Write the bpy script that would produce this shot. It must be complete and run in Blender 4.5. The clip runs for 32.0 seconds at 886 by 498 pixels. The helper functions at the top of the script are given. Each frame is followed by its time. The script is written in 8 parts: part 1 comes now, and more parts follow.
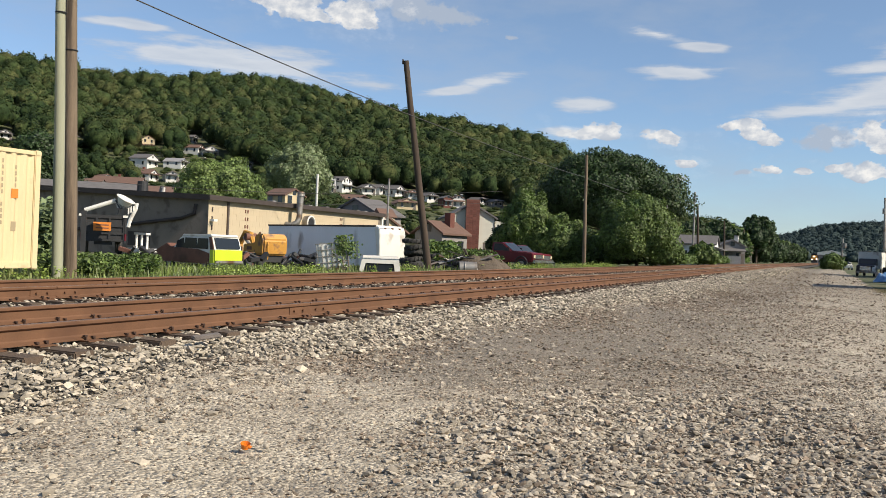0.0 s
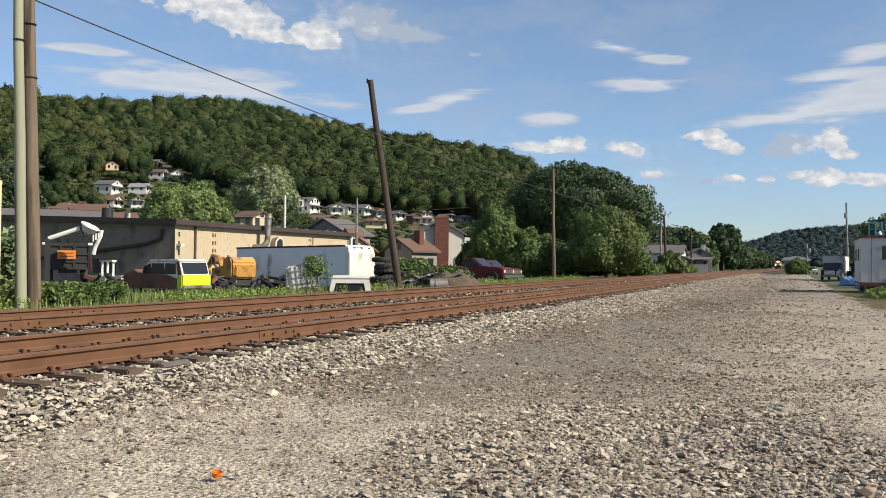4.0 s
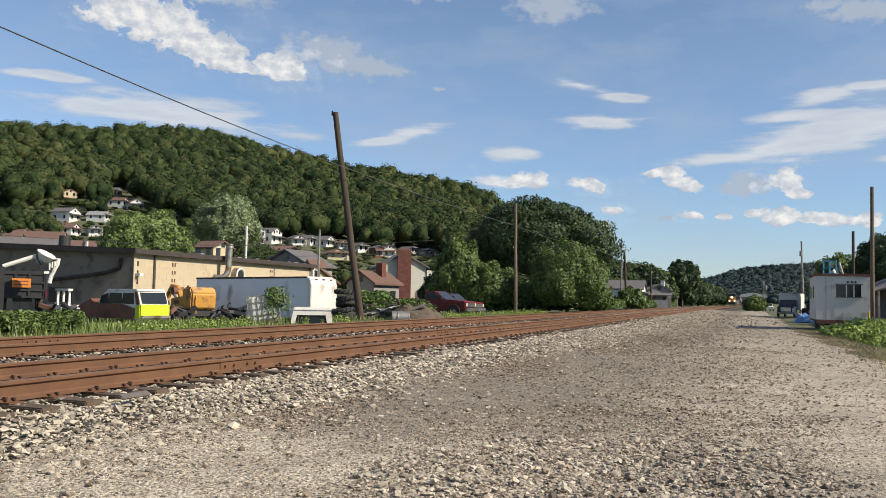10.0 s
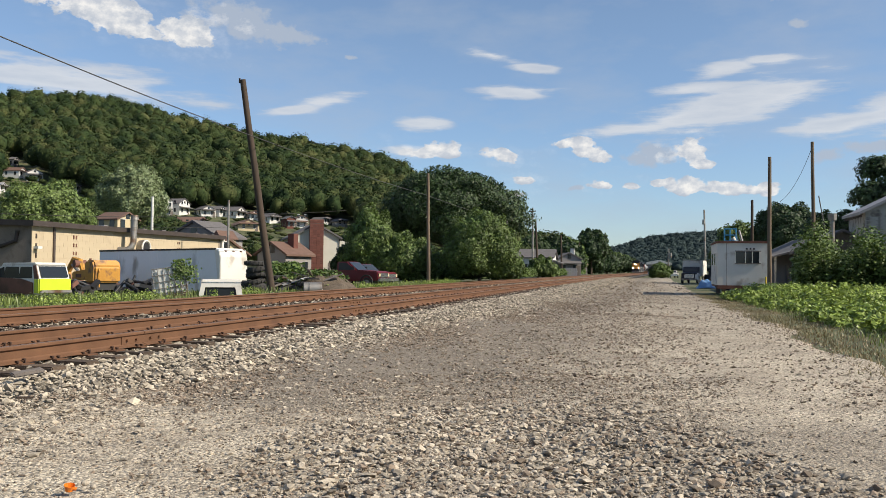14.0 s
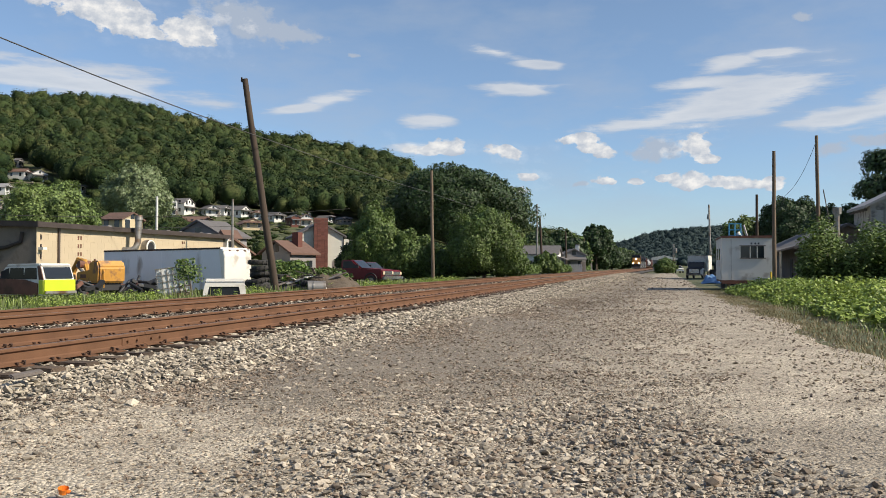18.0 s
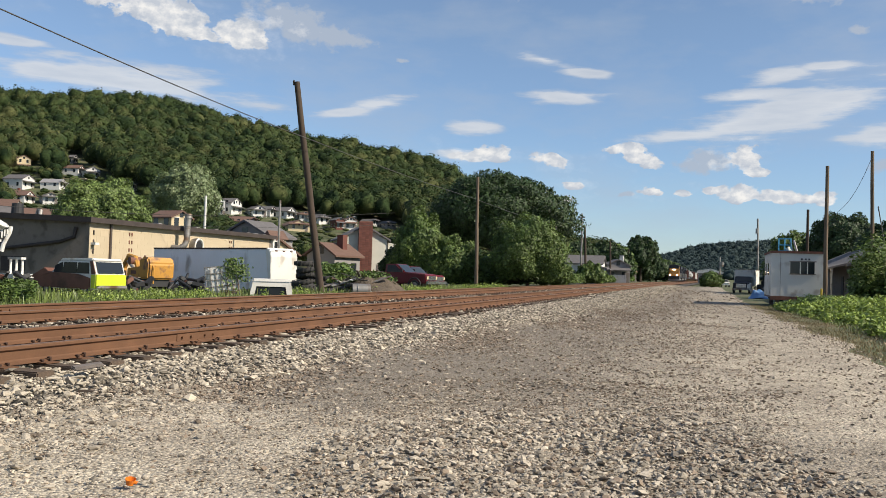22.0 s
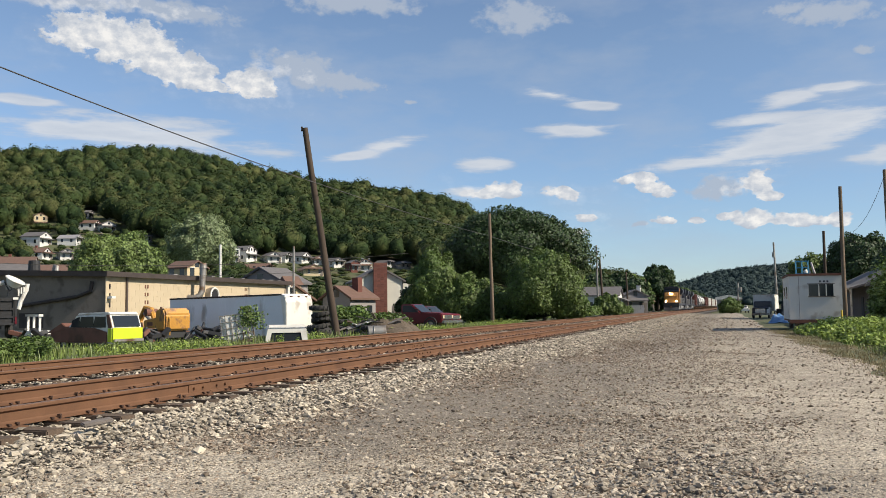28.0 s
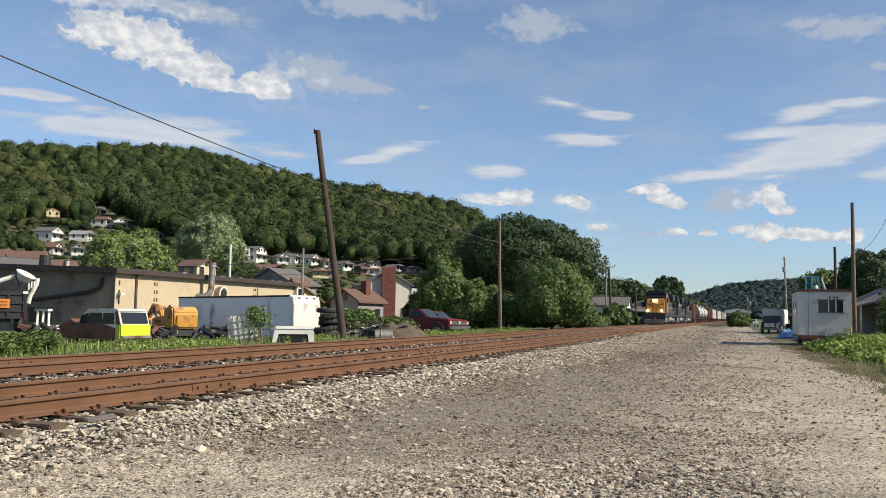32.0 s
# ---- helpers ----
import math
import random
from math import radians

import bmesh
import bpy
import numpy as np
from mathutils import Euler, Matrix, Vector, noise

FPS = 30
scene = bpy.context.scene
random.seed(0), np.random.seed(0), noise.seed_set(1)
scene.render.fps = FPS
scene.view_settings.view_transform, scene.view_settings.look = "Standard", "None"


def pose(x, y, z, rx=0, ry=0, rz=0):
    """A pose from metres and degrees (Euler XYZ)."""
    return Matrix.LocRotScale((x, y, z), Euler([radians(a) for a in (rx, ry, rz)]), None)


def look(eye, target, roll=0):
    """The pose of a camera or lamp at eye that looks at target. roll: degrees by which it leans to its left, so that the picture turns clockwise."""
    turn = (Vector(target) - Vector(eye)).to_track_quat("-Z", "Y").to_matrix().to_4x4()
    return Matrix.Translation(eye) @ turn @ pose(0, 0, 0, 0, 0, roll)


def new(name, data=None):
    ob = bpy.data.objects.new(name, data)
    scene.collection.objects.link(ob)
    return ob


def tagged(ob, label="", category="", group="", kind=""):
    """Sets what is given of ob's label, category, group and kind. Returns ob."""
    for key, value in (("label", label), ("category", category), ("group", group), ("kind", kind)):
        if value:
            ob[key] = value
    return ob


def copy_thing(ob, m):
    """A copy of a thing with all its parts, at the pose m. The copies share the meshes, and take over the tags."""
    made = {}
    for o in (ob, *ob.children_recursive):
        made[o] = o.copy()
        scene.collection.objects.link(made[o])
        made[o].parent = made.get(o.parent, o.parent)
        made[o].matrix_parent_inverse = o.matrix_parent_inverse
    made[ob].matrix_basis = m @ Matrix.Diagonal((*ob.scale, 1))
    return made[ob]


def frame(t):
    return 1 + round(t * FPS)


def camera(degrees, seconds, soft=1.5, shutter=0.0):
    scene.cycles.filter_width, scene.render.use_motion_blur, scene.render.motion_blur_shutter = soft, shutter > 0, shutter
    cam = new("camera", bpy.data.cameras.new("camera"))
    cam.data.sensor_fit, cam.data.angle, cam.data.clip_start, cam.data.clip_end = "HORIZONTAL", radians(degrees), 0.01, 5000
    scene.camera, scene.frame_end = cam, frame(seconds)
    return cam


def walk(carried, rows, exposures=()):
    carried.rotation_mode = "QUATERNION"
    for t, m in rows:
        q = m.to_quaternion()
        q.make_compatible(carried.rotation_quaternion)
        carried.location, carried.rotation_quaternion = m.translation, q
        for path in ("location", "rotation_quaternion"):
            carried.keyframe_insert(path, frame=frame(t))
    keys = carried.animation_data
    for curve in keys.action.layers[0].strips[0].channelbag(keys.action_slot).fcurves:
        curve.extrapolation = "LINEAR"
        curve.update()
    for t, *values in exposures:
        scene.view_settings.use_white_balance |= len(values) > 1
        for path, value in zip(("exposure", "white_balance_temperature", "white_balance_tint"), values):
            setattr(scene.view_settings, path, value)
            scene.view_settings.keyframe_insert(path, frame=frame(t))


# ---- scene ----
cam = camera(53.4, 32.0, soft=0.55)
# seconds, place in metres, turn in degrees: a phone held in the hand on one spot
ROWS = [
    (0.0, -0.073, -0.061, 1.183, 89.80, -2.40, 23.66),
    (0.5, -0.076, -0.060, 1.187, 89.62, -1.82, 23.52),
    (1.0, -0.072, -0.081, 1.184, 89.71, -0.90, 23.40),
    (1.5, -0.081, -0.058, 1.189, 90.14, -0.57, 22.38),
    (2.0, -0.077, -0.049, 1.190, 89.90, -0.48, 20.56),
    (2.5, -0.080, -0.054, 1.186, 90.21, -0.71, 20.05),
    (3.0, -0.070, -0.038, 1.190, 90.67, -0.62, 20.49),
    (3.5, -0.071, -0.034, 1.187, 90.84, -0.57, 21.73),
    (5.5, -0.073, -0.076, 1.202, 91.91, -0.56, 19.82),
    (6.0, -0.059, -0.082, 1.204, 92.69, -0.72, 16.13),
    (6.5, -0.044, -0.087, 1.197, 92.60, -1.15, 15.43),
    (7.0, -0.045, -0.065, 1.197, 93.26, -0.71, 15.70),
    (7.5, -0.048, -0.067, 1.201, 94.35, -0.95, 16.63),
    (8.0, -0.056, -0.087, 1.202, 95.38, -1.95, 17.35),
    (8.5, -0.061, -0.083, 1.212, 95.18, -1.27, 17.56),
    (9.0, -0.094, -0.102, 1.211, 95.09, -0.68, 18.56),
    (9.5, -0.129, -0.108, 1.187, 93.75, -1.17, 19.13),
    (10.0, -0.080, -0.090, 1.191, 93.14, -1.24, 19.24),
    (10.5, -0.025, -0.063, 1.194, 93.40, -0.63, 21.04),
    (11.0, 0.012, -0.021, 1.198, 92.84, -0.11, 23.99),
    (11.5, -0.016, -0.030, 1.202, 93.09, -0.99, 21.98),
    (12.0, -0.090, -0.045, 1.182, 92.21, -1.44, 16.00),
    (12.5, -0.146, -0.045, 1.182, 91.34, -0.74, 14.16),
    (13.0, -0.110, -0.056, 1.184, 91.91, -0.24, 15.00),
    (13.5, -0.084, -0.022, 1.182, 91.66, -0.75, 14.21),
    (14.0, -0.043, -0.018, 1.184, 91.29, -0.61, 13.64),
    (14.5, 0.016, -0.020, 1.189, 91.73, -0.54, 14.41),
    (16.5, -0.044, -0.030, 1.201, 92.92, 0.31, 14.95),
    (17.0, -0.047, -0.032, 1.200, 92.48, 0.49, 13.70),
    (17.5, 0.000, 0.000, 1.200, 91.51, 0.33, 13.05),
    (18.0, 0.008, 0.025, 1.193, 91.11, -0.11, 13.97),
    (18.5, 0.005, -0.004, 1.194, 91.48, 0.36, 15.20),
    (19.0, -0.022, -0.025, 1.185, 91.49, -0.14, 15.02),
    (19.5, -0.046, -0.035, 1.184, 91.58, -0.92, 14.85),
    (20.0, -0.067, -0.018, 1.186, 92.10, -1.65, 15.24),
    (20.5, -0.073, -0.013, 1.181, 92.32, -2.62, 16.00),
    (21.0, -0.086, -0.014, 1.185, 92.28, -3.46, 15.22),
    (21.5, -0.083, -0.043, 1.179, 91.12, -1.99, 14.69),
    (22.0, -0.103, -0.029, 1.190, 91.46, -1.84, 16.70),
    (22.5, -0.059, -0.019, 1.190, 92.06, -2.25, 14.04),
    (23.0, 0.010, 0.032, 1.197, 90.66, -0.93, 12.99),
    (23.5, 0.043, 0.041, 1.208, 91.74, -0.15, 13.56),
    (24.0, -0.022, 0.053, 1.216, 92.65, -0.58, 13.46),
    (24.5, -0.053, 0.049, 1.210, 92.30, -1.13, 14.62),
    (26.5, 0.065, 0.011, 1.210, 93.55, -0.00, 16.65),
    (27.0, -0.045, 0.039, 1.205, 94.70, 0.59, 16.92),
    (27.5, -0.064, 0.020, 1.205, 94.71, 0.69, 17.08),
    (28.0, -0.027, 0.042, 1.202, 93.94, 0.69, 17.81),
    (28.5, -0.009, 0.037, 1.201, 93.35, 0.16, 17.80),
    (29.0, 0.004, 0.037, 1.200, 93.37, -0.27, 18.03),
    (29.5, 0.000, 0.027, 1.197, 93.88, -0.38, 18.54),
    (30.0, 0.008, 0.027, 1.195, 94.25, 0.41, 18.80),
    (30.5, 0.022, 0.019, 1.201, 95.47, 0.76, 18.95),
    (31.0, 0.007, 0.050, 1.202, 95.59, -0.86, 19.08),
    (31.5, -0.008, 0.071, 1.199, 94.77, -1.58, 18.58),
    (32.0, 0.012, 0.035, 1.206, 94.30, -0.89, 18.33),
]
walk(cam, [(t, pose(*p)) for t, *p in ROWS], [(0, 0.42), (32, 0.42)])

# ---- sun, sky and clouds ----
SUN_AZ, SUN_EL = 93.0, 37.0     # degrees to the right of the track's heading, and above the horizon


def build_light():
    sun = new("sun", bpy.data.lights.new("sun", "SUN"))
    sun.data.energy, sun.data.angle, sun.data.color = 5.0, radians(0.55), (1.0, 0.9, 0.74)
    a, e = radians(SUN_AZ), radians(SUN_EL)
    sun.matrix_world = look((60 * math.sin(a), 60 * math.cos(a), 60 * math.tan(e)), (0, 0, 0))


CLOUDS = [  # kind (heap, soft or veil), azimuth, height angle, half width, half height, tilt: degrees
    ("C", -39.4, 16.6, 2.6, 1.3, 0), ("C", -37.2, 15.9, 2.8, 1.7, -8), ("C", -35.0, 14.9, 2.8, 1.3, -14), ("C", -32.9, 14.1, 1.3, 0.6, -10), ("C", -30.3, 14.2, 1.7, 1.0, -8),
    ("W", -27.0, 15.1, 3.0, 1.3, -10), ("W", -24.5, 14.7, 2.4, 0.7, -8), ("W", -35.6, 18.4, 4.4, 0.8, -6), ("W", -41.6, 18.4, 3.8, 0.6, 0), ("W", -23.4, 19.5, 4.1, 1.0, 0), ("W", -12.5, 18.4, 2.4, 1.3, 0), ("W", 6.7, 17.0, 2.6, 0.8, 0), ("W", 4.2, 17.5, 1.3, 0.6, 0), ("W", 8.4, 14.7, 0.5, 0.4, 0),
    ("V", -37.2, 10.9, 8.9, 1.3, -3), ("V", -41.8, 11.1, 2.4, 0.8, 5), ("V", -44.0, 12.5, 3.4, 0.3, 0), ("V", -10.6, 13.7, 2.4, 0.4, -12), ("V", -7.9, 12.9, 1.8, 0.3, -6), ("V", -9.0, 11.4, 3.4, 0.5, 0), ("V", -21.5, 10.6, 2.6, 0.5, 10), ("V", -23.4, 10.0, 2.2, 0.4, 8), ("V", -14.8, 9.4, 2.2, 0.5, 0),
    ("C", -14.4, 7.5, 1.9, 0.7, 0), ("V", -15.9, 7.5, 2.2, 0.5, 0), ("C", -10.1, 7.3, 1.1, 0.45, -8), ("C", -8.6, 5.8, 0.75, 0.35, 0), ("C", -8.9, 5.0, 0.7, 0.3, 0), ("C", -5.2, 8.1, 1.0, 0.5, 0), ("C", -4.2, 7.4, 1.2, 0.55, -18), ("W", -0.2, 7.2, 1.9, 0.7, 0), ("C", 2.1, 7.4, 0.9, 0.8, 0), ("C", 2.5, 6.7, 0.9, 0.4, 0),
    ("V", -1.1, 9.0, 4.4, 0.5, 4), ("V", 1.3, 9.5, 4.4, 1.0, 5), ("V", 4.5, 10.2, 4.6, 1.4, 5), ("V", 7.2, 10.7, 4.0, 1.4, 5), ("V", 2.0, 11.3, 3.6, 0.4, 2), ("V", 4.3, 12.5, 2.5, 0.5, 8), ("V", 6.8, 12.8, 2.8, 0.4, 0), ("V", 10.4, 8.7, 3.4, 0.9, 2), ("V", 13.6, 9.2, 3.4, 1.2, 4), ("W", 9.9, 6.9, 0.9, 0.45, 0), ("W", 12.4, 7.3, 1.6, 0.5, 0),
    ("C", 0.4, 5.6, 0.8, 0.4, 0), ("C", 2.0, 5.3, 1.4, 0.5, 0), ("C", 4.1, 5.2, 1.3, 0.5, 0), ("C", 6.2, 5.1, 1.5, 0.4, 0), ("W", -5.1, 5.2, 0.6, 0.25, 0), ("C", -3.6, 5.3, 0.7, 0.33, -8), ("C", -1.7, 5.3, 0.6, 0.25, 0), ("W", -20.0, 13.4, 0.5, 0.2, 0)]


def build_sky():
    world = bpy.data.worlds.new("sky")
    scene.world = world
    world.use_nodes = True
    nt = world.node_tree
    N, L = nt.nodes, nt.links
    N.clear()

    def math_n(op, a, b=0.0, clamp=False):
        n = N.new("ShaderNodeMath")
        n.operation, n.use_clamp = op, clamp
        for i, v in enumerate((a, b)):
            if isinstance(v, (int, float)):
                n.inputs[i].default_value = v
            else:
                L.new(v, n.inputs[i])
        return n.outputs[0]

    sky = N.new("ShaderNodeTexSky")
    sky.sky_type, sky.sun_disc = "NISHITA", False
    sky.sun_elevation, sky.sun_rotation = radians(SUN_EL), radians(SUN_AZ)
    sky.air_density, sky.dust_density, sky.ozone_density, sky.altitude = 1.0, 0.25, 2.5, 250
    tc = N.new("ShaderNodeTexCoord")
    sep = N.new("ShaderNodeSeparateXYZ")
    L.new(tc.outputs["Generated"], sep.inputs[0])
    az = math_n("MULTIPLY", math_n("ARCTAN2", sep.outputs[0], sep.outputs[1]), 180 / math.pi)
    el = math_n("MULTIPLY", math_n("ARCSINE", sep.outputs[2]), 180 / math.pi)
    flat = N.new("ShaderNodeCombineXYZ")
    L.new(az, flat.inputs[0])
    L.new(el, flat.inputs[1])

    def fbm(scale, detail, shift, stretch=(1, 1.7, 1)):
        m = N.new("ShaderNodeMapping")
        m.inputs["Scale"].default_value = stretch
        m.inputs["Location"].default_value = shift
        L.new(flat.outputs[0], m.inputs[0])
        n = N.new("ShaderNodeTexNoise")
        n.inputs["Scale"].default_value, n.inputs["Detail"].default_value, n.inputs["Roughness"].default_value = scale, detail, 0.58
        L.new(m.outputs[0], n.inputs[0])
        return n

    # the outlines are warped, so that the clouds billow
    warp = fbm(0.3, 4, (3, 5, 0))
    sub = N.new("ShaderNodeVectorMath")
    sub.operation = "SUBTRACT"
    L.new(warp.outputs["Color"], sub.inputs[0])
    sub.inputs[1].default_value = (0.5, 0.5, 0.5)
    mul = N.new("ShaderNodeVectorMath")
    mul.operation = "MULTIPLY_ADD"
    L.new(sub.outputs[0], mul.inputs[0])
    mul.inputs[1].default_value = (2.6, 1.2, 0)
    L.new(flat.outputs[0], mul.inputs[2])
    fields = {}
    for kind, a, e, w, h, tilt in CLOUDS:
        m = N.new("ShaderNodeMapping")
        m.vector_type = "TEXTURE"
        m.inputs["Location"].default_value, m.inputs["Scale"].default_value = (a, e, 0), (w, h, 1)
        m.inputs["Rotation"].default_value = (0, 0, radians(tilt))
        L.new((flat if kind == "V" else mul).outputs[0], m.inputs[0])
        # flat below, rounded above
        neg = N.new("ShaderNodeVectorMath")
        neg.operation = "MULTIPLY"
        L.new(m.outputs[0], neg.inputs[0])
        neg.inputs[1].default_value = (-1, -1.0 if kind == "V" else -1.5, 0)
        top = N.new("ShaderNodeVectorMath")
        top.operation = "MAXIMUM"
        L.new(m.outputs[0], top.inputs[0])
        L.new(neg.outputs[0], top.inputs[1])
        ln = N.new("ShaderNodeVectorMath")
        ln.operation = "LENGTH"
        L.new(top.outputs[0], ln.inputs[0])
        if kind in fields:
            out = math_n("SMOOTH_MIN", fields[kind], ln.outputs["Value"])
            out.node.inputs[2].default_value = 0.15
            fields[kind] = out
        else:
            fields[kind] = ln.outputs["Value"]
    near, soft, veils = fields["C"], fields["W"], fields["V"]
    rough = fbm(0.95, 10, (0, 0, 0), (1, 1.35, 1)).outputs["Fac"]
    lit = fbm(0.95, 6, (-0.36, -0.42, 0), (1, 1.35, 1)).outputs["Fac"]
    body = math_n("SUBTRACT", 1.16, math_n("ADD", near, math_n("MULTIPLY", math_n("SUBTRACT", rough, 0.5), 2.1)))
    haze = math_n("SUBTRACT", 1.16, math_n("ADD", soft, math_n("MULTIPLY", math_n("SUBTRACT", rough, 0.5), 2.4)))
    veil = fbm(0.09, 5, (8, 2, 0), (1, 2.6, 1)).outputs["Fac"]
    thin = math_n("MULTIPLY", math_n("SUBTRACT", veil, 0.45, True), 1.6, True)
    ramp = N.new("ShaderNodeMapRange")
    ramp.interpolation_type = "SMOOTHSTEP"
    L.new(body, ramp.inputs["Value"])
    ramp.inputs["From Min"].default_value, ramp.inputs["From Max"].default_value = 0.0, 0.3
    fluff = N.new("ShaderNodeMapRange")
    fluff.interpolation_type = "SMOOTHSTEP"
    L.new(haze, fluff.inputs["Value"])
    fluff.inputs["From Min"].default_value, fluff.inputs["From Max"].default_value = -0.15, 0.7
    streak = fbm(0.35, 7, (2, 9, 0), (0.55, 3.2, 1)).outputs["Fac"]
    wisp = N.new("ShaderNodeMapRange")
    wisp.interpolation_type = "SMOOTHSTEP"
    L.new(math_n("SUBTRACT", 1.2, math_n("ADD", veils, math_n("MULTIPLY", math_n("SUBTRACT", streak, 0.5), 2.7))), wisp.inputs["Value"])
    wisp.inputs["From Max"].default_value = 0.85
    # unseen broken cloud added overhead and behind, to brighten the fill light
    high = N.new("ShaderNodeMapRange")
    L.new(el, high.inputs["Value"])
    high.inputs["From Min"].default_value, high.inputs["From Max"].default_value = 21, 28
    wide = N.new("ShaderNodeMapRange")
    L.new(math_n("ABSOLUTE", math_n("ADD", az, 19)), wide.inputs["Value"])
    wide.inputs["From Min"].default_value, wide.inputs["From Max"].default_value = 38, 50
    above = math_n("MULTIPLY", math_n("MAXIMUM", high.outputs[0], wide.outputs[0]), math_n("GREATER_THAN", el, 3.0))
    unseen_cloud = fbm(0.11, 7, (1, 4, 0)).outputs["Fac"]
    cover = N.new("ShaderNodeMapRange")
    cover.interpolation_type = "SMOOTHSTEP"
    L.new(unseen_cloud, cover.inputs["Value"])
    cover.inputs["From Min"].default_value, cover.inputs["From Max"].default_value = 0.53, 0.65
    mask = math_n("MAXIMUM", math_n("MULTIPLY", ramp.outputs[0], 0.96), thin)
    mask = math_n("MAXIMUM", mask, math_n("MULTIPLY", fluff.outputs[0], 0.85))
    mask = math_n("MAXIMUM", mask, math_n("MULTIPLY", wisp.outputs[0], 0.8))
    mask = math_n("MAXIMUM", mask, math_n("MULTIPLY", math_n("MULTIPLY", cover.outputs[0], above), 0.9))
    glow = math_n("ADD", 0.34, math_n("MULTIPLY", math_n("SUBTRACT", lit, rough), -2.6), True)
    glow = math_n("ADD", glow, math_n("MULTIPLY", body, 0.35), True)
    glow = math_n("MAXIMUM", glow, math_n("MULTIPLY", wisp.outputs[0], math_n("ADD", 0.0, math_n("MULTIPLY", streak, 1.05))))
    tone = N.new("ShaderNodeMix")
    tone.data_type = "RGBA"
    L.new(glow, tone.inputs["Factor"])
    tone.inputs["A"].default_value = (3.7, 4.2, 5.0, 1)
    tone.inputs["B"].default_value = (7.9, 7.7, 7.4, 1)
    mix = N.new("ShaderNodeMix")
    mix.data_type = "RGBA"
    L.new(mask, mix.inputs["Factor"])
    tint = N.new("ShaderNodeMix")
    tint.data_type, tint.blend_type = "RGBA", "MULTIPLY"
    tint.inputs["Factor"].default_value = 1
    L.new(sky.outputs[0], tint.inputs["A"])
    low = N.new("ShaderNodeMapRange")
    L.new(el, low.inputs["Value"])
    low.inputs["From Min"].default_value, low.inputs["From Max"].default_value = -2, 16
    hue = N.new("ShaderNodeMix")
    hue.data_type = "RGBA"
    L.new(low.outputs[0], hue.inputs["Factor"])
    hue.inputs["A"].default_value, hue.inputs["B"].default_value = (0.7, 0.84, 1.08, 1), (1.13, 1.1, 1.1, 1)
    L.new(hue.outputs["Result"], tint.inputs["B"])
    L.new(tint.outputs["Result"], mix.inputs["A"])
    L.new(tone.outputs["Result"], mix.inputs["B"])
    bg = N.new("ShaderNodeBackground")
    bg.inputs["Strength"].default_value = 0.089
    L.new(mix.outputs["Result"], bg.inputs["Color"])
    out = N.new("ShaderNodeOutputWorld")
    L.new(bg.outputs[0], out.inputs["Surface"])


build_light()
build_sky()

# ---- helpers of the scene ----
TOP = 0.35                      # top of the rails over the road
NEAR_TRACK, FAR_TRACK = -7.2, -11.3


def polar(az, d):
    a = radians(az)
    return d * math.sin(a), d * math.cos(a)


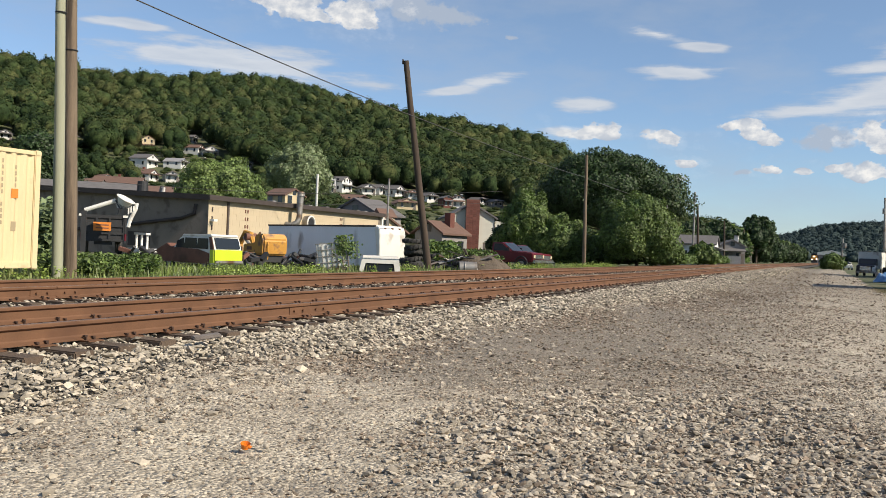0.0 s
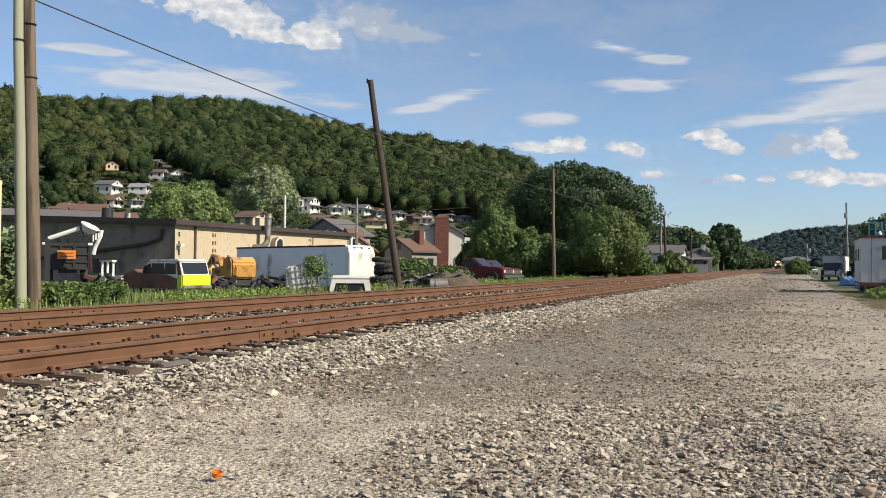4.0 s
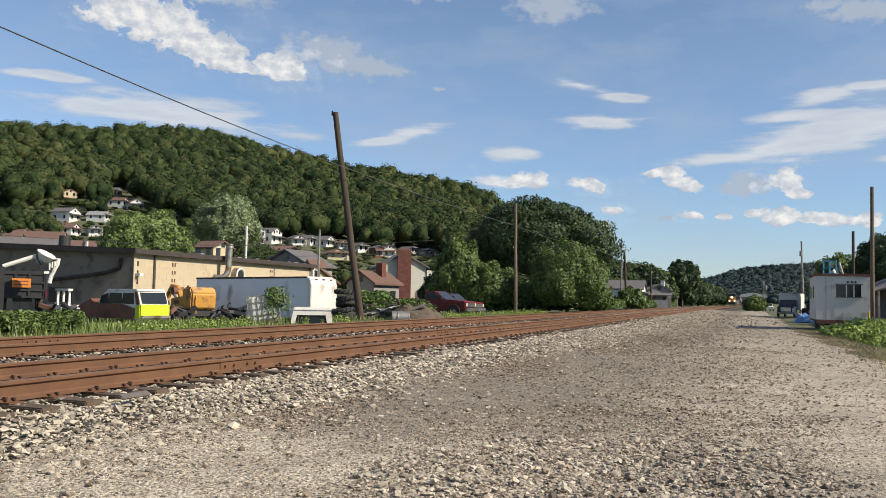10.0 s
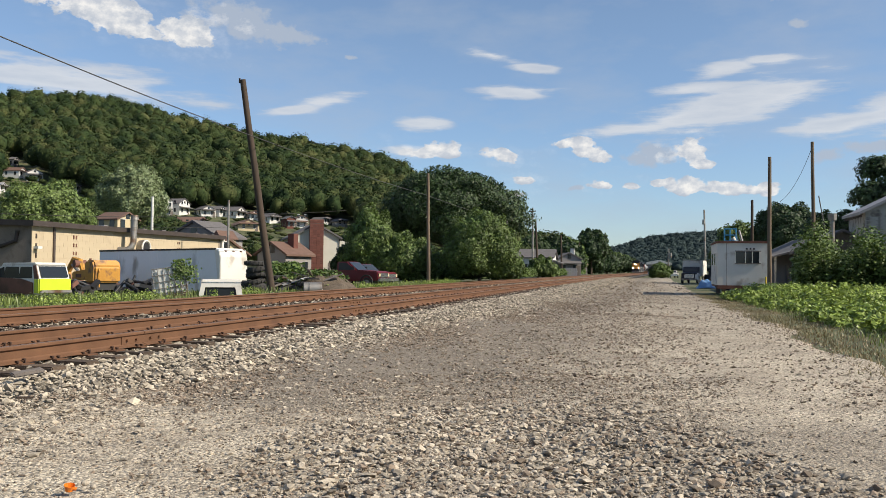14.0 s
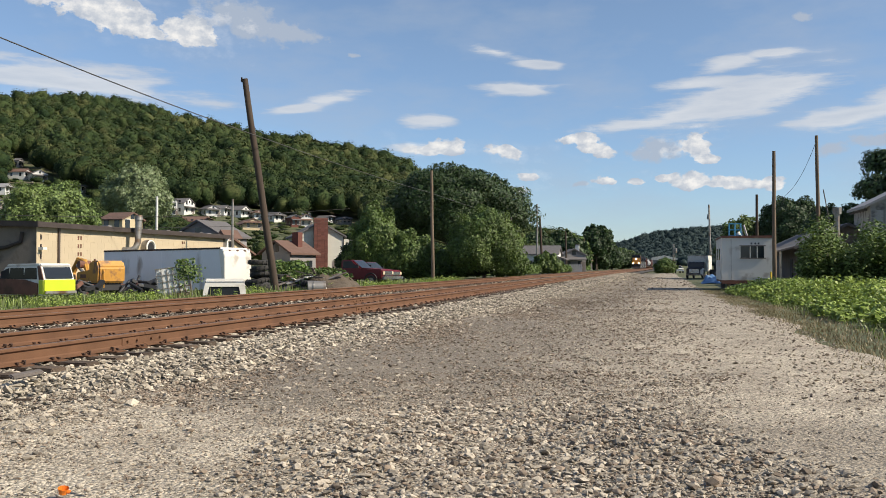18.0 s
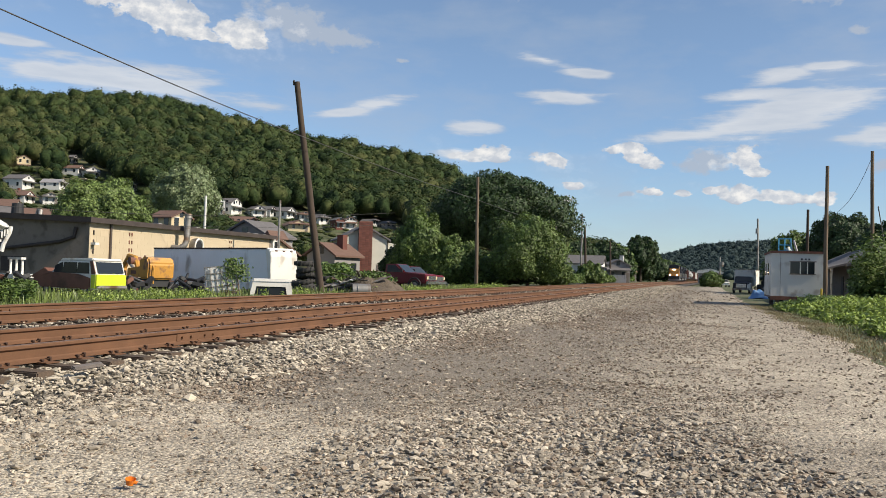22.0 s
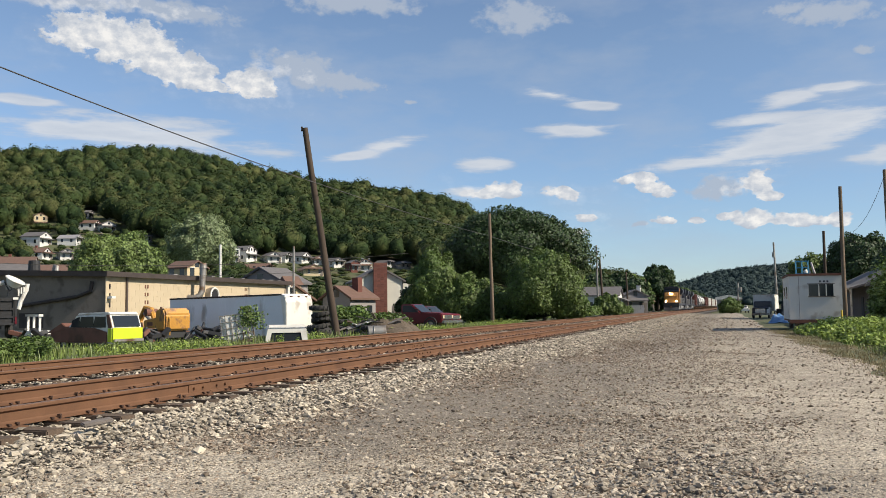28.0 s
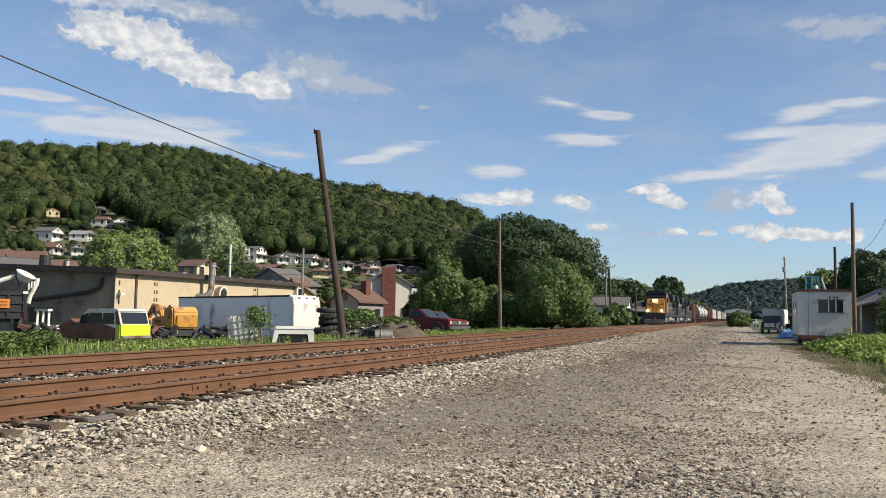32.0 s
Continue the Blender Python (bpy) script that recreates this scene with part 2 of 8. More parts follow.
class Shape:
    """Collects simple solids into one mesh."""

    def __init__(self):
        self.v, self.f = [], []

    def add(self, verts, faces, m=None):
        k = len(self.v)
        self.v += [tuple(m @ Vector(p)) for p in verts] if m else [tuple(p) for p in verts]
        self.f += [tuple(k + i for i in face) for face in faces]
        return self

    def box(self, x0, x1, y0, y1, z0, z1, m=None, taper=0.0):
        t = taper
        v = [(x0, y0, z0), (x1, y0, z0), (x1, y1, z0), (x0, y1, z0), (x0 + t, y0 + t, z1), (x1 - t, y0 + t, z1), (x1 - t, y1 - t, z1), (x0 + t, y1 - t, z1)]
        return self.add(v, [(3, 2, 1, 0), (4, 5, 6, 7), (0, 1, 5, 4), (1, 2, 6, 5), (2, 3, 7, 6), (3, 0, 4, 7)], m)

    def prism(self, outline, a, b, axis="y", m=None):
        """An outline in the two other axes, drawn out along one axis from a to b."""
        def put(p, q):
            return {"x": (q, p[0], p[1]), "y": (p[0], q, p[1]), "z": (p[0], p[1], q)}[axis]
        n = len(outline)
        v = [put(p, a) for p in outline] + [put(p, b) for p in outline]
        f = [tuple(range(n)), tuple(range(2 * n - 1, n - 1, -1))] + [(i, i + n, (i + 1) % n + n, (i + 1) % n) for i in range(n)]
        return self.add(v, f, m)

    def tube(self, p, q, r0, r1=None, n=10, m=None, caps=True):
        r1 = r0 if r1 is None else r1
        p, q = Vector(p), Vector(q)
        w = (q - p).normalized()
        u = w.orthogonal().normalized()
        s = w.cross(u)
        v = []
        for c, r in ((p, r0), (q, r1)):
            v += [c + (u * math.cos(2 * math.pi * i / n) + s * math.sin(2 * math.pi * i / n)) * r for i in range(n)]
        f = [(i, (i + 1) % n, (i + 1) % n + n, i + n) for i in range(n)]
        if caps:
            f += [tuple(range(n - 1, -1, -1)), tuple(range(n, 2 * n))]
        return self.add(v, f, m)

    def path(self, pts, r, n=8):
        """One unbroken pipe through the points; r may be a radius for each."""
        pts = [Vector(p) for p in pts]
        rs = r if isinstance(r, (list, tuple)) else [r] * len(pts)
        ways = [(q - p).normalized() for p, q in zip(pts, pts[1:])]
        u = ways[0].orthogonal().normalized()
        v = []
        for k, p in enumerate(pts):
            w = (ways[max(0, k - 1)] + ways[min(k, len(ways) - 1)])
            w = w.normalized() if w.length > 1e-6 else ways[min(k, len(ways) - 1)]
            u = (u - w * u.dot(w)).normalized()
            s = w.cross(u)
            v += [p + (u * math.cos(2 * math.pi * i / n) + s * math.sin(2 * math.pi * i / n)) * rs[k] for i in range(n)]
        f = [(k * n + i, k * n + (i + 1) % n, (k + 1) * n + (i + 1) % n, (k + 1) * n + i) for k in range(len(pts) - 1) for i in range(n)]
        f += [tuple(range(n - 1, -1, -1)), tuple(range(len(v) - n, len(v)))]
        return self.add(v, f)

    def ring(self, c, axis, r, t, n=20, k=8):
        """A torus round an axis through c."""
        w = Vector(axis).normalized()
        u = w.orthogonal().normalized()
        s = w.cross(u)
        v = []
        for i in range(n):
            d = u * math.cos(2 * math.pi * i / n) + s * math.sin(2 * math.pi * i / n)
            v += [Vector(c) + d * (r + t * math.cos(2 * math.pi * j / k)) + w * t * math.sin(2 * math.pi * j / k) for j in range(k)]
        f = [(i * k + j, (i + 1) % n * k + j, (i + 1) % n * k + (j + 1) % k, i * k + (j + 1) % k) for i in range(n) for j in range(k)]
        return self.add(v, f)

    def ball(self, c, r, n=10, k=6):
        r = r if isinstance(r, tuple) else (r, r, r)
        v = [(c[0], c[1], c[2] - r[2])]
        for j in range(1, k):
            b = math.pi * j / k - math.pi / 2
            v += [(c[0] + r[0] * math.cos(b) * math.cos(2 * math.pi * i / n), c[1] + r[1] * math.cos(b) * math.sin(2 * math.pi * i / n), c[2] + r[2] * math.sin(b)) for i in range(n)]
        v.append((c[0], c[1], c[2] + r[2]))
        f = [(0, 1 + (i + 1) % n, 1 + i) for i in range(n)]
        for j in range(k - 2):
            a = 1 + j * n
            f += [(a + i, a + (i + 1) % n, a + n + (i + 1) % n, a + n + i) for i in range(n)]
        a = 1 + (k - 2) * n
        f += [(a + i, a + (i + 1) % n, len(v) - 1) for i in range(n)]
        return self.add(v, f)


def part(name, shape, material, parent=None, label="", bevel=0.0, smooth=False, m=None):
    me = bpy.data.meshes.new(name)
    if isinstance(shape, Shape):
        me.from_pydata(shape.v, [], shape.f)
        bm = bmesh.new()
        bm.from_mesh(me)
        bmesh.ops.recalc_face_normals(bm, faces=bm.faces)
        if bevel:
            bmesh.ops.bevel(bm, geom=[e for e in bm.edges if e.is_manifold and e.calc_face_angle(0) > 0.5], offset=bevel, segments=2, affect="EDGES", clamp_overlap=True)
        bm.to_mesh(me)
        bm.free()
    else:
        me = shape
    if smooth:
        me.shade_smooth()
        me.set_sharp_from_angle(angle=radians(38))
    me.materials.append(material)
    ob = new(name, me)
    if m is not None:
        ob.matrix_basis = m
    if parent is not None:
        ob.parent = parent
    return tagged(ob, label)


def thing(name, label, category, m=None, group="", kind=""):
    ob = new(name)
    ob.empty_display_size = 0.3
    if m is not None:
        ob.matrix_basis = m
    return tagged(ob, label, category, group, kind)


def fast_mesh(name, verts, faces):
    """A mesh from arrays: verts (n, 3) and faces (m, 3 or 4)."""
    verts, faces = np.asarray(verts, np.float32), np.asarray(faces, np.int32)
    me = bpy.data.meshes.new(name)
    k = faces.shape[1]
    me.vertices.add(len(verts))
    me.vertices.foreach_set("co", verts.ravel())
    me.loops.add(faces.size)
    me.loops.foreach_set("vertex_index", faces.ravel())
    me.polygons.add(len(faces))
    me.polygons.foreach_set("loop_start", np.arange(len(faces), dtype=np.int32) * k)
    me.update(calc_edges=True)
    return me


# ---- materials ----
PAINT = 0.8                     # share of its colour that a dusty outdoor surface gives back


def surface(name, color, rough=0.8, metal=0.0, vary=0.25, scale=3.0, fine=40.0, bump=0.3, stain=None, stain_amount=0.0, stain_scale=1.2, per_piece=0.0, stretch=(1, 1, 1), depth=0.01, island=0.0, spec=0.5):
    """A worn surface: colour with two scales of variation, stains of another colour, and relief."""
    mat = bpy.data.materials.new(name)
    mat.use_nodes = True
    nt = mat.node_tree
    N, L = nt.nodes, nt.links
    bsdf = N["Principled BSDF"]
    bsdf.inputs["Roughness"].default_value, bsdf.inputs["Metallic"].default_value = rough, metal
    bsdf.inputs["Specular IOR Level"].default_value = spec
    tc = N.new("ShaderNodeTexCoord")
    mp = N.new("ShaderNodeMapping")
    mp.inputs["Scale"].default_value = stretch
    L.new(tc.outputs["Object"], mp.inputs[0])

    def tex(s, d):
        n = N.new("ShaderNodeTexNoise")
        n.inputs["Scale"].default_value, n.inputs["Detail"].default_value = s, d
        L.new(mp.outputs[0], n.inputs[0])
        return n.outputs["Fac"]

    def mix(fac, a, b, mode="MIX"):
        n = N.new("ShaderNodeMix")
        n.data_type, n.blend_type = "RGBA", mode
        for sock, v in (("Factor", fac), ("A", a), ("B", b)):
            if hasattr(v, "is_output"):
                L.new(v, n.inputs[sock])
            else:
                n.inputs[sock].default_value = v
        return n.outputs["Result"]

    def spread(fac, lo, hi):
        n = N.new("ShaderNodeMapRange")
        L.new(fac, n.inputs["Value"])
        n.inputs["From Min"].default_value, n.inputs["From Max"].default_value = lo, hi
        return n.outputs[0]

    color = [v * PAINT for v in color]
    dark, light = [(*[min(1, v * (1 + s * vary)) for v in color], 1) for s in (-1.2, 0.9)]
    big, small = tex(scale, 6), tex(fine, 4)
    col = mix(spread(big, 0.3, 0.7), dark, light)
    col = mix(spread(small, 0.25, 0.75), mix(0.45, col, dark), mix(0.35, col, light))
    if stain:
        st = spread(tex(stain_scale, 8), 0.62 - 0.3 * stain_amount, 0.72 - 0.2 * stain_amount)
        col = mix(st, col, (*[v * PAINT for v in stain], 1))
    if per_piece or island:
        if per_piece:
            info = N.new("ShaderNodeObjectInfo").outputs["Random"]
        else:
            info = N.new("ShaderNodeNewGeometry").outputs["Random Per Island"]
        amount = per_piece or island
        hsv = N.new("ShaderNodeHueSaturation")
        val = N.new("ShaderNodeMapRange")
        L.new(info, val.inputs["Value"])
        val.inputs["To Min"].default_value, val.inputs["To Max"].default_value = 1 - amount, 1 + amount
        L.new(val.outputs[0], hsv.inputs["Value"])
        L.new(col, hsv.inputs["Color"])
        col = hsv.outputs[0]
    L.new(col, bsdf.inputs["Base Color"])
    if bump:
        b = N.new("ShaderNodeBump")
        b.inputs["Strength"].default_value, b.inputs["Distance"].default_value = bump, depth
        L.new(small, b.inputs["Height"])
        L.new(b.outputs[0], bsdf.inputs["Normal"])
    return mat


def leafage(name, color, other, shade=0.45, gloss=0.5):
    """Leaves: each one a little different, and light shines through them."""
    mat = bpy.data.materials.new(name)
    mat.use_nodes = True
    nt = mat.node_tree
    N, L = nt.nodes, nt.links
    bsdf = N["Principled BSDF"]
    bsdf.inputs["Roughness"].default_value = gloss
    geo = N.new("ShaderNodeNewGeometry")
    tc = N.new("ShaderNodeTexCoord")
    n = N.new("ShaderNodeTexNoise")
    n.inputs["Scale"].default_value, n.inputs["Detail"].default_value = 0.12, 3
    L.new(tc.outputs["Object"], n.inputs[0])
    mr = N.new("ShaderNodeMapRange")
    L.new(n.outputs["Fac"], mr.inputs["Value"])
    mr.inputs["From Min"].default_value, mr.inputs["From Max"].default_value = 0.35, 0.65
    mx = N.new("ShaderNodeMix")
    mx.data_type = "RGBA"
    L.new(mr.outputs[0], mx.inputs["Factor"])
    mx.inputs["A"].default_value, mx.inputs["B"].default_value = (*[v * PAINT for v in color], 1), (*[v * PAINT for v in other], 1)
    hsv = N.new("ShaderNodeHueSaturation")
    val = N.new("ShaderNodeMapRange")
    L.new(geo.outputs["Random Per Island"], val.inputs["Value"])
    val.inputs["To Min"].default_value, val.inputs["To Max"].default_value = 1 - shade, 1 + shade
    L.new(val.outputs[0], hsv.inputs["Value"])
    L.new(mx.outputs["Result"], hsv.inputs["Color"])
    L.new(hsv.outputs[0], bsdf.inputs["Base Color"])
    tr = N.new("ShaderNodeBsdfTranslucent")
    L.new(hsv.outputs[0], tr.inputs["Color"])
    sh = N.new("ShaderNodeMixShader")
    sh.inputs[0].default_value = 0.2
    L.new(bsdf.outputs[0], sh.inputs[1])
    L.new(tr.outputs[0], sh.inputs[2])
    L.new(sh.outputs[0], N["Material Output"].inputs["Surface"])
    return mat


def canopy(name, tones, lump=0.55, far=False):
    """Whole crowns seen from afar: each tree has its own green, with clumps of leaves in relief."""
    mat = bpy.data.materials.new(name)
    mat.use_nodes = True
    nt = mat.node_tree
    N, L = nt.nodes, nt.links
    bsdf = N["Principled BSDF"]
    bsdf.inputs["Roughness"].default_value, bsdf.inputs["Specular IOR Level"].default_value = 0.85, 0.15
    geo = N.new("ShaderNodeNewGeometry")
    tc = N.new("ShaderNodeTexCoord").outputs["Object"]
    ramp = N.new("ShaderNodeValToRGB")
    ramp.color_ramp.interpolation = "LINEAR"
    e = ramp.color_ramp.elements
    while len(e) < len(tones):
        e.new(0.5)
    for k, c in enumerate(tones):
        e[k].position, e[k].color = k / (len(tones) - 1), (*[v * PAINT for v in c], 1)
    def grain(scale, detail, rough=0.6):
        n = N.new("ShaderNodeTexNoise")
        n.inputs["Scale"].default_value, n.inputs["Detail"].default_value, n.inputs["Roughness"].default_value = scale, detail, rough
        L.new(tc, n.inputs[0])
        return n.outputs["Fac"]

    clump, leaves = grain(lump, 5, 0.7), grain(lump * 3.4, 3)
    # stands of one kind of tree share a tone, each tree and each spray differs a little
    def plus(a, k, b):
        n = N.new("ShaderNodeMath")
        n.operation = "MULTIPLY_ADD"
        L.new(a, n.inputs[0])
        n.inputs[1].default_value = k
        if isinstance(b, float):
            n.inputs[2].default_value = b
        else:
            L.new(b, n.inputs[2])
        return n.outputs[0]

    tone = plus(grain(0.022 * lump / 0.55, 2), 1.3, -1.7)
    tone = plus(grain(0.11 * lump / 0.55, 1), 2.6, tone)
    tone = plus(geo.outputs["Random Per Island"], 0.5, tone)
    L.new(tone, ramp.inputs[0])
    val = N.new("ShaderNodeMapRange")
    L.new(clump, val.inputs["Value"])
    val.inputs["From Min"].default_value, val.inputs["From Max"].default_value = 0.36, 0.66
    # far crowns vary less in tone, as part of their painted haze
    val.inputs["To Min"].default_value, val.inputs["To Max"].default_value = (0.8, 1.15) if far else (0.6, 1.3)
    hsv = N.new("ShaderNodeHueSaturation")
    L.new(val.outputs[0], hsv.inputs["Value"])
    L.new(ramp.outputs[0], hsv.inputs["Color"])
    L.new(hsv.outputs[0], bsdf.inputs["Base Color"])
    add = N.new("ShaderNodeMath")
    add.operation = "ADD"
    L.new(clump, add.inputs[0])
    L.new(leaves, add.inputs[1])
    b = N.new("ShaderNodeBump")
    b.inputs["Strength"].default_value, b.inputs["Distance"].default_value = 0.6, 0.5
    L.new(add.outputs[0], b.inputs["Height"])
    L.new(b.outputs[0], bsdf.inputs["Normal"])
    return mat


def glowing(name, color, strength):
    mat = bpy.data.materials.new(name)
    mat.use_nodes = True
    b = mat.node_tree.nodes["Principled BSDF"]
    b.inputs["Emission Color"].default_value, b.inputs["Emission Strength"].default_value = (*color, 1), strength
    b.inputs["Base Color"].default_value = (*color, 1)
    return mat


def glassy(name, color=(0.02, 0.025, 0.03)):
    mat = bpy.data.materials.new(name)
    mat.use_nodes = True
    b = mat.node_tree.nodes["Principled BSDF"]
    b.inputs["Base Color"].default_value, b.inputs["Roughness"].default_value = (*color, 1), 0.08
    return mat



def road_surface():
    """Dust packed between grit: wheel tracks of pale dust, oily dark grit beside them."""
    mat = bpy.data.materials.new("dusty gravel road")
    mat.use_nodes = True
    nt = mat.node_tree
    N, L = nt.nodes, nt.links
    bsdf = N["Principled BSDF"]
    bsdf.inputs["Roughness"].default_value = 0.95
    tc = N.new("ShaderNodeTexCoord").outputs["Object"]

    def noise_at(scale, detail, stretch=(1, 1, 1)):
        m = N.new("ShaderNodeMapping")
        m.inputs["Scale"].default_value = stretch
        L.new(tc, m.inputs[0])
        n = N.new("ShaderNodeTexNoise")
        n.inputs["Scale"].default_value, n.inputs["Detail"].default_value = scale, detail
        L.new(m.outputs[0], n.inputs[0])
        return n.outputs["Fac"]

    def calc(op, a, b):
        n = N.new("ShaderNodeMath")
        n.operation = op
        for i, v in enumerate((a, b)):
            if isinstance(v, (int, float)):
                n.inputs[i].default_value = v
            else:
                L.new(v, n.inputs[i])
        return n.outputs[0]

    def spread(v, lo, hi, to=1.0):
        n = N.new("ShaderNodeMapRange")
        L.new(v, n.inputs["Value"])
        n.inputs["From Min"].default_value, n.inputs["From Max"].default_value, n.inputs["To Max"].default_value = lo, hi, to
        return n.outputs[0]

    def blend(f, a, b):
        n = N.new("ShaderNodeMix")
        n.data_type = "RGBA"
        for key, v in (("Factor", f), ("A", a), ("B", b)):
            if isinstance(v, tuple):
                n.inputs[key].default_value = (*v, 1)
            else:
                L.new(v, n.inputs[key])
        return n.outputs["Result"]

    sep = N.new("ShaderNodeSeparateXYZ")
    L.new(tc, sep.inputs[0])
    x, y = sep.outputs[0], sep.outputs[1]
    wander = calc("MULTIPLY", calc("SUBTRACT", noise_at(0.35, 5), 0.5), 3.2)
    off = calc("ABSOLUTE", calc("ADD", calc("ADD", x, 2.9), wander), 0)
    band = spread(off, 3.0, 1.1)
    along = calc("ADD", y, calc("MULTIPLY", wander, 3.0))
    band = calc("MULTIPLY", calc("MULTIPLY", band, spread(along, 6.5, 8.5)), spread(along, 500, 250))
    # the road grows darker along its length, between 14 and 40 metres
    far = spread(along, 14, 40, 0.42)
    # ground below the heap is darkened: painted shade between its stones
    heap = calc("MULTIPLY", spread(calc("ADD", x, wander), -2.6, -0.8), spread(along, 7.6, 6.4))
    # dirt joins the oily grit with that painted gap shade
    dirt = calc("MAXIMUM", calc("MULTIPLY", band, 0.75), calc("MULTIPLY", heap, 0.45))
    patch = spread(noise_at(0.8, 7), 0.55, 0.68, 0.5)
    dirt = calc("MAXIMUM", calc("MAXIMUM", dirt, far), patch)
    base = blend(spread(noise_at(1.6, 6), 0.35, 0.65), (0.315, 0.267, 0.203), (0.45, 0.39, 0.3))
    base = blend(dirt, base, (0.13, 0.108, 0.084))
    vor = N.new("ShaderNodeTexVoronoi")
    vor.inputs["Scale"].default_value = 62
    L.new(tc, vor.inputs["Vector"])
    hsv = N.new("ShaderNodeHueSaturation")
    grey = N.new("ShaderNodeSeparateColor")
    L.new(vor.outputs["Color"], grey.inputs[0])
    L.new(spread(grey.outputs[0], 0, 1, 1.0), hsv.inputs["Value"])
    hsv.inputs["Value"].links[0].from_node.inputs["To Min"].default_value = 0.42
    hsv.inputs["Value"].links[0].from_node.inputs["To Max"].default_value = 1.55
    L.new(base, hsv.inputs["Color"])
    L.new(hsv.outputs[0], bsdf.inputs["Base Color"])
    vor2 = N.new("ShaderNodeTexVoronoi")
    vor2.inputs["Scale"].default_value = 34
    L.new(tc, vor2.inputs["Vector"])
    height = calc("ADD", calc("MULTIPLY", vor.outputs["Distance"], -0.5), calc("MULTIPLY", vor2.outputs["Distance"], -0.9))
    b = N.new("ShaderNodeBump")
    b.inputs["Strength"].default_value, b.inputs["Distance"].default_value = 0.8, 0.02
    L.new(height, b.inputs["Height"])
    L.new(b.outputs[0], bsdf.inputs["Normal"])
    return mat


M_ROAD = road_surface()
M_EARTH = surface("earth and grass", (0.1, 0.115, 0.045), 0.95, vary=0.4, scale=0.3, fine=9, bump=0.9, depth=0.05, stain=(0.15, 0.12, 0.07), stain_amount=0.25, stain_scale=0.2)
M_STONE = surface("ballast stone", (0.44, 0.38, 0.295), 0.9, vary=0.2, scale=9, fine=60, bump=0.35, island=0.6)
M_PEBBLE = surface("road stone", (0.44, 0.38, 0.3), 0.95, vary=0.25, scale=9, fine=60, bump=0.6, island=0.5)
M_PEBBLE_DARK = surface("dark road stone", (0.25, 0.192, 0.14), 0.85, vary=0.25, scale=9, fine=60, bump=0.35, island=0.5)
# bed coloured almost black to paint the shade in gaps between ballast stones
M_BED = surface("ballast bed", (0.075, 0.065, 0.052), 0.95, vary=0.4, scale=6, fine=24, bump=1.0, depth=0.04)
M_RUST = surface("rusty rail steel", (0.18, 0.086, 0.042), 0.8, 0.15, vary=0.25, scale=2.5, fine=60, bump=0.2, depth=0.002, stain=(0.13, 0.06, 0.03), stain_amount=0.3)
# rust of the spikes, darkened to paint the shadow beside the rail
M_SPIKE = surface("dark rusty spikes", (0.06, 0.03, 0.018), 0.85, vary=0.3, scale=8, fine=60, bump=0.1)
M_RAILTOP = surface("worn rail head", (0.26, 0.16, 0.11), 0.5, 0.35, vary=0.15, scale=2, fine=50, bump=0.05)
M_TIE = surface("weathered tie wood", (0.115, 0.08, 0.055), 0.9, vary=0.4, scale=4, fine=30, bump=0.6, stretch=(1, 8, 1), per_piece=0.35)
M_LEAF = leafage("broad leaves", (0.1, 0.165, 0.032), (0.135, 0.19, 0.044), 0.5, 0.6)
M_LEAF_DARK = leafage("dark leaves", (0.036, 0.072, 0.019), (0.054, 0.092, 0.026), 0.55, 0.6)
M_LEAF_PALE = leafage("pale broad leaves", (0.2, 0.27, 0.075), (0.15, 0.225, 0.055), 0.5, 0.6)
M_LEAF_SILVER = leafage("silvery leaves", (0.25, 0.31, 0.15), (0.19, 0.25, 0.11), 0.35)
M_LEAF_BRIGHT = leafage("bright weed leaves", (0.33, 0.42, 0.085), (0.25, 0.35, 0.065), 0.35)
M_CANOPY = canopy("woodland crowns", ((0.018, 0.036, 0.013), (0.037, 0.061, 0.019), (0.06, 0.083, 0.027), (0.1, 0.11, 0.04)))
# greens shifted to blue: aerial haze put into the leaf colour
M_WOODS_HAZED = canopy("distant woodland crowns", ((0.03, 0.05, 0.052), (0.042, 0.065, 0.064), (0.058, 0.083, 0.076)), 0.12, True)
M_GRASS = leafage("grass blades", (0.17, 0.24, 0.05), (0.24, 0.27, 0.09), 0.45)
M_DRY = leafage("dry grass blades", (0.29, 0.225, 0.125), (0.25, 0.21, 0.095), 0.4)
M_BARK = surface("bark", (0.12, 0.09, 0.065), 0.95, vary=0.35, scale=3, fine=20, bump=0.8, stretch=(1, 1, 0.2))
# near-black green: the shade inside a crown, put into the colour
M_CORE_SHADE = surface("shaded inner foliage", (0.025, 0.04, 0.012), 1.0, vary=0.3, scale=2, fine=12, bump=0.5)
M_POLE = surface("weathered pole wood", (0.21, 0.155, 0.105), 0.9, vary=0.35, scale=2, fine=25, bump=0.7, stretch=(4, 4, 0.25), stain=(0.07, 0.05, 0.035), stain_amount=0.35)
M_POLE_PALE = surface("pale green treated pole", (0.36, 0.36, 0.25), 0.8, vary=0.15, scale=1.5, fine=25, bump=0.25, stretch=(4, 4, 0.2))
M_DARKPOLE = surface("creosoted pole", (0.075, 0.052, 0.036), 0.9, vary=0.35, scale=2, fine=25, bump=0.6, stretch=(4, 4, 0.25))
M_WIRE = surface("weathered cable", (0.07, 0.065, 0.06), 0.55, vary=0.1, bump=0)

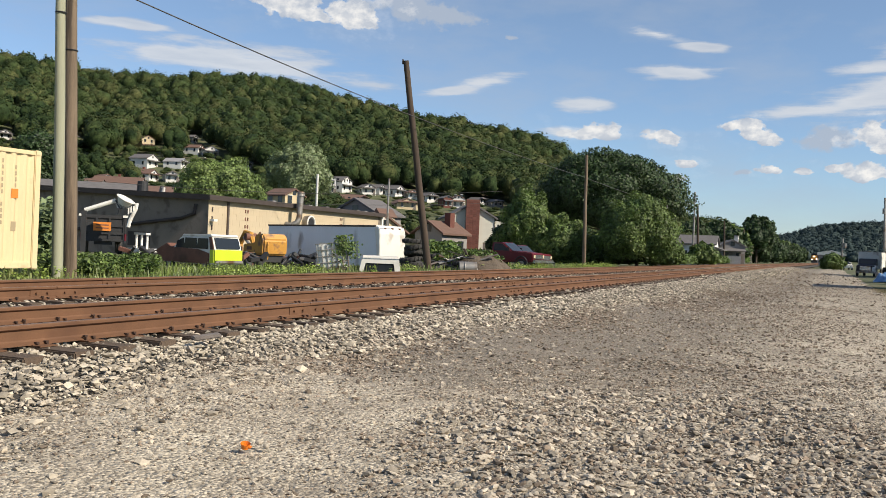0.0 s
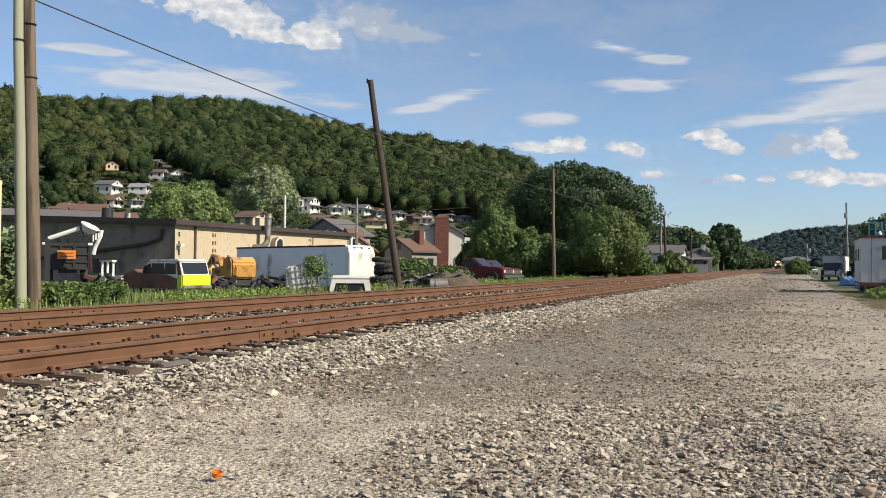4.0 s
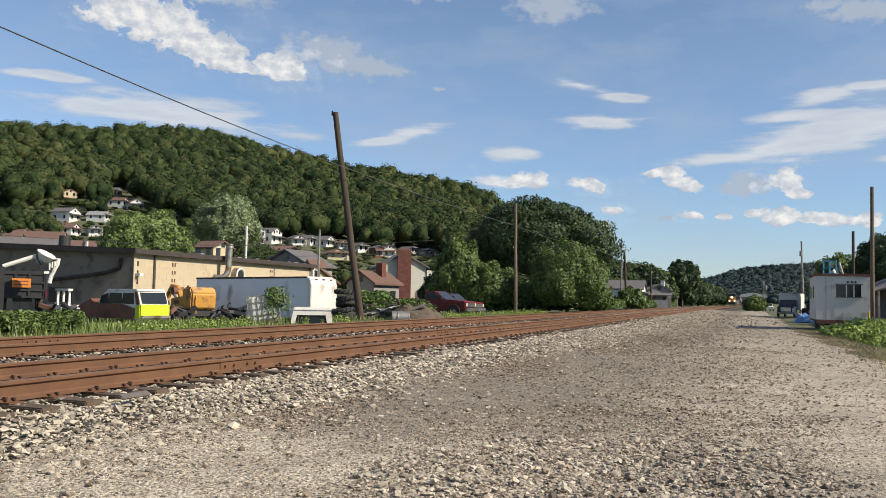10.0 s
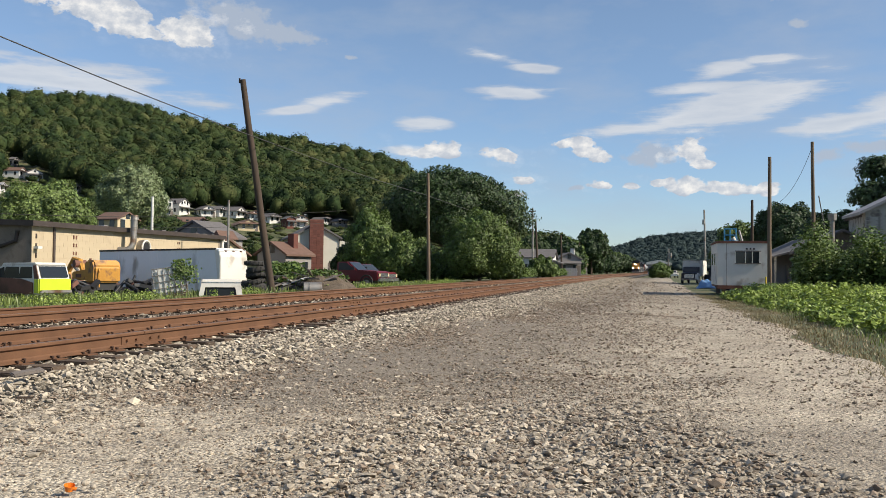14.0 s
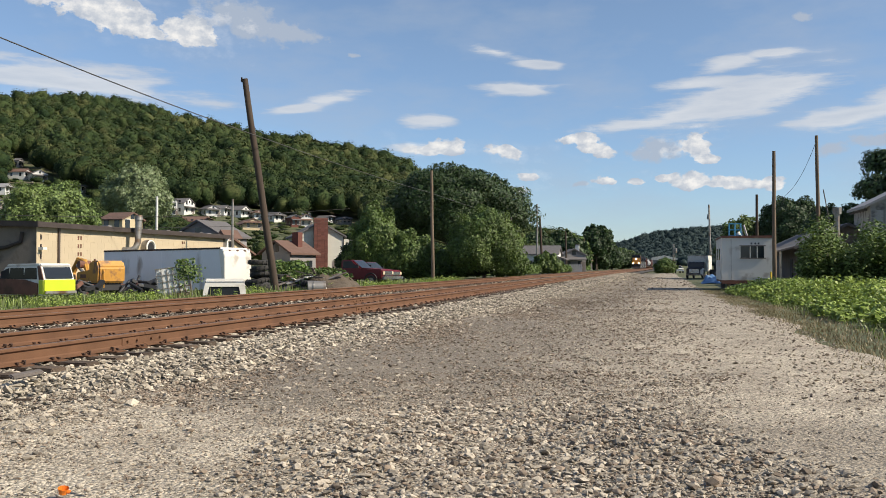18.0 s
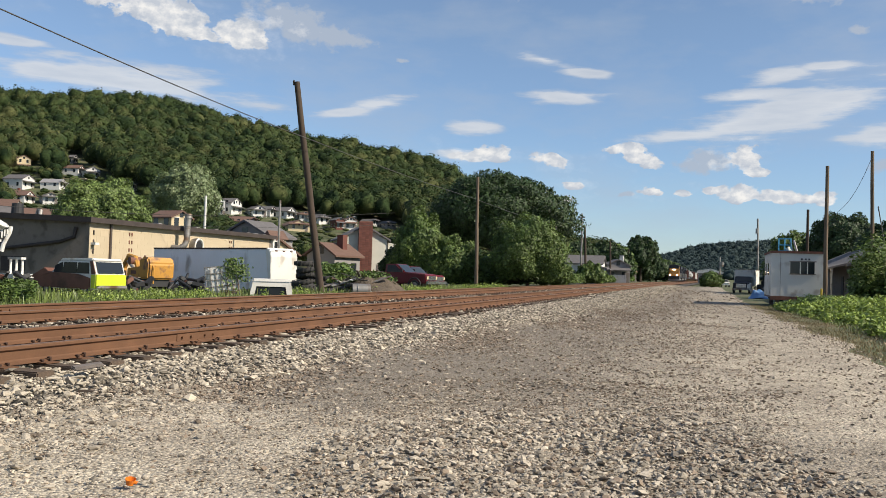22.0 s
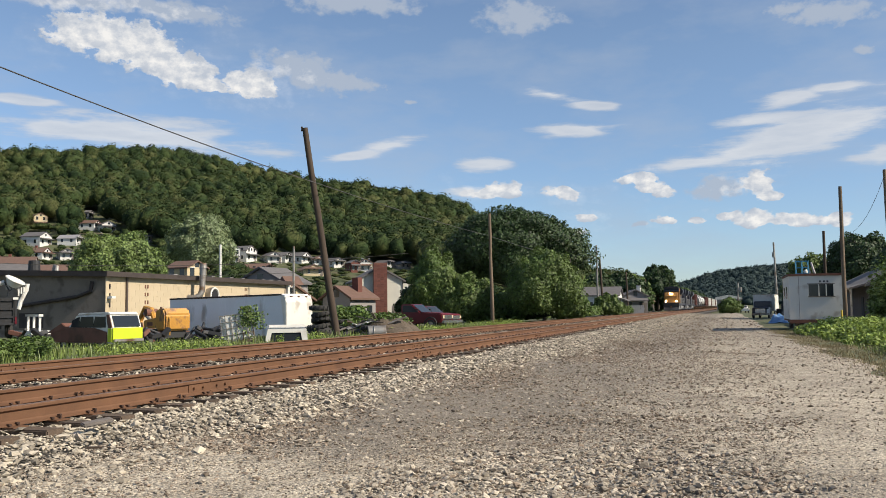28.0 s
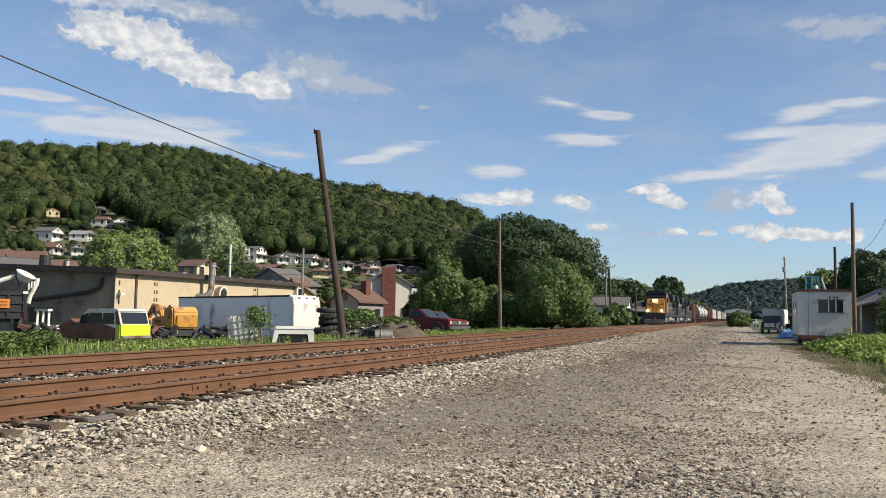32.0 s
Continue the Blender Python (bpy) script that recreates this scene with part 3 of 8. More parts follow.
RIDGE_AZ = (-110, -75, -51, -46, -43, -40, -36.5, -34.4, -32.6, -30.8, -29, -27, -25.3, -23.4, -21.5, -19.7, -17.9, -16.7, -15.7, -14, -12, -10, -8, -6.5, -5, -4)
RIDGE_EL = (0.0, 8.0, 9.22, 8.72, 8.72, 9.02, 9.27, 9.09, 8.87, 8.52, 8.17, 7.82, 7.42, 7.32, 6.87, 6.67, 6.37, 5.97, 5.37, 4.3, 3.2, 2.3, 1.5, 1.1, 0.4, 0.0)
FOOT, CREST = 150.0, 520.0


def hill_z(x, y):
    """Height of the wooded hill beside the valley, and of the far one at the valley's end."""
    x, y = np.asarray(x, float), np.asarray(y, float)
    d, az = np.hypot(x, y), np.degrees(np.arctan2(x, y))
    top = np.interp(az, RIDGE_AZ, RIDGE_EL)
    s = np.clip((d - FOOT) / (CREST - FOOT), 0, 1)
    z = d * np.tan(np.radians(top * s ** 1.15))
    over = np.clip((d - CREST) / 500, 0, 1)
    z = np.where(d > CREST, CREST * np.tan(np.radians(top)) * (1 - over ** 2), z)
    far_top = np.interp(az, (-8, -4, -2.5, -1.2, 0.2, 3, 8, 20, 40, 60), (0, 0.7, 1.3, 1.7, 2.0, 2.2, 2.25, 2.2, 1.6, 0))
    t = np.clip((d - 1300) / 500, 0, 1)
    fade = 1 - np.clip((d - 1900) / 700, 0, 1) ** 2
    z2 = np.minimum(d, 1800) * np.tan(np.radians(far_top)) * t * fade
    return np.maximum(z, z2)


def on_hill(az, el):
    """The place on the hillside that stands at this height angle."""
    top = float(np.interp(az, RIDGE_AZ, RIDGE_EL))
    d = FOOT + (CREST - FOOT) * max(0.02, el / top) ** (1 / 1.15)
    x, y = polar(az, d)
    return x, y, float(hill_z(x, y))


def ground_z(x, y):
    x, y = np.asarray(x, float), np.asarray(y, float)
    yard = np.interp(x, (-60, -30, -24, -16, -14.2, -5.9, -4.7, 3.2, 4.5, 30), (-0.3, -0.4, -0.35, 0.1, 0.05, 0.03, 0.0, 0.0, 0.06, 0.1))
    lumps = 0.03 * np.sin(x * 0.9 + 0.4 * y) * np.sin(y * 0.55 - 0.3 * x) + 0.012 * np.sin(2.3 * x + 1.1 * y)
    calm = np.where(np.hypot(x, y) < 60, 1.0, 0.0)
    # the road sinks a little as it runs on, below the level of the rails
    yard = yard - 0.38 * np.interp(y, (18, 60), (0, 1)) * np.interp(x, (-5.4, -3.2), (0, 1))
    return yard + lumps * calm + hill_z(x, y)


def build_ground():
    radii = np.concatenate([[0.6], 0.6 * 1.045 ** np.arange(1, 203)])
    az = np.radians(np.arange(0, 360, 1.0))
    r, a = np.meshgrid(radii, az, indexing="ij")
    x, y = r * np.sin(a), r * np.cos(a)
    z = ground_z(x, y) - 0.35 * np.interp(x, (-15.2, -14.2, 1.2, 2.3), (0, 1, 1, 0)) * (y < 200)
    v = np.stack([x, y, z], -1).reshape(-1, 3)
    nr, na = r.shape
    i, j = np.meshgrid(np.arange(nr - 1), np.arange(na), indexing="ij")
    k = (j + 1) % na
    f = np.stack([i * na + j, i * na + k, (i + 1) * na + k, (i + 1) * na + j], -1).reshape(-1, 4)[:, ::-1]
    v = np.vstack([v, [[0, 0, 0]]])
    cap = np.stack([np.arange(na), (np.arange(na) + 1) % na, np.full(na, len(v) - 1), np.full(na, len(v) - 1)], -1)
    me = fast_mesh("ground", v, f)
    bm = bmesh.new()
    bm.from_mesh(me)
    bm.verts.ensure_lookup_table()
    for t in cap:
        bm.faces.new([bm.verts[i] for i in (t[1], t[0], t[2])])
    bmesh.ops.recalc_face_normals(bm, faces=bm.faces)
    bm.to_mesh(me)
    bm.free()
    me.shade_smooth()
    ob = new("ground", me)
    me.materials.append(M_EARTH)
    tagged(ob, "grassy earth of the yards and hillside, reaching the horizon", "ground", kind="structure")
    # the gravel road is a sheet of its own, a finger's width over the earth
    xs = np.concatenate([np.arange(-4.72, 2.4, 0.16), [2.42, 2.7]])
    ys = np.concatenate([np.arange(-6, 26, 0.16), 26 * 1.02 ** np.arange(0, 105)])
    gx, gy = np.meshgrid(xs, ys, indexing="ij")
    edge = 0.22 * np.sin(gy * 0.7) + 0.12 * np.sin(gy * 2.1)
    gx = np.where(gx > 1.8, gx + edge * np.minimum((gx - 1.8) / 0.6, 1), gx)
    rng = np.random.default_rng(3)
    gz = ground_z(gx, gy) + 0.02 + np.where(gy < 26, rng.normal(0, 0.004, gx.shape), 0)
    gz -= 0.05 * (np.arange(len(xs)) == len(xs) - 1)[:, None]
    n1, n2 = gx.shape
    i, j = np.meshgrid(np.arange(n1 - 1), np.arange(n2 - 1), indexing="ij")
    f = np.stack([i * n2 + j, (i + 1) * n2 + j, (i + 1) * n2 + j + 1, i * n2 + j + 1], -1).reshape(-1, 4)
    me = fast_mesh("road", np.stack([gx, gy, gz], -1).reshape(-1, 3), f)
    me.shade_smooth()
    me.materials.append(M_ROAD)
    tagged(new("road", me), "dusty tan gravel road with dark oil-stained loose patches and painted gap shade", "road", kind="structure")


def stones(name, material, label, category, rng, xy, z, size, simple=False):
    """Many broken stones: each a squashed, skewed little solid of its own."""
    # ten corners: a point above and below two skewed rings of four
    base = np.array([(0.9, 0.25, 0.42), (-0.2, 0.95, 0.5), (-0.95, -0.2, 0.4), (0.25, -0.9, 0.48), (0.75, 0.7, -0.45), (-0.7, 0.75, -0.4), (-0.75, -0.7, -0.5), (0.7, -0.72, -0.42), (0.05, 0.05, 0.95), (0, 0, -0.9)]) * 0.85
    faces = np.array([(0, 1, 8), (1, 2, 8), (2, 3, 8), (3, 0, 8), (0, 4, 1), (1, 4, 5), (1, 5, 2), (2, 5, 6), (2, 6, 3), (3, 6, 7), (3, 7, 0), (0, 7, 4), (5, 4, 9), (6, 5, 9), (7, 6, 9), (4, 7, 9)])
    if simple:
        base = np.array([(1, 0.2, 0), (0.1, 1, 0), (-1, -0.1, 0), (0.2, -1, 0), (0.2, 0, 1), (0, 0.1, -1)])
        faces = np.array([(0, 1, 4), (1, 2, 4), (2, 3, 4), (3, 0, 4), (1, 0, 5), (2, 1, 5), (3, 2, 5), (0, 3, 5)])
    n, c = len(xy), len(base)
    size = np.minimum(size, 2.3 * np.median(size))
    v = np.repeat(base[None], n, 0) * (1 + rng.normal(0, 0.2, (n, c, 1))) + rng.normal(0, 0.1, (n, c, 3))
    v *= np.stack([rng.uniform(0.85, 1.4, n), rng.uniform(0.7, 1.1, n), rng.uniform(0.32, 0.7, n)], -1)[:, None]
    tilt, a = rng.normal(0, 0.45, n), rng.uniform(0, 2 * math.pi, n)
    y1, z1 = v[..., 1] * np.cos(tilt)[:, None] - v[..., 2] * np.sin(tilt)[:, None], v[..., 1] * np.sin(tilt)[:, None] + v[..., 2] * np.cos(tilt)[:, None]
    x2, y2 = v[..., 0] * np.cos(a)[:, None] - y1 * np.sin(a)[:, None], v[..., 0] * np.sin(a)[:, None] + y1 * np.cos(a)[:, None]
    v = np.stack([x2, y2, z1], -1) * size[:, None, None] / 2
    v += np.stack([xy[:, 0], xy[:, 1], z], -1)[:, None]
    f = (faces[None] + c * np.arange(n)[:, None, None]).reshape(-1, 3)
    me = fast_mesh(name, v.reshape(-1, 3), f)
    me.shade_flat()
    me.materials.append(material)
    return tagged(new(name, me), label, category, kind="stuff")


def ballast_z(x):
    return np.interp(x, (-15.6, -14.6, -13.5, -12.4, -10.0, -9.25, -8.5, -6.5, -5.85, -5.2, -4.7, -4.3), (-0.05, 0.0, 0.09, 0.135, 0.135, 0.08, 0.13, 0.12, 0.1, 0.065, 0.04, -0.03))


def build_ballast():
    xs = np.array([-15.6, -14.6, -13.5, -12.4, -10.0, -9.25, -8.5, -6.5, -5.85, -5.2, -4.7, -4.3])
    ys = np.concatenate([np.arange(-30, 60, 1.0), 60 * 1.08 ** np.arange(0, 42)])
    gx, gy = np.meshgrid(xs, ys, indexing="ij")
    gz = ballast_z(gx) - 0.02
    n1, n2 = gx.shape
    i, j = np.meshgrid(np.arange(n1 - 1), np.arange(n2 - 1), indexing="ij")
    f = np.stack([i * n2 + j, (i + 1) * n2 + j, (i + 1) * n2 + j + 1, i * n2 + j + 1], -1).reshape(-1, 4)
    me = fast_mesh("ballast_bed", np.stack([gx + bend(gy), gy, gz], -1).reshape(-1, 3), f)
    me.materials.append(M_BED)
    tagged(new("ballast_bed", me), "low bank of grey crushed stone under the rails, darkened as shade between stones", "track bed", kind="structure")
    rng = np.random.default_rng(11)
    for y0, y1, n, mean, simple, label in (
            (-9, 2, 3500, 0.08, True, "pale ballast stones behind the standing place"),
            (2, 14, 33000, 0.042, False, "pale grey broken ballast stones heaped beside the ties"),
            (14, 42, 38000, 0.05, True, "pale grey ballast stones along the ties"),
            (42, 150, 26000, 0.08, True, "pale ballast stones further down the track")):
        m = int(n * 0.7)
        x = np.concatenate([rng.uniform(-6.9, -4.35, m), rng.uniform(-15.0, -6.9, n - m)])
        y = rng.uniform(y0, y1, n)
        toe = (x > -5.3) & (rng.uniform(0, 1, n) < 0.6)
        x = np.where(toe, x + rng.exponential(0.42, n), x)
        size = mean * rng.lognormal(0, 0.36, n)
        z = np.maximum(ballast_z(x), ground_z(x, y)) + size * rng.uniform(-0.15, 0.45, n)
        stones("ballast_stones", M_STONE, label, "gravel", rng, np.stack([x + bend(y), y], -1), z, size, simple)


def build_road_stones():
    rng = np.random.default_rng(12)

    def lay(label, d0, d1, n, mean, dark, simple, low=0.16, gain=0.4):
        d, a = np.sqrt(rng.uniform(d0 ** 2, d1 ** 2, n)), np.radians(rng.uniform(-60, 27, n))
        x, y = d * np.sin(a), d * np.cos(a)
        # fine dust where the wheels run, loose stone between and beside them
        wheel = np.minimum(np.abs(x + 3.1 + 0.04 * y), np.abs(x - 1.2))
        lumps = np.sin(x * 1.3 + y * 0.5) + np.sin(y * 0.8 - x * 0.9)
        keep = (x > -5.2) & (x < 2.55) & (rng.uniform(0, 1, n) < np.clip(low + gain * wheel + 0.1 * lumps, 0.05, 1) * np.where(x > 0.7, 0.6, 1))
        x, y = x[keep], y[keep]
        size = mean * rng.lognormal(0, 0.45, len(x))
        stones("road_stones", M_PEBBLE_DARK if dark else M_PEBBLE, label, "gravel", rng, np.stack([x, y], -1), ground_z(x, y) + 0.02 + size * rng.uniform(0.0, 0.3, len(x)), size, simple)

    lay("fine loose grit over the dusty road", 3.0, 9, 80000, 0.013, False, True, 0.3, 0.4)
    lay("dark grit over the dusty road", 3.0, 10, 50000, 0.014, True, True, 0.26, 0.35)
    lay("loose brownish grey stones strewn over the road", 3.0, 10, 14000, 0.024, False, False, 0.13, 0.25)
    lay("dark wet-looking stones among the road gravel", 3.0, 10, 9000, 0.023, True, False, 0.12, 0.22)
    lay("small loose stones further along the road", 9, 24, 60000, 0.024, False, True, 0.22, 0.4)
    lay("dark small stones further along the road", 8, 26, 70000, 0.025, True, True, 0.28, 0.4)
    lay("scattered stones far along the road", 24, 60, 60000, 0.042, True, True, 0.4, 0.3)
    lay("pale scattered stones far along the road", 24, 60, 30000, 0.045, False, True, 0.3, 0.3)
    lay("coarse stones at the far end of the road", 55, 130, 22000, 0.1, True, True, 0.4, 0.3)
    # the dark drift of oily grit along the foot of the ballast
    n = 26000
    y = rng.uniform(6.5, 34, n)
    x = -4.55 + 0.03 * y + rng.normal(0, 0.5, n) * (0.6 + 0.05 * y)
    keep = rng.uniform(0, 1, n) < 0.55 + 0.45 * np.sin(x * 2.3 + 0.7 * y)
    x, y = x[keep], y[keep]
    size = 0.025 * rng.lognormal(0, 0.4, len(x))
    stones("dark_drift", M_PEBBLE_DARK, "dark oily drift of grit at the foot of the ballast", "gravel", rng, np.stack([x, y], -1), np.maximum(ground_z(x, y) + 0.02, ballast_z(x)) + size * rng.uniform(0, 0.3, len(x)), size, True)
    # the low heap of coarser stone before the standing place
    n = 24000
    x, y = rng.uniform(-3.1, 1.7, n), rng.uniform(2.6, 8.6, n)
    inside = 1 - ((x + 0.75) / 1.75) ** 2 - ((y - 5.2 + 0.25 * (x + 0.75)) / 2.7) ** 2
    keep = (np.hypot(x, y) > 2.4) & (rng.uniform(0, 1, n) < np.clip(1.6 * inside + 0.25 + 0.35 * np.sin(x * 2.1 + y) * np.sin(y * 1.7), 0, 1)) & (inside > -0.5)
    x, y = x[keep], y[keep]
    size = 0.029 * rng.lognormal(0, 0.45, len(x))
    z = ground_z(x, y) + 0.02 + size * rng.uniform(0.0, 0.35, len(x))
    dark = rng.uniform(0, 1, len(x)) < np.clip(0.3 + 0.12 * x, 0.15, 0.5)
    for pick, mat, label in ((~dark, M_PEBBLE, "low heap of coarse brownish stones in the road"), (dark, M_PEBBLE_DARK, "dark grey coarse stones of the low heap in the road")):
        stones("coarse_stones", mat, label, "gravel", rng, np.stack([x, y], -1)[pick], z[pick], size[pick])


def bend(y):
    """The line bears a little to the right as it runs up the valley."""
    y = np.asarray(y, float)
    return np.where(y < 100, 0.0, np.where(y < 140, 0.00016 * (y - 100) ** 2, 0.256 + 0.0128 * (y - 140)))


RAIL = [(-0.07, 0), (0.07, 0), (0.07, 0.011), (0.022, 0.03), (0.009, 0.045), (0.009, 0.125), (0.03, 0.138), (0.037, 0.145), (0.037, 0.168), (0.03, 0.176), (-0.03, 0.176), (-0.037, 0.168), (-0.037, 0.145), (-0.03, 0.138), (-0.009, 0.125), (-0.009, 0.045), (-0.022, 0.03), (-0.07, 0.011)]


def swept(outline, cuts):
    """An outline drawn along the bending line, through the cuts."""
    n, s = len(outline), Shape()
    v = [(p + float(bend(y)), y, q) for y in cuts for p, q in outline]
    f = [tuple(range(n)), tuple(range(len(v) - 1, len(v) - n - 1, -1))]
    f += [(k * n + i, (k + 1) * n + i, (k + 1) * n + (i + 1) % n, k * n + (i + 1) % n) for k in range(len(cuts) - 1) for i in range(n)]
    return s.add(v, f)


def build_track(cx, label, joints):
    track = thing("railway_track", label, "railway track", pose(cx, 0, 0), "tracks side by side", "structure")
    z0 = TOP - 0.18
    for k, side in enumerate((-0.755, 0.755)):
        ends = [-25] + list(joints[k]) + [1400]
        for y0, y1 in zip(ends, ends[1:]):
            cuts = [y0 + 0.006] + [c for c in (100, 107, 115, 123, 131, 140) if y0 < c < y1] + [y1 - 0.006]
            rail = part("rail", swept([(side + p, z0 + q) for p, q in RAIL], cuts), M_RUST, track, "rusty brown steel rail")
            part("rail_head", swept([(side - 0.029, z0 + 0.1765), (side + 0.029, z0 + 0.1765), (side + 0.029, z0 + 0.179), (side - 0.029, z0 + 0.179)], cuts), M_RAILTOP, rail, "dull worn running surface")
        for y in joints[k]:
            for o in (-1, 1):
                bar = part("joint_bar", Shape().box(side + o * 0.013 - 0.006, side + o * 0.013 + 0.006, y - 0.46, y + 0.46, z0 + 0.035, z0 + 0.128), M_RUST, track, "rusty bolted joint bar")
                for b in (-0.36, -0.16, 0.16, 0.36):
                    part("bolt", Shape().tube((side + o * 0.018, y + b, z0 + 0.085), (side + o * 0.046, y + b, z0 + 0.085), 0.017, n=6), M_RUST, bar)
    tie = plate = None
    rng = random.Random(5)
    tie_me = part("tie", Shape().box(-1.3, 1.3, -0.115, 0.115, -0.15, 0), M_TIE, track, bevel=0.012, m=pose(0, -20, z0 - 0.012)).data
    plate_me = bpy.data.meshes.new("tie_plate")
    s = Shape()
    for side in (-0.755, 0.755):
        s.box(side - 0.17, side + 0.17, -0.095, 0.095, 0, 0.012)
    plate_me.from_pydata(s.v, [], s.f)
    plate_me.materials.append(M_RUST)
    spikes = Shape()
    y, n = -19.4, 0
    while y < 150:
        dx, a = rng.uniform(-0.06, 0.06), rng.uniform(-1.2, 1.2)
        if n < 150:
            t = new("tie", tie_me)
            t.parent, t.matrix_basis = track, pose(dx + float(bend(y)), y, z0 - 0.012 + rng.uniform(-0.008, 0.004), 0, 0, a)
            if 3 < y < 45:
                p = new("tie_plates", plate_me)
                p.parent, p.matrix_basis = track, pose(0, y, z0 - 0.011)
        if 2 < y < 80:
            for side in (-0.755, 0.755):
                for o in (-0.088, 0.088):
                    for w in (-0.05, 0.05):
                        h = 0.016 + rng.choice((0, 0, 0.006, 0.02))
                        spikes.box(side + o - 0.009, side + o + 0.009, y + w - 0.009, y + w + 0.009, z0 - 0.01, z0 + h)
                        spikes.box(side + o * 0.86 - 0.016, side + o * 0.86 + 0.016, y + w - 0.015, y + w + 0.015, z0 + h - 0.008, z0 + h + 0.01)
        y += 0.53 + rng.uniform(-0.02, 0.02)
        n += 1
    far = Shape()
    while y < 420:
        b = float(bend(y))
        far.box(b - 1.3, b + 1.3, y - 0.115, y + 0.115, z0 - 0.15, z0 - 0.012)
        y += 0.53
    tagged(part("far_ties", far, M_TIE, track), kind="stuff")
    tagged(part("spikes", spikes, M_SPIKE, track), kind="stuff")
    return track


# ---- plants ----
def leaf_cards(rng, pos, normal, size, long=1.5):
    """A small four-cornered leaf at each place, facing along its normal."""
    n = len(pos)
    normal = normal / np.linalg.norm(normal, axis=1, keepdims=True)
    side = np.cross(normal, rng.normal(0, 1, (n, 3)))
    side /= np.linalg.norm(side, axis=1, keepdims=True)
    tip = np.cross(normal, side)
    s = size[:, None]
    bend = normal * s * rng.uniform(-0.15, 0.25, (n, 1))
    v = np.stack([pos - tip * s * long / 2, pos + side * s / 2 - bend, pos + tip * s * long / 2 + bend, pos - side * s / 2 - bend], 1)
    return v.reshape(-1, 3)


def cards_mesh(name, v):
    return fast_mesh(name, v, np.arange(len(v)).reshape(-1, 4))


def crown_points(rng, lobes, n, shell=(0.78, 1.05)):
    lobes = np.array(lobes, float)
    area = (lobes[:, 3] * lobes[:, 4] + lobes[:, 4] * lobes[:, 5] + lobes[:, 3] * lobes[:, 5])
    which = rng.choice(len(lobes), n, p=area / area.sum())
    d = rng.normal(0, 1, (n, 3))
    d /= np.linalg.norm(d, axis=1, keepdims=True)
    d[:, 2] = np.where(d[:, 2] < -0.55, -d[:, 2], d[:, 2])
    lump = 1 + 0.12 * np.sin(d[:, 0] * 7 + which) * np.sin(d[:, 1] * 6 + 2 * which) + 0.08 * np.sin(d[:, 2] * 11 + which)
    rad = rng.uniform(*shell, (n, 1)) * lump[:, None]
    return lobes[which, :3] + d * lobes[which, 3:] * rad, d, lobes[which]


def make_lobes(rng, radius, low, high, count, spread=0.62, squash=1.0):
    """Rounded masses of leaves set round a crown, wide in the middle and uneven."""
    lobes = []
    half = (high - low) / 2
    for k in range(count):
        z = 1 - 2 * ((k * 0.618) % 1)
        a = rng.uniform(0, 2 * math.pi)
        r = radius * (rng.uniform(0.13, 0.28) if count > 40 else rng.uniform(0.24, 0.42))
        flat = math.sqrt(max(0, 1 - (0.85 * z) ** 2))
        q = (radius - r * 0.9) * flat * rng.uniform(0.82, 1.03)
        zz = (low + high) / 2 + z * (half - r * 0.7) * rng.uniform(0.9, 1.05)
        lobes.append((q * math.cos(a), q * math.sin(a), max(zz, low + r * 0.4), r, r, min(r, half) * squash * rng.uniform(0.7, 0.95)))
    lobes.append((0, 0, (low + high) / 2, radius * 0.56, radius * 0.56, half * 0.72))
    return lobes


def sphere_ways(steps):
    bm = bmesh.new()
    bmesh.ops.create_icosphere(bm, subdivisions=steps, radius=1)
    ball = np.array([q.co[:] for q in bm.verts])
    tri = np.array([[q.index for q in f.verts] for f in bm.faces])
    bm.free()
    return ball, tri


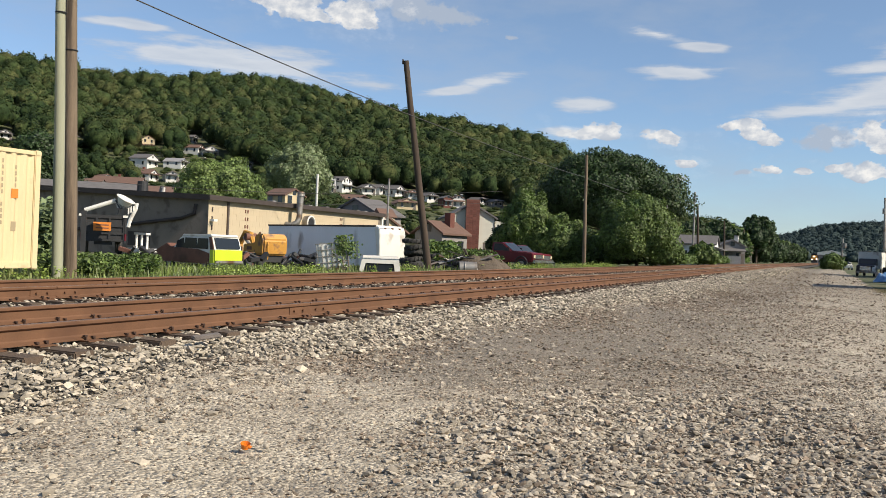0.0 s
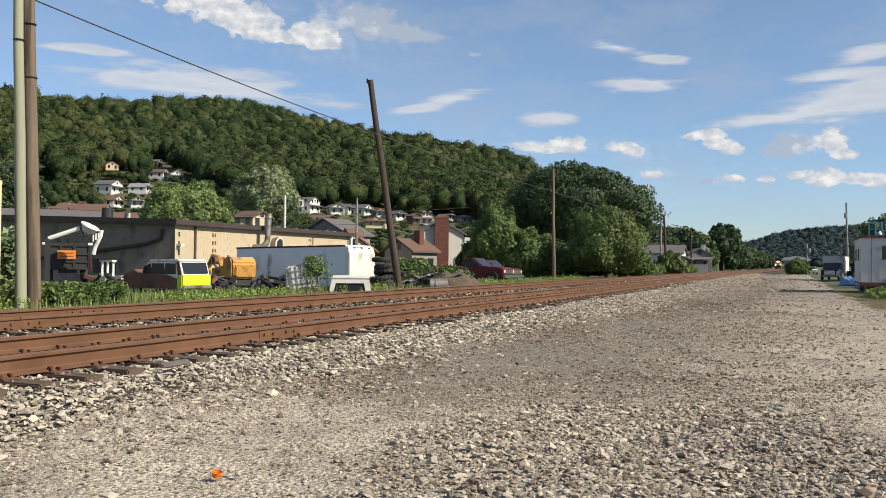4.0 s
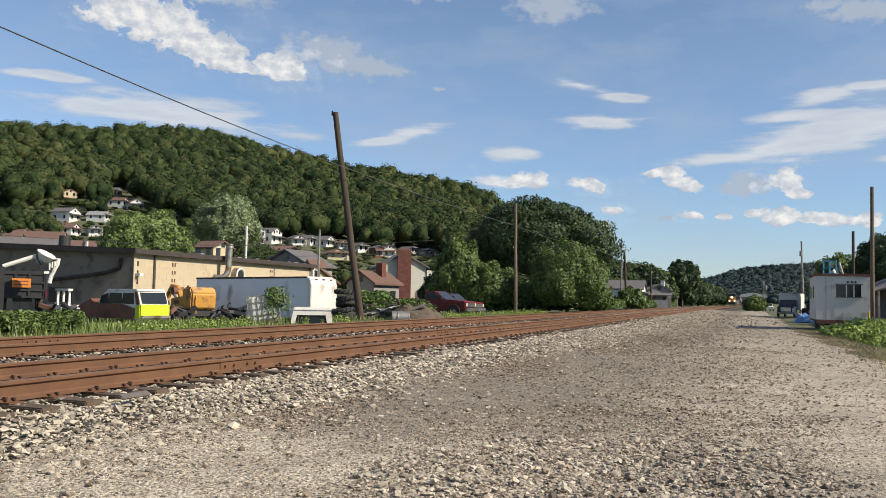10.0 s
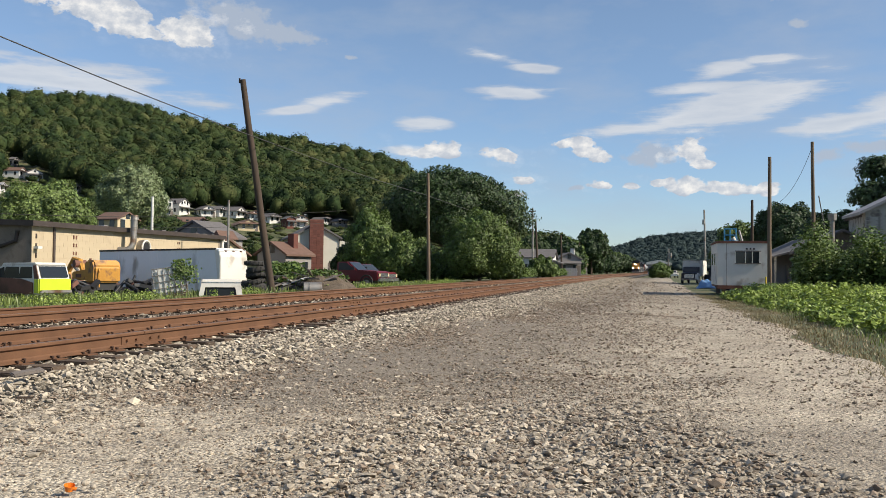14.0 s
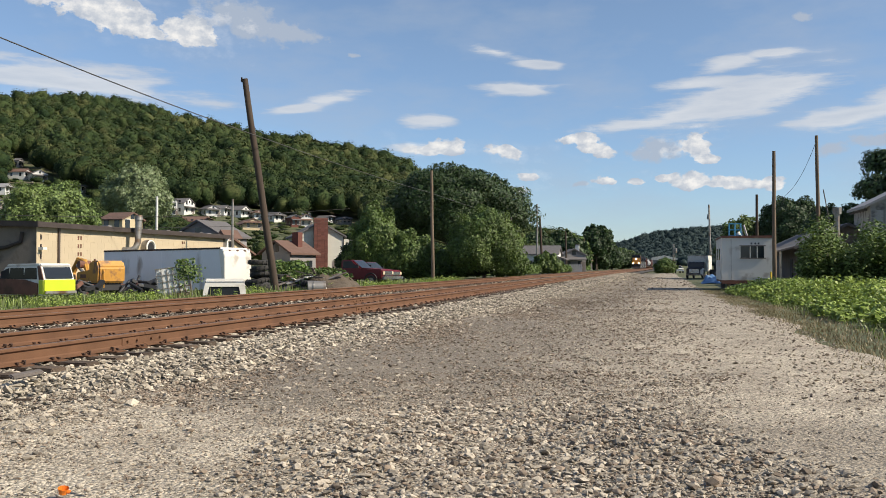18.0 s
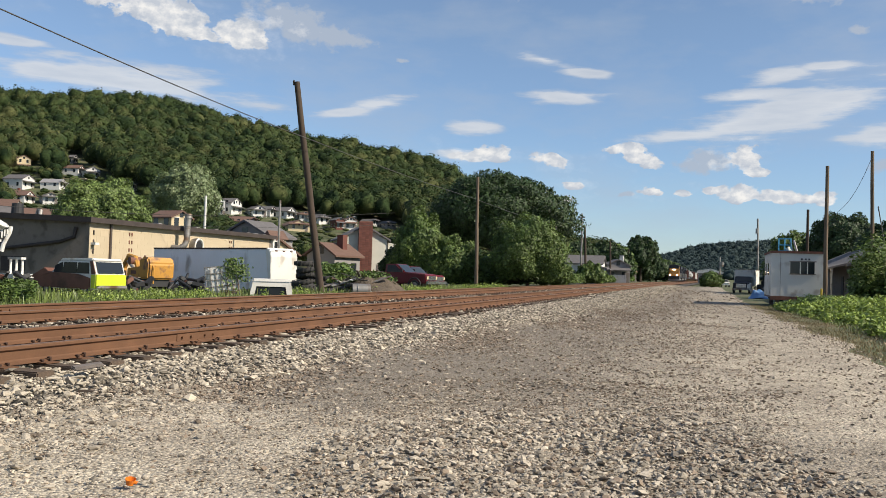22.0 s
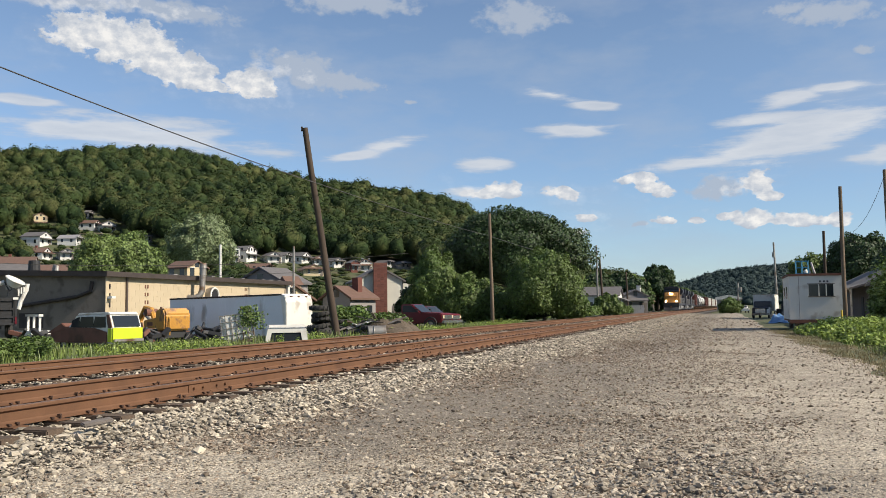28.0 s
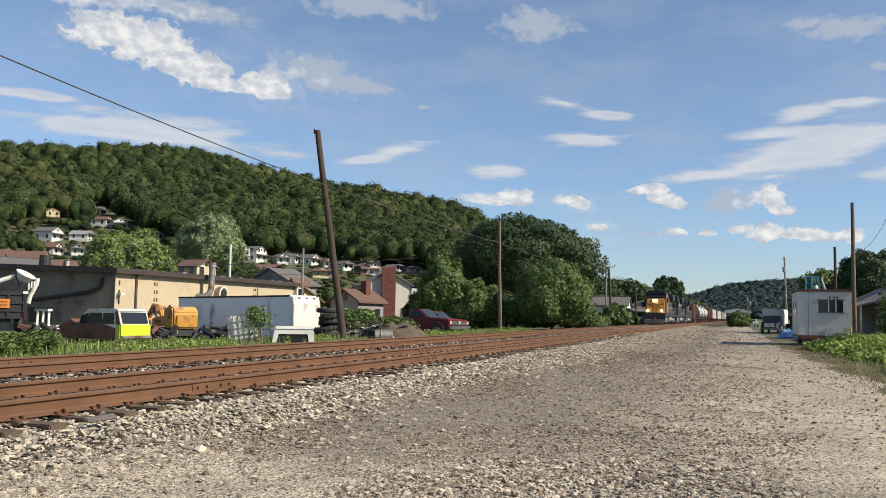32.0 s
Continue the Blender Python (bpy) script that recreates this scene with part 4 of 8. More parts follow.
def crowns(rng, centre, size, lobes=9, sprays=170, spray=(0.34, 0.72), bulge=0.45, breadth=(0.06, 0.15), within=0.88, steps=2, ruffle=0.13):
    """Billowing crowns round a handful of leafy masses each: their shaded insides, and the sprays of leaves that cover them."""
    m = len(centre)
    way = rng.normal(0, 1, (m, lobes, 3))
    way[..., 2] = np.abs(way[..., 2]) * 0.9 - 0.2
    way /= np.linalg.norm(way, axis=2, keepdims=True)
    wide, tall = rng.uniform(*breadth, (m, 1, lobes)), rng.uniform(0.55, 1.0, (m, 1, lobes))

    def reach(d):
        push = np.exp(-(1 - np.einsum("mvc,mkc->mvk", d, way)) / wide) * tall
        return 0.7 + bulge * push.max(2), push.argmax(2)

    ball, tri = sphere_ways(steps)
    d = np.repeat(ball[None], m, 0)
    inner = centre[:, None] + d * (reach(d)[0] * within)[..., None] * size[:, None]
    core = fast_mesh("crowns", inner.reshape(-1, 3), (tri[None] + len(ball) * np.arange(m)[:, None, None]).reshape(-1, 3))
    d = rng.normal(0, 1, (m, sprays, 3))
    d /= np.linalg.norm(d, axis=2, keepdims=True)
    d[..., 2] = np.where(d[..., 2] < -0.6, -d[..., 2], d[..., 2])
    r, which = reach(d)
    p = d * (r * rng.uniform(within, 1.04 + 0.5 * ruffle, r.shape))[..., None]
    nrm = (p - 0.5 * np.take_along_axis(way, which[..., None], 1)) + rng.normal(0, ruffle, p.shape)
    nrm = (nrm / size[:, None]).reshape(-1, 3)
    nrm /= np.linalg.norm(nrm, axis=1, keepdims=True)
    p = (centre[:, None] + p * size[:, None]).reshape(-1, 3)
    a = np.cross(nrm, rng.normal(0, 1, p.shape))
    a /= np.linalg.norm(a, axis=1, keepdims=True)
    b = np.cross(nrm, a)
    k = rng.uniform(*spray, (len(p), 1)) * np.repeat(size[:, :1] / 4.2, sprays, 0)
    tip = p + a * k * rng.uniform(0.5, 0.9, k.shape) + nrm * k * rng.uniform(-0.1, 0.35, k.shape)
    v = np.stack([tip, p - a * k * 0.45 + b * k * rng.uniform(0.35, 0.75, k.shape), p - a * k * 0.45 - b * k * rng.uniform(0.35, 0.75, k.shape)], 1).reshape(-1, 3)
    return core, fast_mesh("sprays", v, np.arange(len(v)).reshape(-1, 3))


def tree(x, y, height, radius, label, material=None, leaves=6000, leaf=0.3, low=None, seed=1, name="tree", lobes=22, squash=1.0, z=None, category="tree", dome=True):
    rng = np.random.default_rng(seed)
    z = float(ground_z(x, y)) if z is None else z
    t = thing(name, label, category, pose(x, y, z - 0.05))
    low = height * 0.12 if low is None else low
    r0 = max(0.06, height * 0.022)
    trunk = Shape().path([(0, 0, -0.2), (0.1 * r0, 0, height * 0.35), (r0, r0, height * 0.72)], [r0 * 1.3, r0 * 0.8, r0 * 0.35], 9)
    lob = make_lobes(rng, radius, low, height, lobes * 2 if leaves > 11000 else lobes, squash=squash)
    for c in lob[:-1:3]:
        trunk.tube((0, 0, height * 0.22 + 0.25 * c[2]), (c[0] * 0.85, c[1] * 0.85, c[2]), r0 * 0.38, r0 * 0.12, 6)
    part("trunk", trunk, M_BARK, t)
    if dome:
        # a full crown: rounded leafy masses over an inside painted dark as shade
        mid = (low + height) / 2 if low > 0.6 else height * 0.4
        half = height - mid
        k = leaf * 4.2 / radius
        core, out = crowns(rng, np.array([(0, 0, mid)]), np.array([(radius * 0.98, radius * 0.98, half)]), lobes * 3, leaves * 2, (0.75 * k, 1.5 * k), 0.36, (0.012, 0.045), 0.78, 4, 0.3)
        for me in (core, out):
            co = np.zeros(len(me.vertices) * 3, np.float32)
            me.vertices.foreach_get("co", co)
            co[2::3] = np.maximum(co[2::3], 0.06)
            me.vertices.foreach_set("co", co)
        part("crown", out, material or M_LEAF, t)
        part("inner_crown", core, M_CORE_SHADE, t, "twigs and leaves inside the crown, their shade painted dark")
        return t
    p, d, _ = crown_points(rng, lob[:-1], leaves)
    nrm = d + rng.normal(0, 0.26, d.shape) + (0, 0, 0.15)
    v = leaf_cards(rng, p, nrm, leaf * rng.uniform(0.6, 1.3, leaves))
    # inner leaves keep the light from falling straight through
    k = leaves // 6
    p2, d2, _ = crown_points(rng, lob, k, (0.3, 0.7))
    v2 = leaf_cards(rng, p2, d2 + rng.normal(0, 0.8, d2.shape), 1.9 * leaf * rng.uniform(0.7, 1.3, k))
    v = np.vstack([v, v2])
    v[:, 2] = np.maximum(v[:, 2], 0.08)
    part("crown", cards_mesh("crown", v), material or M_LEAF, t)
    return t


def build_woods():
    """The wooded hillside: one mass of crowns that nobody could count."""
    rng = np.random.default_rng(21)
    n = 6000
    az = rng.uniform(-56, -5.2, n)
    d = np.sqrt(rng.uniform(165 ** 2, 548 ** 2, n))
    # the crest is thickly wooded
    extra = 450
    az = np.concatenate([az, rng.uniform(-56, -8, extra)])
    d = np.concatenate([d, rng.uniform(505, 540, extra)])
    n += extra
    top = np.interp(az, RIDGE_AZ, RIDGE_EL)
    s = np.clip((d - FOOT) / (CREST - FOOT), 0, 1)
    el = top * s ** 1.15
    # houses stand on the lower slope, with gaps between the trees
    low = np.interp(az, (-72, -48, -44, -40, -35, -31, -24, -18, -6), (3.6, 4.2, 5.0, 5.2, 4.2, 3.7, 3.2, 2.4, 0.3))
    upper = el > low
    keep = upper & (rng.uniform(0, 1, n) < 0.85) | (rng.uniform(0, 1, n) < 0.75)
    # a clear view from the valley to each house
    low_growth = np.zeros(n, bool)
    for h in HOUSES:
        hx, hy, _ = on_hill(h[0], max(h[1], 0.12))
        hd = math.hypot(hx, hy)
        open_view = ((np.abs(az - h[0]) < 0.22 + 28.6 * (h[2] + 3.5) / hd) & (d < hd + 9) & (d > hd - (115 if h[1] < 3.2 else 42)))
        low_growth |= open_view
        keep &= ~(open_view & (np.abs(d - hd - 3) < 9))
    az, d, upper, low_growth = az[keep], d[keep], upper[keep], low_growth[keep]
    x, y = d * np.sin(np.radians(az)), d * np.cos(np.radians(az))
    z = hill_z(x, y)
    m = len(x)
    r = np.clip(3.9 * rng.lognormal(0, 0.28, m), 2.3, 7.0) * np.where(upper, 1, 0.6)
    h = (6.0 + 1.1 * r + rng.uniform(-1.2, 1.4, m)) * np.where(upper, 1, 0.58) * np.where(d > 500, rng.uniform(0.85, 1.1, m), 1)
    r, h = r * np.where(low_growth, 0.62, 1), h * np.where(low_growth, 0.26, 1)
    size = np.stack([r, r, h * 0.5], -1)
    centre = np.stack([x, y, z + h * 0.5], -1)
    for pick, sprays, spray, where in ((d > 390, 150, (0.36, 0.76), "upper"), (d <= 390, 240, (0.32, 0.68), "lower")):
        core, leaves = crowns(rng, centre[pick], size[pick], sprays=sprays, spray=spray)
        core.materials.append(M_CANOPY)
        core.shade_smooth()
        tagged(new("hillside_crowns", core), "dense green broadleaf woods covering the %s hillside" % where, "woods", kind="stuff")
        leaves.materials.append(M_CANOPY)
        tagged(new("hillside_leaves", leaves), "sprays of leaves on the crowns of the %s hillside woods" % where, "woods", kind="stuff")
    # the far hill at the valley's end
    n = 2300
    az, d = rng.uniform(-6, 13, n), rng.uniform(1320, 1860, n)
    x, y = d * np.sin(np.radians(az)), d * np.cos(np.radians(az))
    r = rng.uniform(6, 11, n)
    core, leaves = crowns(rng, np.stack([x, y, hill_z(x, y) + 4], -1), np.stack([r, r, r * rng.uniform(0.9, 1.3, n)], -1), 7, 60, (0.55, 1.0))
    for name, me, label in (("distant_crowns", core, "dark distant woods on the hill that closes the valley, blue haze in their colour"), ("distant_leaves", leaves, "leafy tops of the distant woods, blue haze in their colour")):
        me.materials.append(M_WOODS_HAZED)
        tagged(new(name, me), label, "woods", kind="stuff")


# ---- paints and other materials of the things ----
M_TAN = surface("tan painted block", (0.58, 0.475, 0.325), 0.85, vary=0.03, scale=0.3, fine=14, bump=0.1, per_piece=0.03)
M_GREYWALL = surface("grey rendered wall", (0.25, 0.205, 0.165), 0.9, vary=0.2, scale=0.7, fine=14, bump=0.3, stain=(0.14, 0.115, 0.09), stain_amount=0.3)
M_DARKTRIM = surface("dark brown roof edge", (0.06, 0.045, 0.04), 0.8, vary=0.3, scale=2, fine=20, bump=0.3)
M_TAR = surface("tar roof", (0.06, 0.058, 0.055), 0.9, vary=0.3, scale=0.8, fine=14, bump=0.4, stain=(0.16, 0.15, 0.14), stain_amount=0.3)
M_GALV = surface("galvanised pipe", (0.38, 0.36, 0.33), 0.5, 0.6, vary=0.2, scale=2, fine=20, bump=0.1, stain=(0.2, 0.12, 0.07), stain_amount=0.35)
M_FLUE = surface("brown flue steel", (0.16, 0.125, 0.11), 0.5, 0.5, vary=0.25, scale=2, fine=20, bump=0.1)
M_WHITE = surface("weathered white paint", (0.82, 0.795, 0.73), 0.6, vary=0.06, scale=1.1, fine=18, bump=0.1, stain=(0.55, 0.49, 0.42), stain_amount=0.14)
M_BOX = surface("pale grey box panels", (0.88, 0.9, 0.94), 0.55, vary=0.06, scale=0.8, fine=18, bump=0.06, stain=(0.42, 0.4, 0.38), stain_amount=0.12, stretch=(1, 1, 0.3))
M_CREAM = surface("cream container paint", (0.78, 0.62, 0.36), 0.6, vary=0.06, scale=1, fine=18, bump=0.08, stain=(0.5, 0.36, 0.2), stain_amount=0.1)
M_ORANGE = surface("orange paint", (0.75, 0.24, 0.03), 0.6, vary=0.1, scale=2, fine=25, bump=0.05)
M_MACHINE = surface("faded machine orange", (0.62, 0.3, 0.04), 0.6, vary=0.2, scale=2, fine=25, bump=0.15, stain=(0.2, 0.1, 0.05), stain_amount=0.35, stain_scale=2)
M_LIME = surface("lime yellow paint", (0.62, 0.75, 0.03), 0.45, vary=0.06, scale=2, fine=25, bump=0.05)
M_RED = surface("dark red paint", (0.15, 0.011, 0.018), 0.32, vary=0.12, scale=2, fine=25, bump=0.03)
M_RUSTBODY = surface("rust brown primer", (0.2, 0.085, 0.055), 0.75, vary=0.25, scale=2, fine=25, bump=0.15, stain=(0.1, 0.05, 0.03), stain_amount=0.3)
M_BLACK = surface("black steel", (0.025, 0.025, 0.027), 0.6, vary=0.3, scale=2, fine=25, bump=0.1)
M_RUBBER = surface("old tyre rubber", (0.04, 0.038, 0.036), 0.85, vary=0.3, scale=5, fine=40, bump=0.3)
M_CHROME = surface("dull chrome", (0.6, 0.6, 0.6), 0.25, 0.9, vary=0.1, bump=0.05)
M_GLASS = glassy("dark window glass")
M_BRICK = surface("red brick", (0.185, 0.068, 0.05), 0.9, vary=0.2, scale=3, fine=30, bump=0.3, per_piece=0.2)
M_MORTAR = surface("mortar", (0.2, 0.1, 0.08), 0.95, vary=0.2, scale=5, fine=30, bump=0.3)
M_SIDING = surface("cream siding", (0.68, 0.65, 0.56), 0.8, vary=0.08, scale=1, fine=16, bump=0.1)
M_SIDING_WHITE = surface("white siding", (0.72, 0.71, 0.68), 0.8, vary=0.06, scale=1, fine=12, bump=0.1)
M_SIDING_YELLOW = surface("yellow siding", (0.6, 0.49, 0.31), 0.8, vary=0.06, scale=1, fine=12, bump=0.1)
M_SIDING_GREY = surface("grey siding", (0.3, 0.28, 0.27), 0.8, vary=0.08, scale=1, fine=12, bump=0.1)
M_ROOF_GREY = surface("grey shingles", (0.15, 0.14, 0.14), 0.9, vary=0.2, scale=2, fine=14, bump=0.4, stretch=(1, 1, 3))
M_ROOF_BROWN = surface("brown shingles", (0.17, 0.1, 0.075), 0.9, vary=0.2, scale=2, fine=14, bump=0.4, stretch=(1, 1, 3))
M_ROOF_LIGHT = surface("pale metal roof", (0.42, 0.4, 0.4), 0.6, 0.3, vary=0.12, scale=1, fine=10, bump=0.15)
M_PEEL = surface("peeling white boards", (0.47, 0.445, 0.4), 0.85, vary=0.15, scale=1.5, fine=20, bump=0.3, stain=(0.17, 0.15, 0.14), stain_amount=0.42, stain_scale=1.6)
M_OLDWOOD = surface("grey old boards", (0.2, 0.17, 0.15), 0.9, vary=0.3, scale=2, fine=25, bump=0.5, stretch=(3, 3, 0.4))
M_LOCO = surface("locomotive orange yellow", (0.29, 0.145, 0.03), 0.6, vary=0.1, scale=1, fine=14, bump=0.05, stain=(0.3, 0.15, 0.03), stain_amount=0.15)
M_LOCO_DARK = surface("locomotive dark blue", (0.025, 0.025, 0.034), 0.5, vary=0.2, scale=1, fine=14, bump=0.06)
M_LOCO_GREY = surface("locomotive grey", (0.34, 0.34, 0.33), 0.6, vary=0.15, scale=1, fine=14, bump=0.06, stain=(0.2, 0.16, 0.12), stain_amount=0.25)
M_BROWNCAR = surface("oxide brown wagon", (0.16, 0.06, 0.045), 0.75, vary=0.2, scale=1, fine=14, bump=0.1)
M_TANK = surface("white tank", (0.66, 0.66, 0.64), 0.45, vary=0.08, scale=0.8, fine=12, bump=0.04, stain=(0.3, 0.27, 0.24), stain_amount=0.2)
M_LAMP = glowing("headlight", (1.0, 0.78, 0.5), 26.0)
M_BLUE = surface("blue paint", (0.06, 0.3, 0.5), 0.5, vary=0.15, scale=2, fine=20, bump=0.05)
M_TARP = surface("blue tarpaulin", (0.12, 0.26, 0.5), 0.5, vary=0.2, scale=2, fine=20, bump=0.4)
M_BOTTLE = surface("orange plastic", (0.85, 0.22, 0.02), 0.35, vary=0.1, scale=20, fine=80, bump=0.1)
M_YELLOW = surface("yellow paint", (0.7, 0.5, 0.05), 0.6, vary=0.1, scale=2, fine=20, bump=0.1)
M_MULTI = surface("dirt of the mound", (0.12, 0.092, 0.066), 0.95, vary=0.35, scale=1.5, fine=12, bump=0.9, depth=0.05)
M_MARK = surface("grey lettering", (0.42, 0.33, 0.2), 0.8, vary=0.1, bump=0)
M_PLASTIC = leafage("cloudy white plastic", (0.84, 0.84, 0.8), (0.78, 0.78, 0.74), 0.03, 0.4)


def heading(x, y, deg, z=None):
    return pose(x, y, float(ground_z(x, y)) if z is None else z, 0, 0, deg)


# ---- poles and wires ----
def utility_pole(az, d, top_az, top, r, label, material=None, arms=(), name="utility_pole", cap=True, foot=-0.4, bands=()):
    x, y = polar(az, d)
    tx, ty = polar(top_az, d)
    z = float(ground_z(x, y))
    t = thing(name, label, "utility pole", pose(x, y, z), "poles along the track")
    q = (tx - x, ty - y, top - z)
    s = Shape()
    n = 5
    wob = random.Random(int(abs(az) * 100))
    pts = [Vector((q[0] * k / n + wob.uniform(-0.02, 0.02) * (0 < k < n), q[1] * k / n, foot + (q[2] - foot) * k / n)) for k in range(n + 1)]
    s.path(pts, [r * (1.12 - 0.3 * k / n) for k in range(n + 1)], 12)
    part("shaft", s, material or M_POLE, t, smooth=True)
    for h in bands:
        f = (h - z - foot) / (q[2] - foot)
        part("band", Shape().ring((q[0] * f, q[1] * f, h - z), (0, 0, 1), r * 1.0, 0.016, 14, 6), M_BLACK, t, "dark wire band")
    for h, half in arms:
        f = (h - z) / q[2]
        part("crossarm", Shape().box(q[0] * f - half, q[0] * f + half, q[1] * f - 0.16, q[1] * f - 0.06, h - z - 0.06, h - z + 0.06), M_POLE, t)
        for o in (-0.9, -0.5, 0.5, 0.9):
            part("insulator", Shape().tube((q[0] * f + o * half, q[1] * f - 0.11, h - z + 0.06), (q[0] * f + o * half, q[1] * f - 0.11, h - z + 0.2), 0.035, 0.05, 8), M_GALV, t)
    return t


def wire(points, r, label, sag=0.0):
    pts = []
    for (a, b) in zip(points, points[1:]):
        a, b = Vector(a), Vector(b)
        for k in range(10):
            f = k / 10
            p = a.lerp(b, f)
            p.z -= sag * 4 * f * (1 - f)
            pts.append(p)
    pts.append(Vector(points[-1]))
    tagged(part("overhead_wire", Shape().path(pts, r, 6), M_WIRE), label, "cable", "wires")


def build_poles():
    utility_pole(-47.45, 22.3, -48.1, 10.6, 0.115, "pale green treated utility pole beside the container", M_POLE_PALE, bands=(6.2,))
    d = utility_pole(-46.75, 23.6, -47.6, 11.2, 0.15, "cracked brown wooden utility pole beside a paler one", bands=(5.6, 6.9))
    part("bracket", Shape().box(-0.38, -0.02, -0.24, -0.18, 7.55, 7.68), M_BLACK, d)
    lean = utility_pole(-24.6, 41, -26.69, 9.7, 0.16, "old dark wooden pole leaning to one side", M_DARKPOLE, name="leaning_pole")
    part("split_top", Shape().box(-1.5, -1.44, -0.74, -0.68, 9.5, 9.72), M_DARKPOLE, lean, "splintered pole top")
    utility_pole(-14.62, 65, -14.72, 8.25, 0.125, "brown wooden utility pole before the trees")
    utility_pole(-7.5, 127, -7.7, 8.4, 0.17, "dark creosoted pole beside the track", M_DARKPOLE)
    utility_pole(-7.85, 140, -7.88, 11.0, 0.15, "tall grey utility pole with a transformer", M_GALV, arms=((10.4, 0.5),))
    utility_pole(-5.97, 161, -6.05, 7.5, 0.17, "thin dark pole beside the track", M_DARKPOLE)
    utility_pole(-4.87, 200, -4.87, 7.4, 0.17, "thin dark pole before the grey house", M_DARKPOLE)
    utility_pole(-9.55, 102, -9.55, 7.2, 0.11, "grey pole half hidden by the big tree", M_GALV)
    utility_pole(6.64, 59, 6.65, 8.45, 0.125, "weathered wooden utility pole beside the site office")
    utility_pole(9.2, 55, 9.05, 8.75, 0.11, "tall wooden utility pole among the bushes")
    utility_pole(5.69, 92, 5.66, 8.3, 0.15, "dark thin pole behind the site office", M_DARKPOLE)
    p = utility_pole(2.95, 150, 2.84, 11.3, 0.17, "grey utility pole with a transformer near the box truck", M_GALV)
    part("transformer", Shape().tube((-0.35, -0.1, 9.2), (-0.35, -0.1, 10.0), 0.24, 0.24, 12), M_GALV, p, "grey transformer can")
    p = utility_pole(0.7, 200, 0.7, 6.2, 0.2, "grey pole with a drum transformer at the road's end", M_GALV)
    part("transformer", Shape().tube((0.45, 0, 4.6), (0.45, 0, 5.6), 0.3, 0.3, 12), M_GALV, p, "grey transformer can")
    utility_pole(-31.98, 130, -31.98, 10.9, 0.2, "pale pole among the houses", M_SIDING_WHITE)
    utility_pole(-27.4, 75, -27.4, 6.7, 0.11, "thin grey pole behind the truck box", M_GALV)
    utility_pole(-38.6, 90, -38.6, 8.2, 0.11, "thin pale pole behind the workshop", M_GALV)
    wire([(-17.3, -14, 9.3), (-17.3, 16.1, 7.55)], 0.02, "black cable leading past the container", 0.3)
    wire([(-17.3, 16.1, 7.52), (-17.35, 35.9, 6.93), (-17.0, 64.0, 6.74), (-16.9, 101, 6.75), (-17, 126, 7.2)], 0.02, "black cable strung from pole to pole over the yard", 0.1)
    wire([(8.7, 54.3, 8.6), (7.4, 58, 5.6), (6.85, 58.6, 5.0)], 0.012, "thin loose cable hanging between two poles", 0.5)
    wire([(8.95, 54.0, 5.6), (9.7, 53.2, 0.3)], 0.03, "pale guy wire guard beside a pole")
    for d, h in ((62, 4.6), (70, 4.2)):
        wire([polar(-48, d) + (h,), polar(-20, d) + (h + 0.6,)], 0.014, "thin telephone wire over the yard", 0.6)


# ---- the yard beside the track ----
def build_container():
    c = thing("shipping_container", "cream shipping container with ribbed sides and grey lettering", "container", pose(-16.0, 14.1, 0.3))
    s = Shape()
    n = 44
    L = 12.2
    for k in range(n):
        y0, y1 = -0.16 - (L - 0.32) * k / n, -0.16 - (L - 0.32) * (k + 1) / n
        out = [(0.0, y0), (-0.036, y0 + (y1 - y0) * 0.25), (-0.036, y0 + (y1 - y0) * 0.5), (0.0, y0 + (y1 - y0) * 0.75), (0.0, y1)]
        for a, b in zip(out, out[1:]):
            i = len(s.v)
            s.v += [(a[0] - 0.02, a[1], 0.15), (b[0] - 0.02, b[1], 0.15), (b[0] - 0.02, b[1], 2.5), (a[0] - 0.02, a[1], 2.5)]
            s.f.append((i, i + 1, i + 2, i + 3))
    part("ribbed_side", s, M_CREAM, c)
    part("body", Shape().box(-2.4, -0.08, -L + 0.1, -0.08, 0.1, 2.54), M_CREAM, c)
    for x in (-2.44, -0.14):
        for y in (-L, -0.16):
            part("corner_post", Shape().box(x, x + 0.16, y, y + 0.16, 0.0, 2.59), M_CREAM, c, bevel=0.015)
            for z in (0.0, 2.475):
                part("corner_casting", Shape().box(x - 0.008, x + 0.168, y - 0.008, y + 0.168, z - 0.003, z + 0.118), M_CREAM, c, bevel=0.02)
    part("top_rail", Shape().box(-0.11, 0.0, -L + 0.16, -0.16, 2.48, 2.575), M_CREAM, c, bevel=0.01)
    part("bottom_rail", Shape().box(-0.11, 0.0, -L + 0.16, -0.16, 0.02, 0.16), M_CREAM, c, bevel=0.01)
    # lettering as plain bars, one under another
    for y, z0, k in ((-0.95, 0.95, 11), (-0.62, 1.75, 4)):
        for i in range(k):
            if i in (4,):
                continue
            part("lettering", Shape().box(-0.016, -0.013, y - 0.02, y + 0.02, z0 + i * 0.13, z0 + i * 0.13 + 0.085), M_MARK, c)
    part("sticker", Shape().box(-0.016, -0.01, -0.72, -0.55, 1.52, 1.72), M_ORANGE, c, "orange label with dark print")
    part("plate", Shape().box(-0.016, -0.011, -0.7, -0.58, 0.82, 1.02), M_MARK, c)


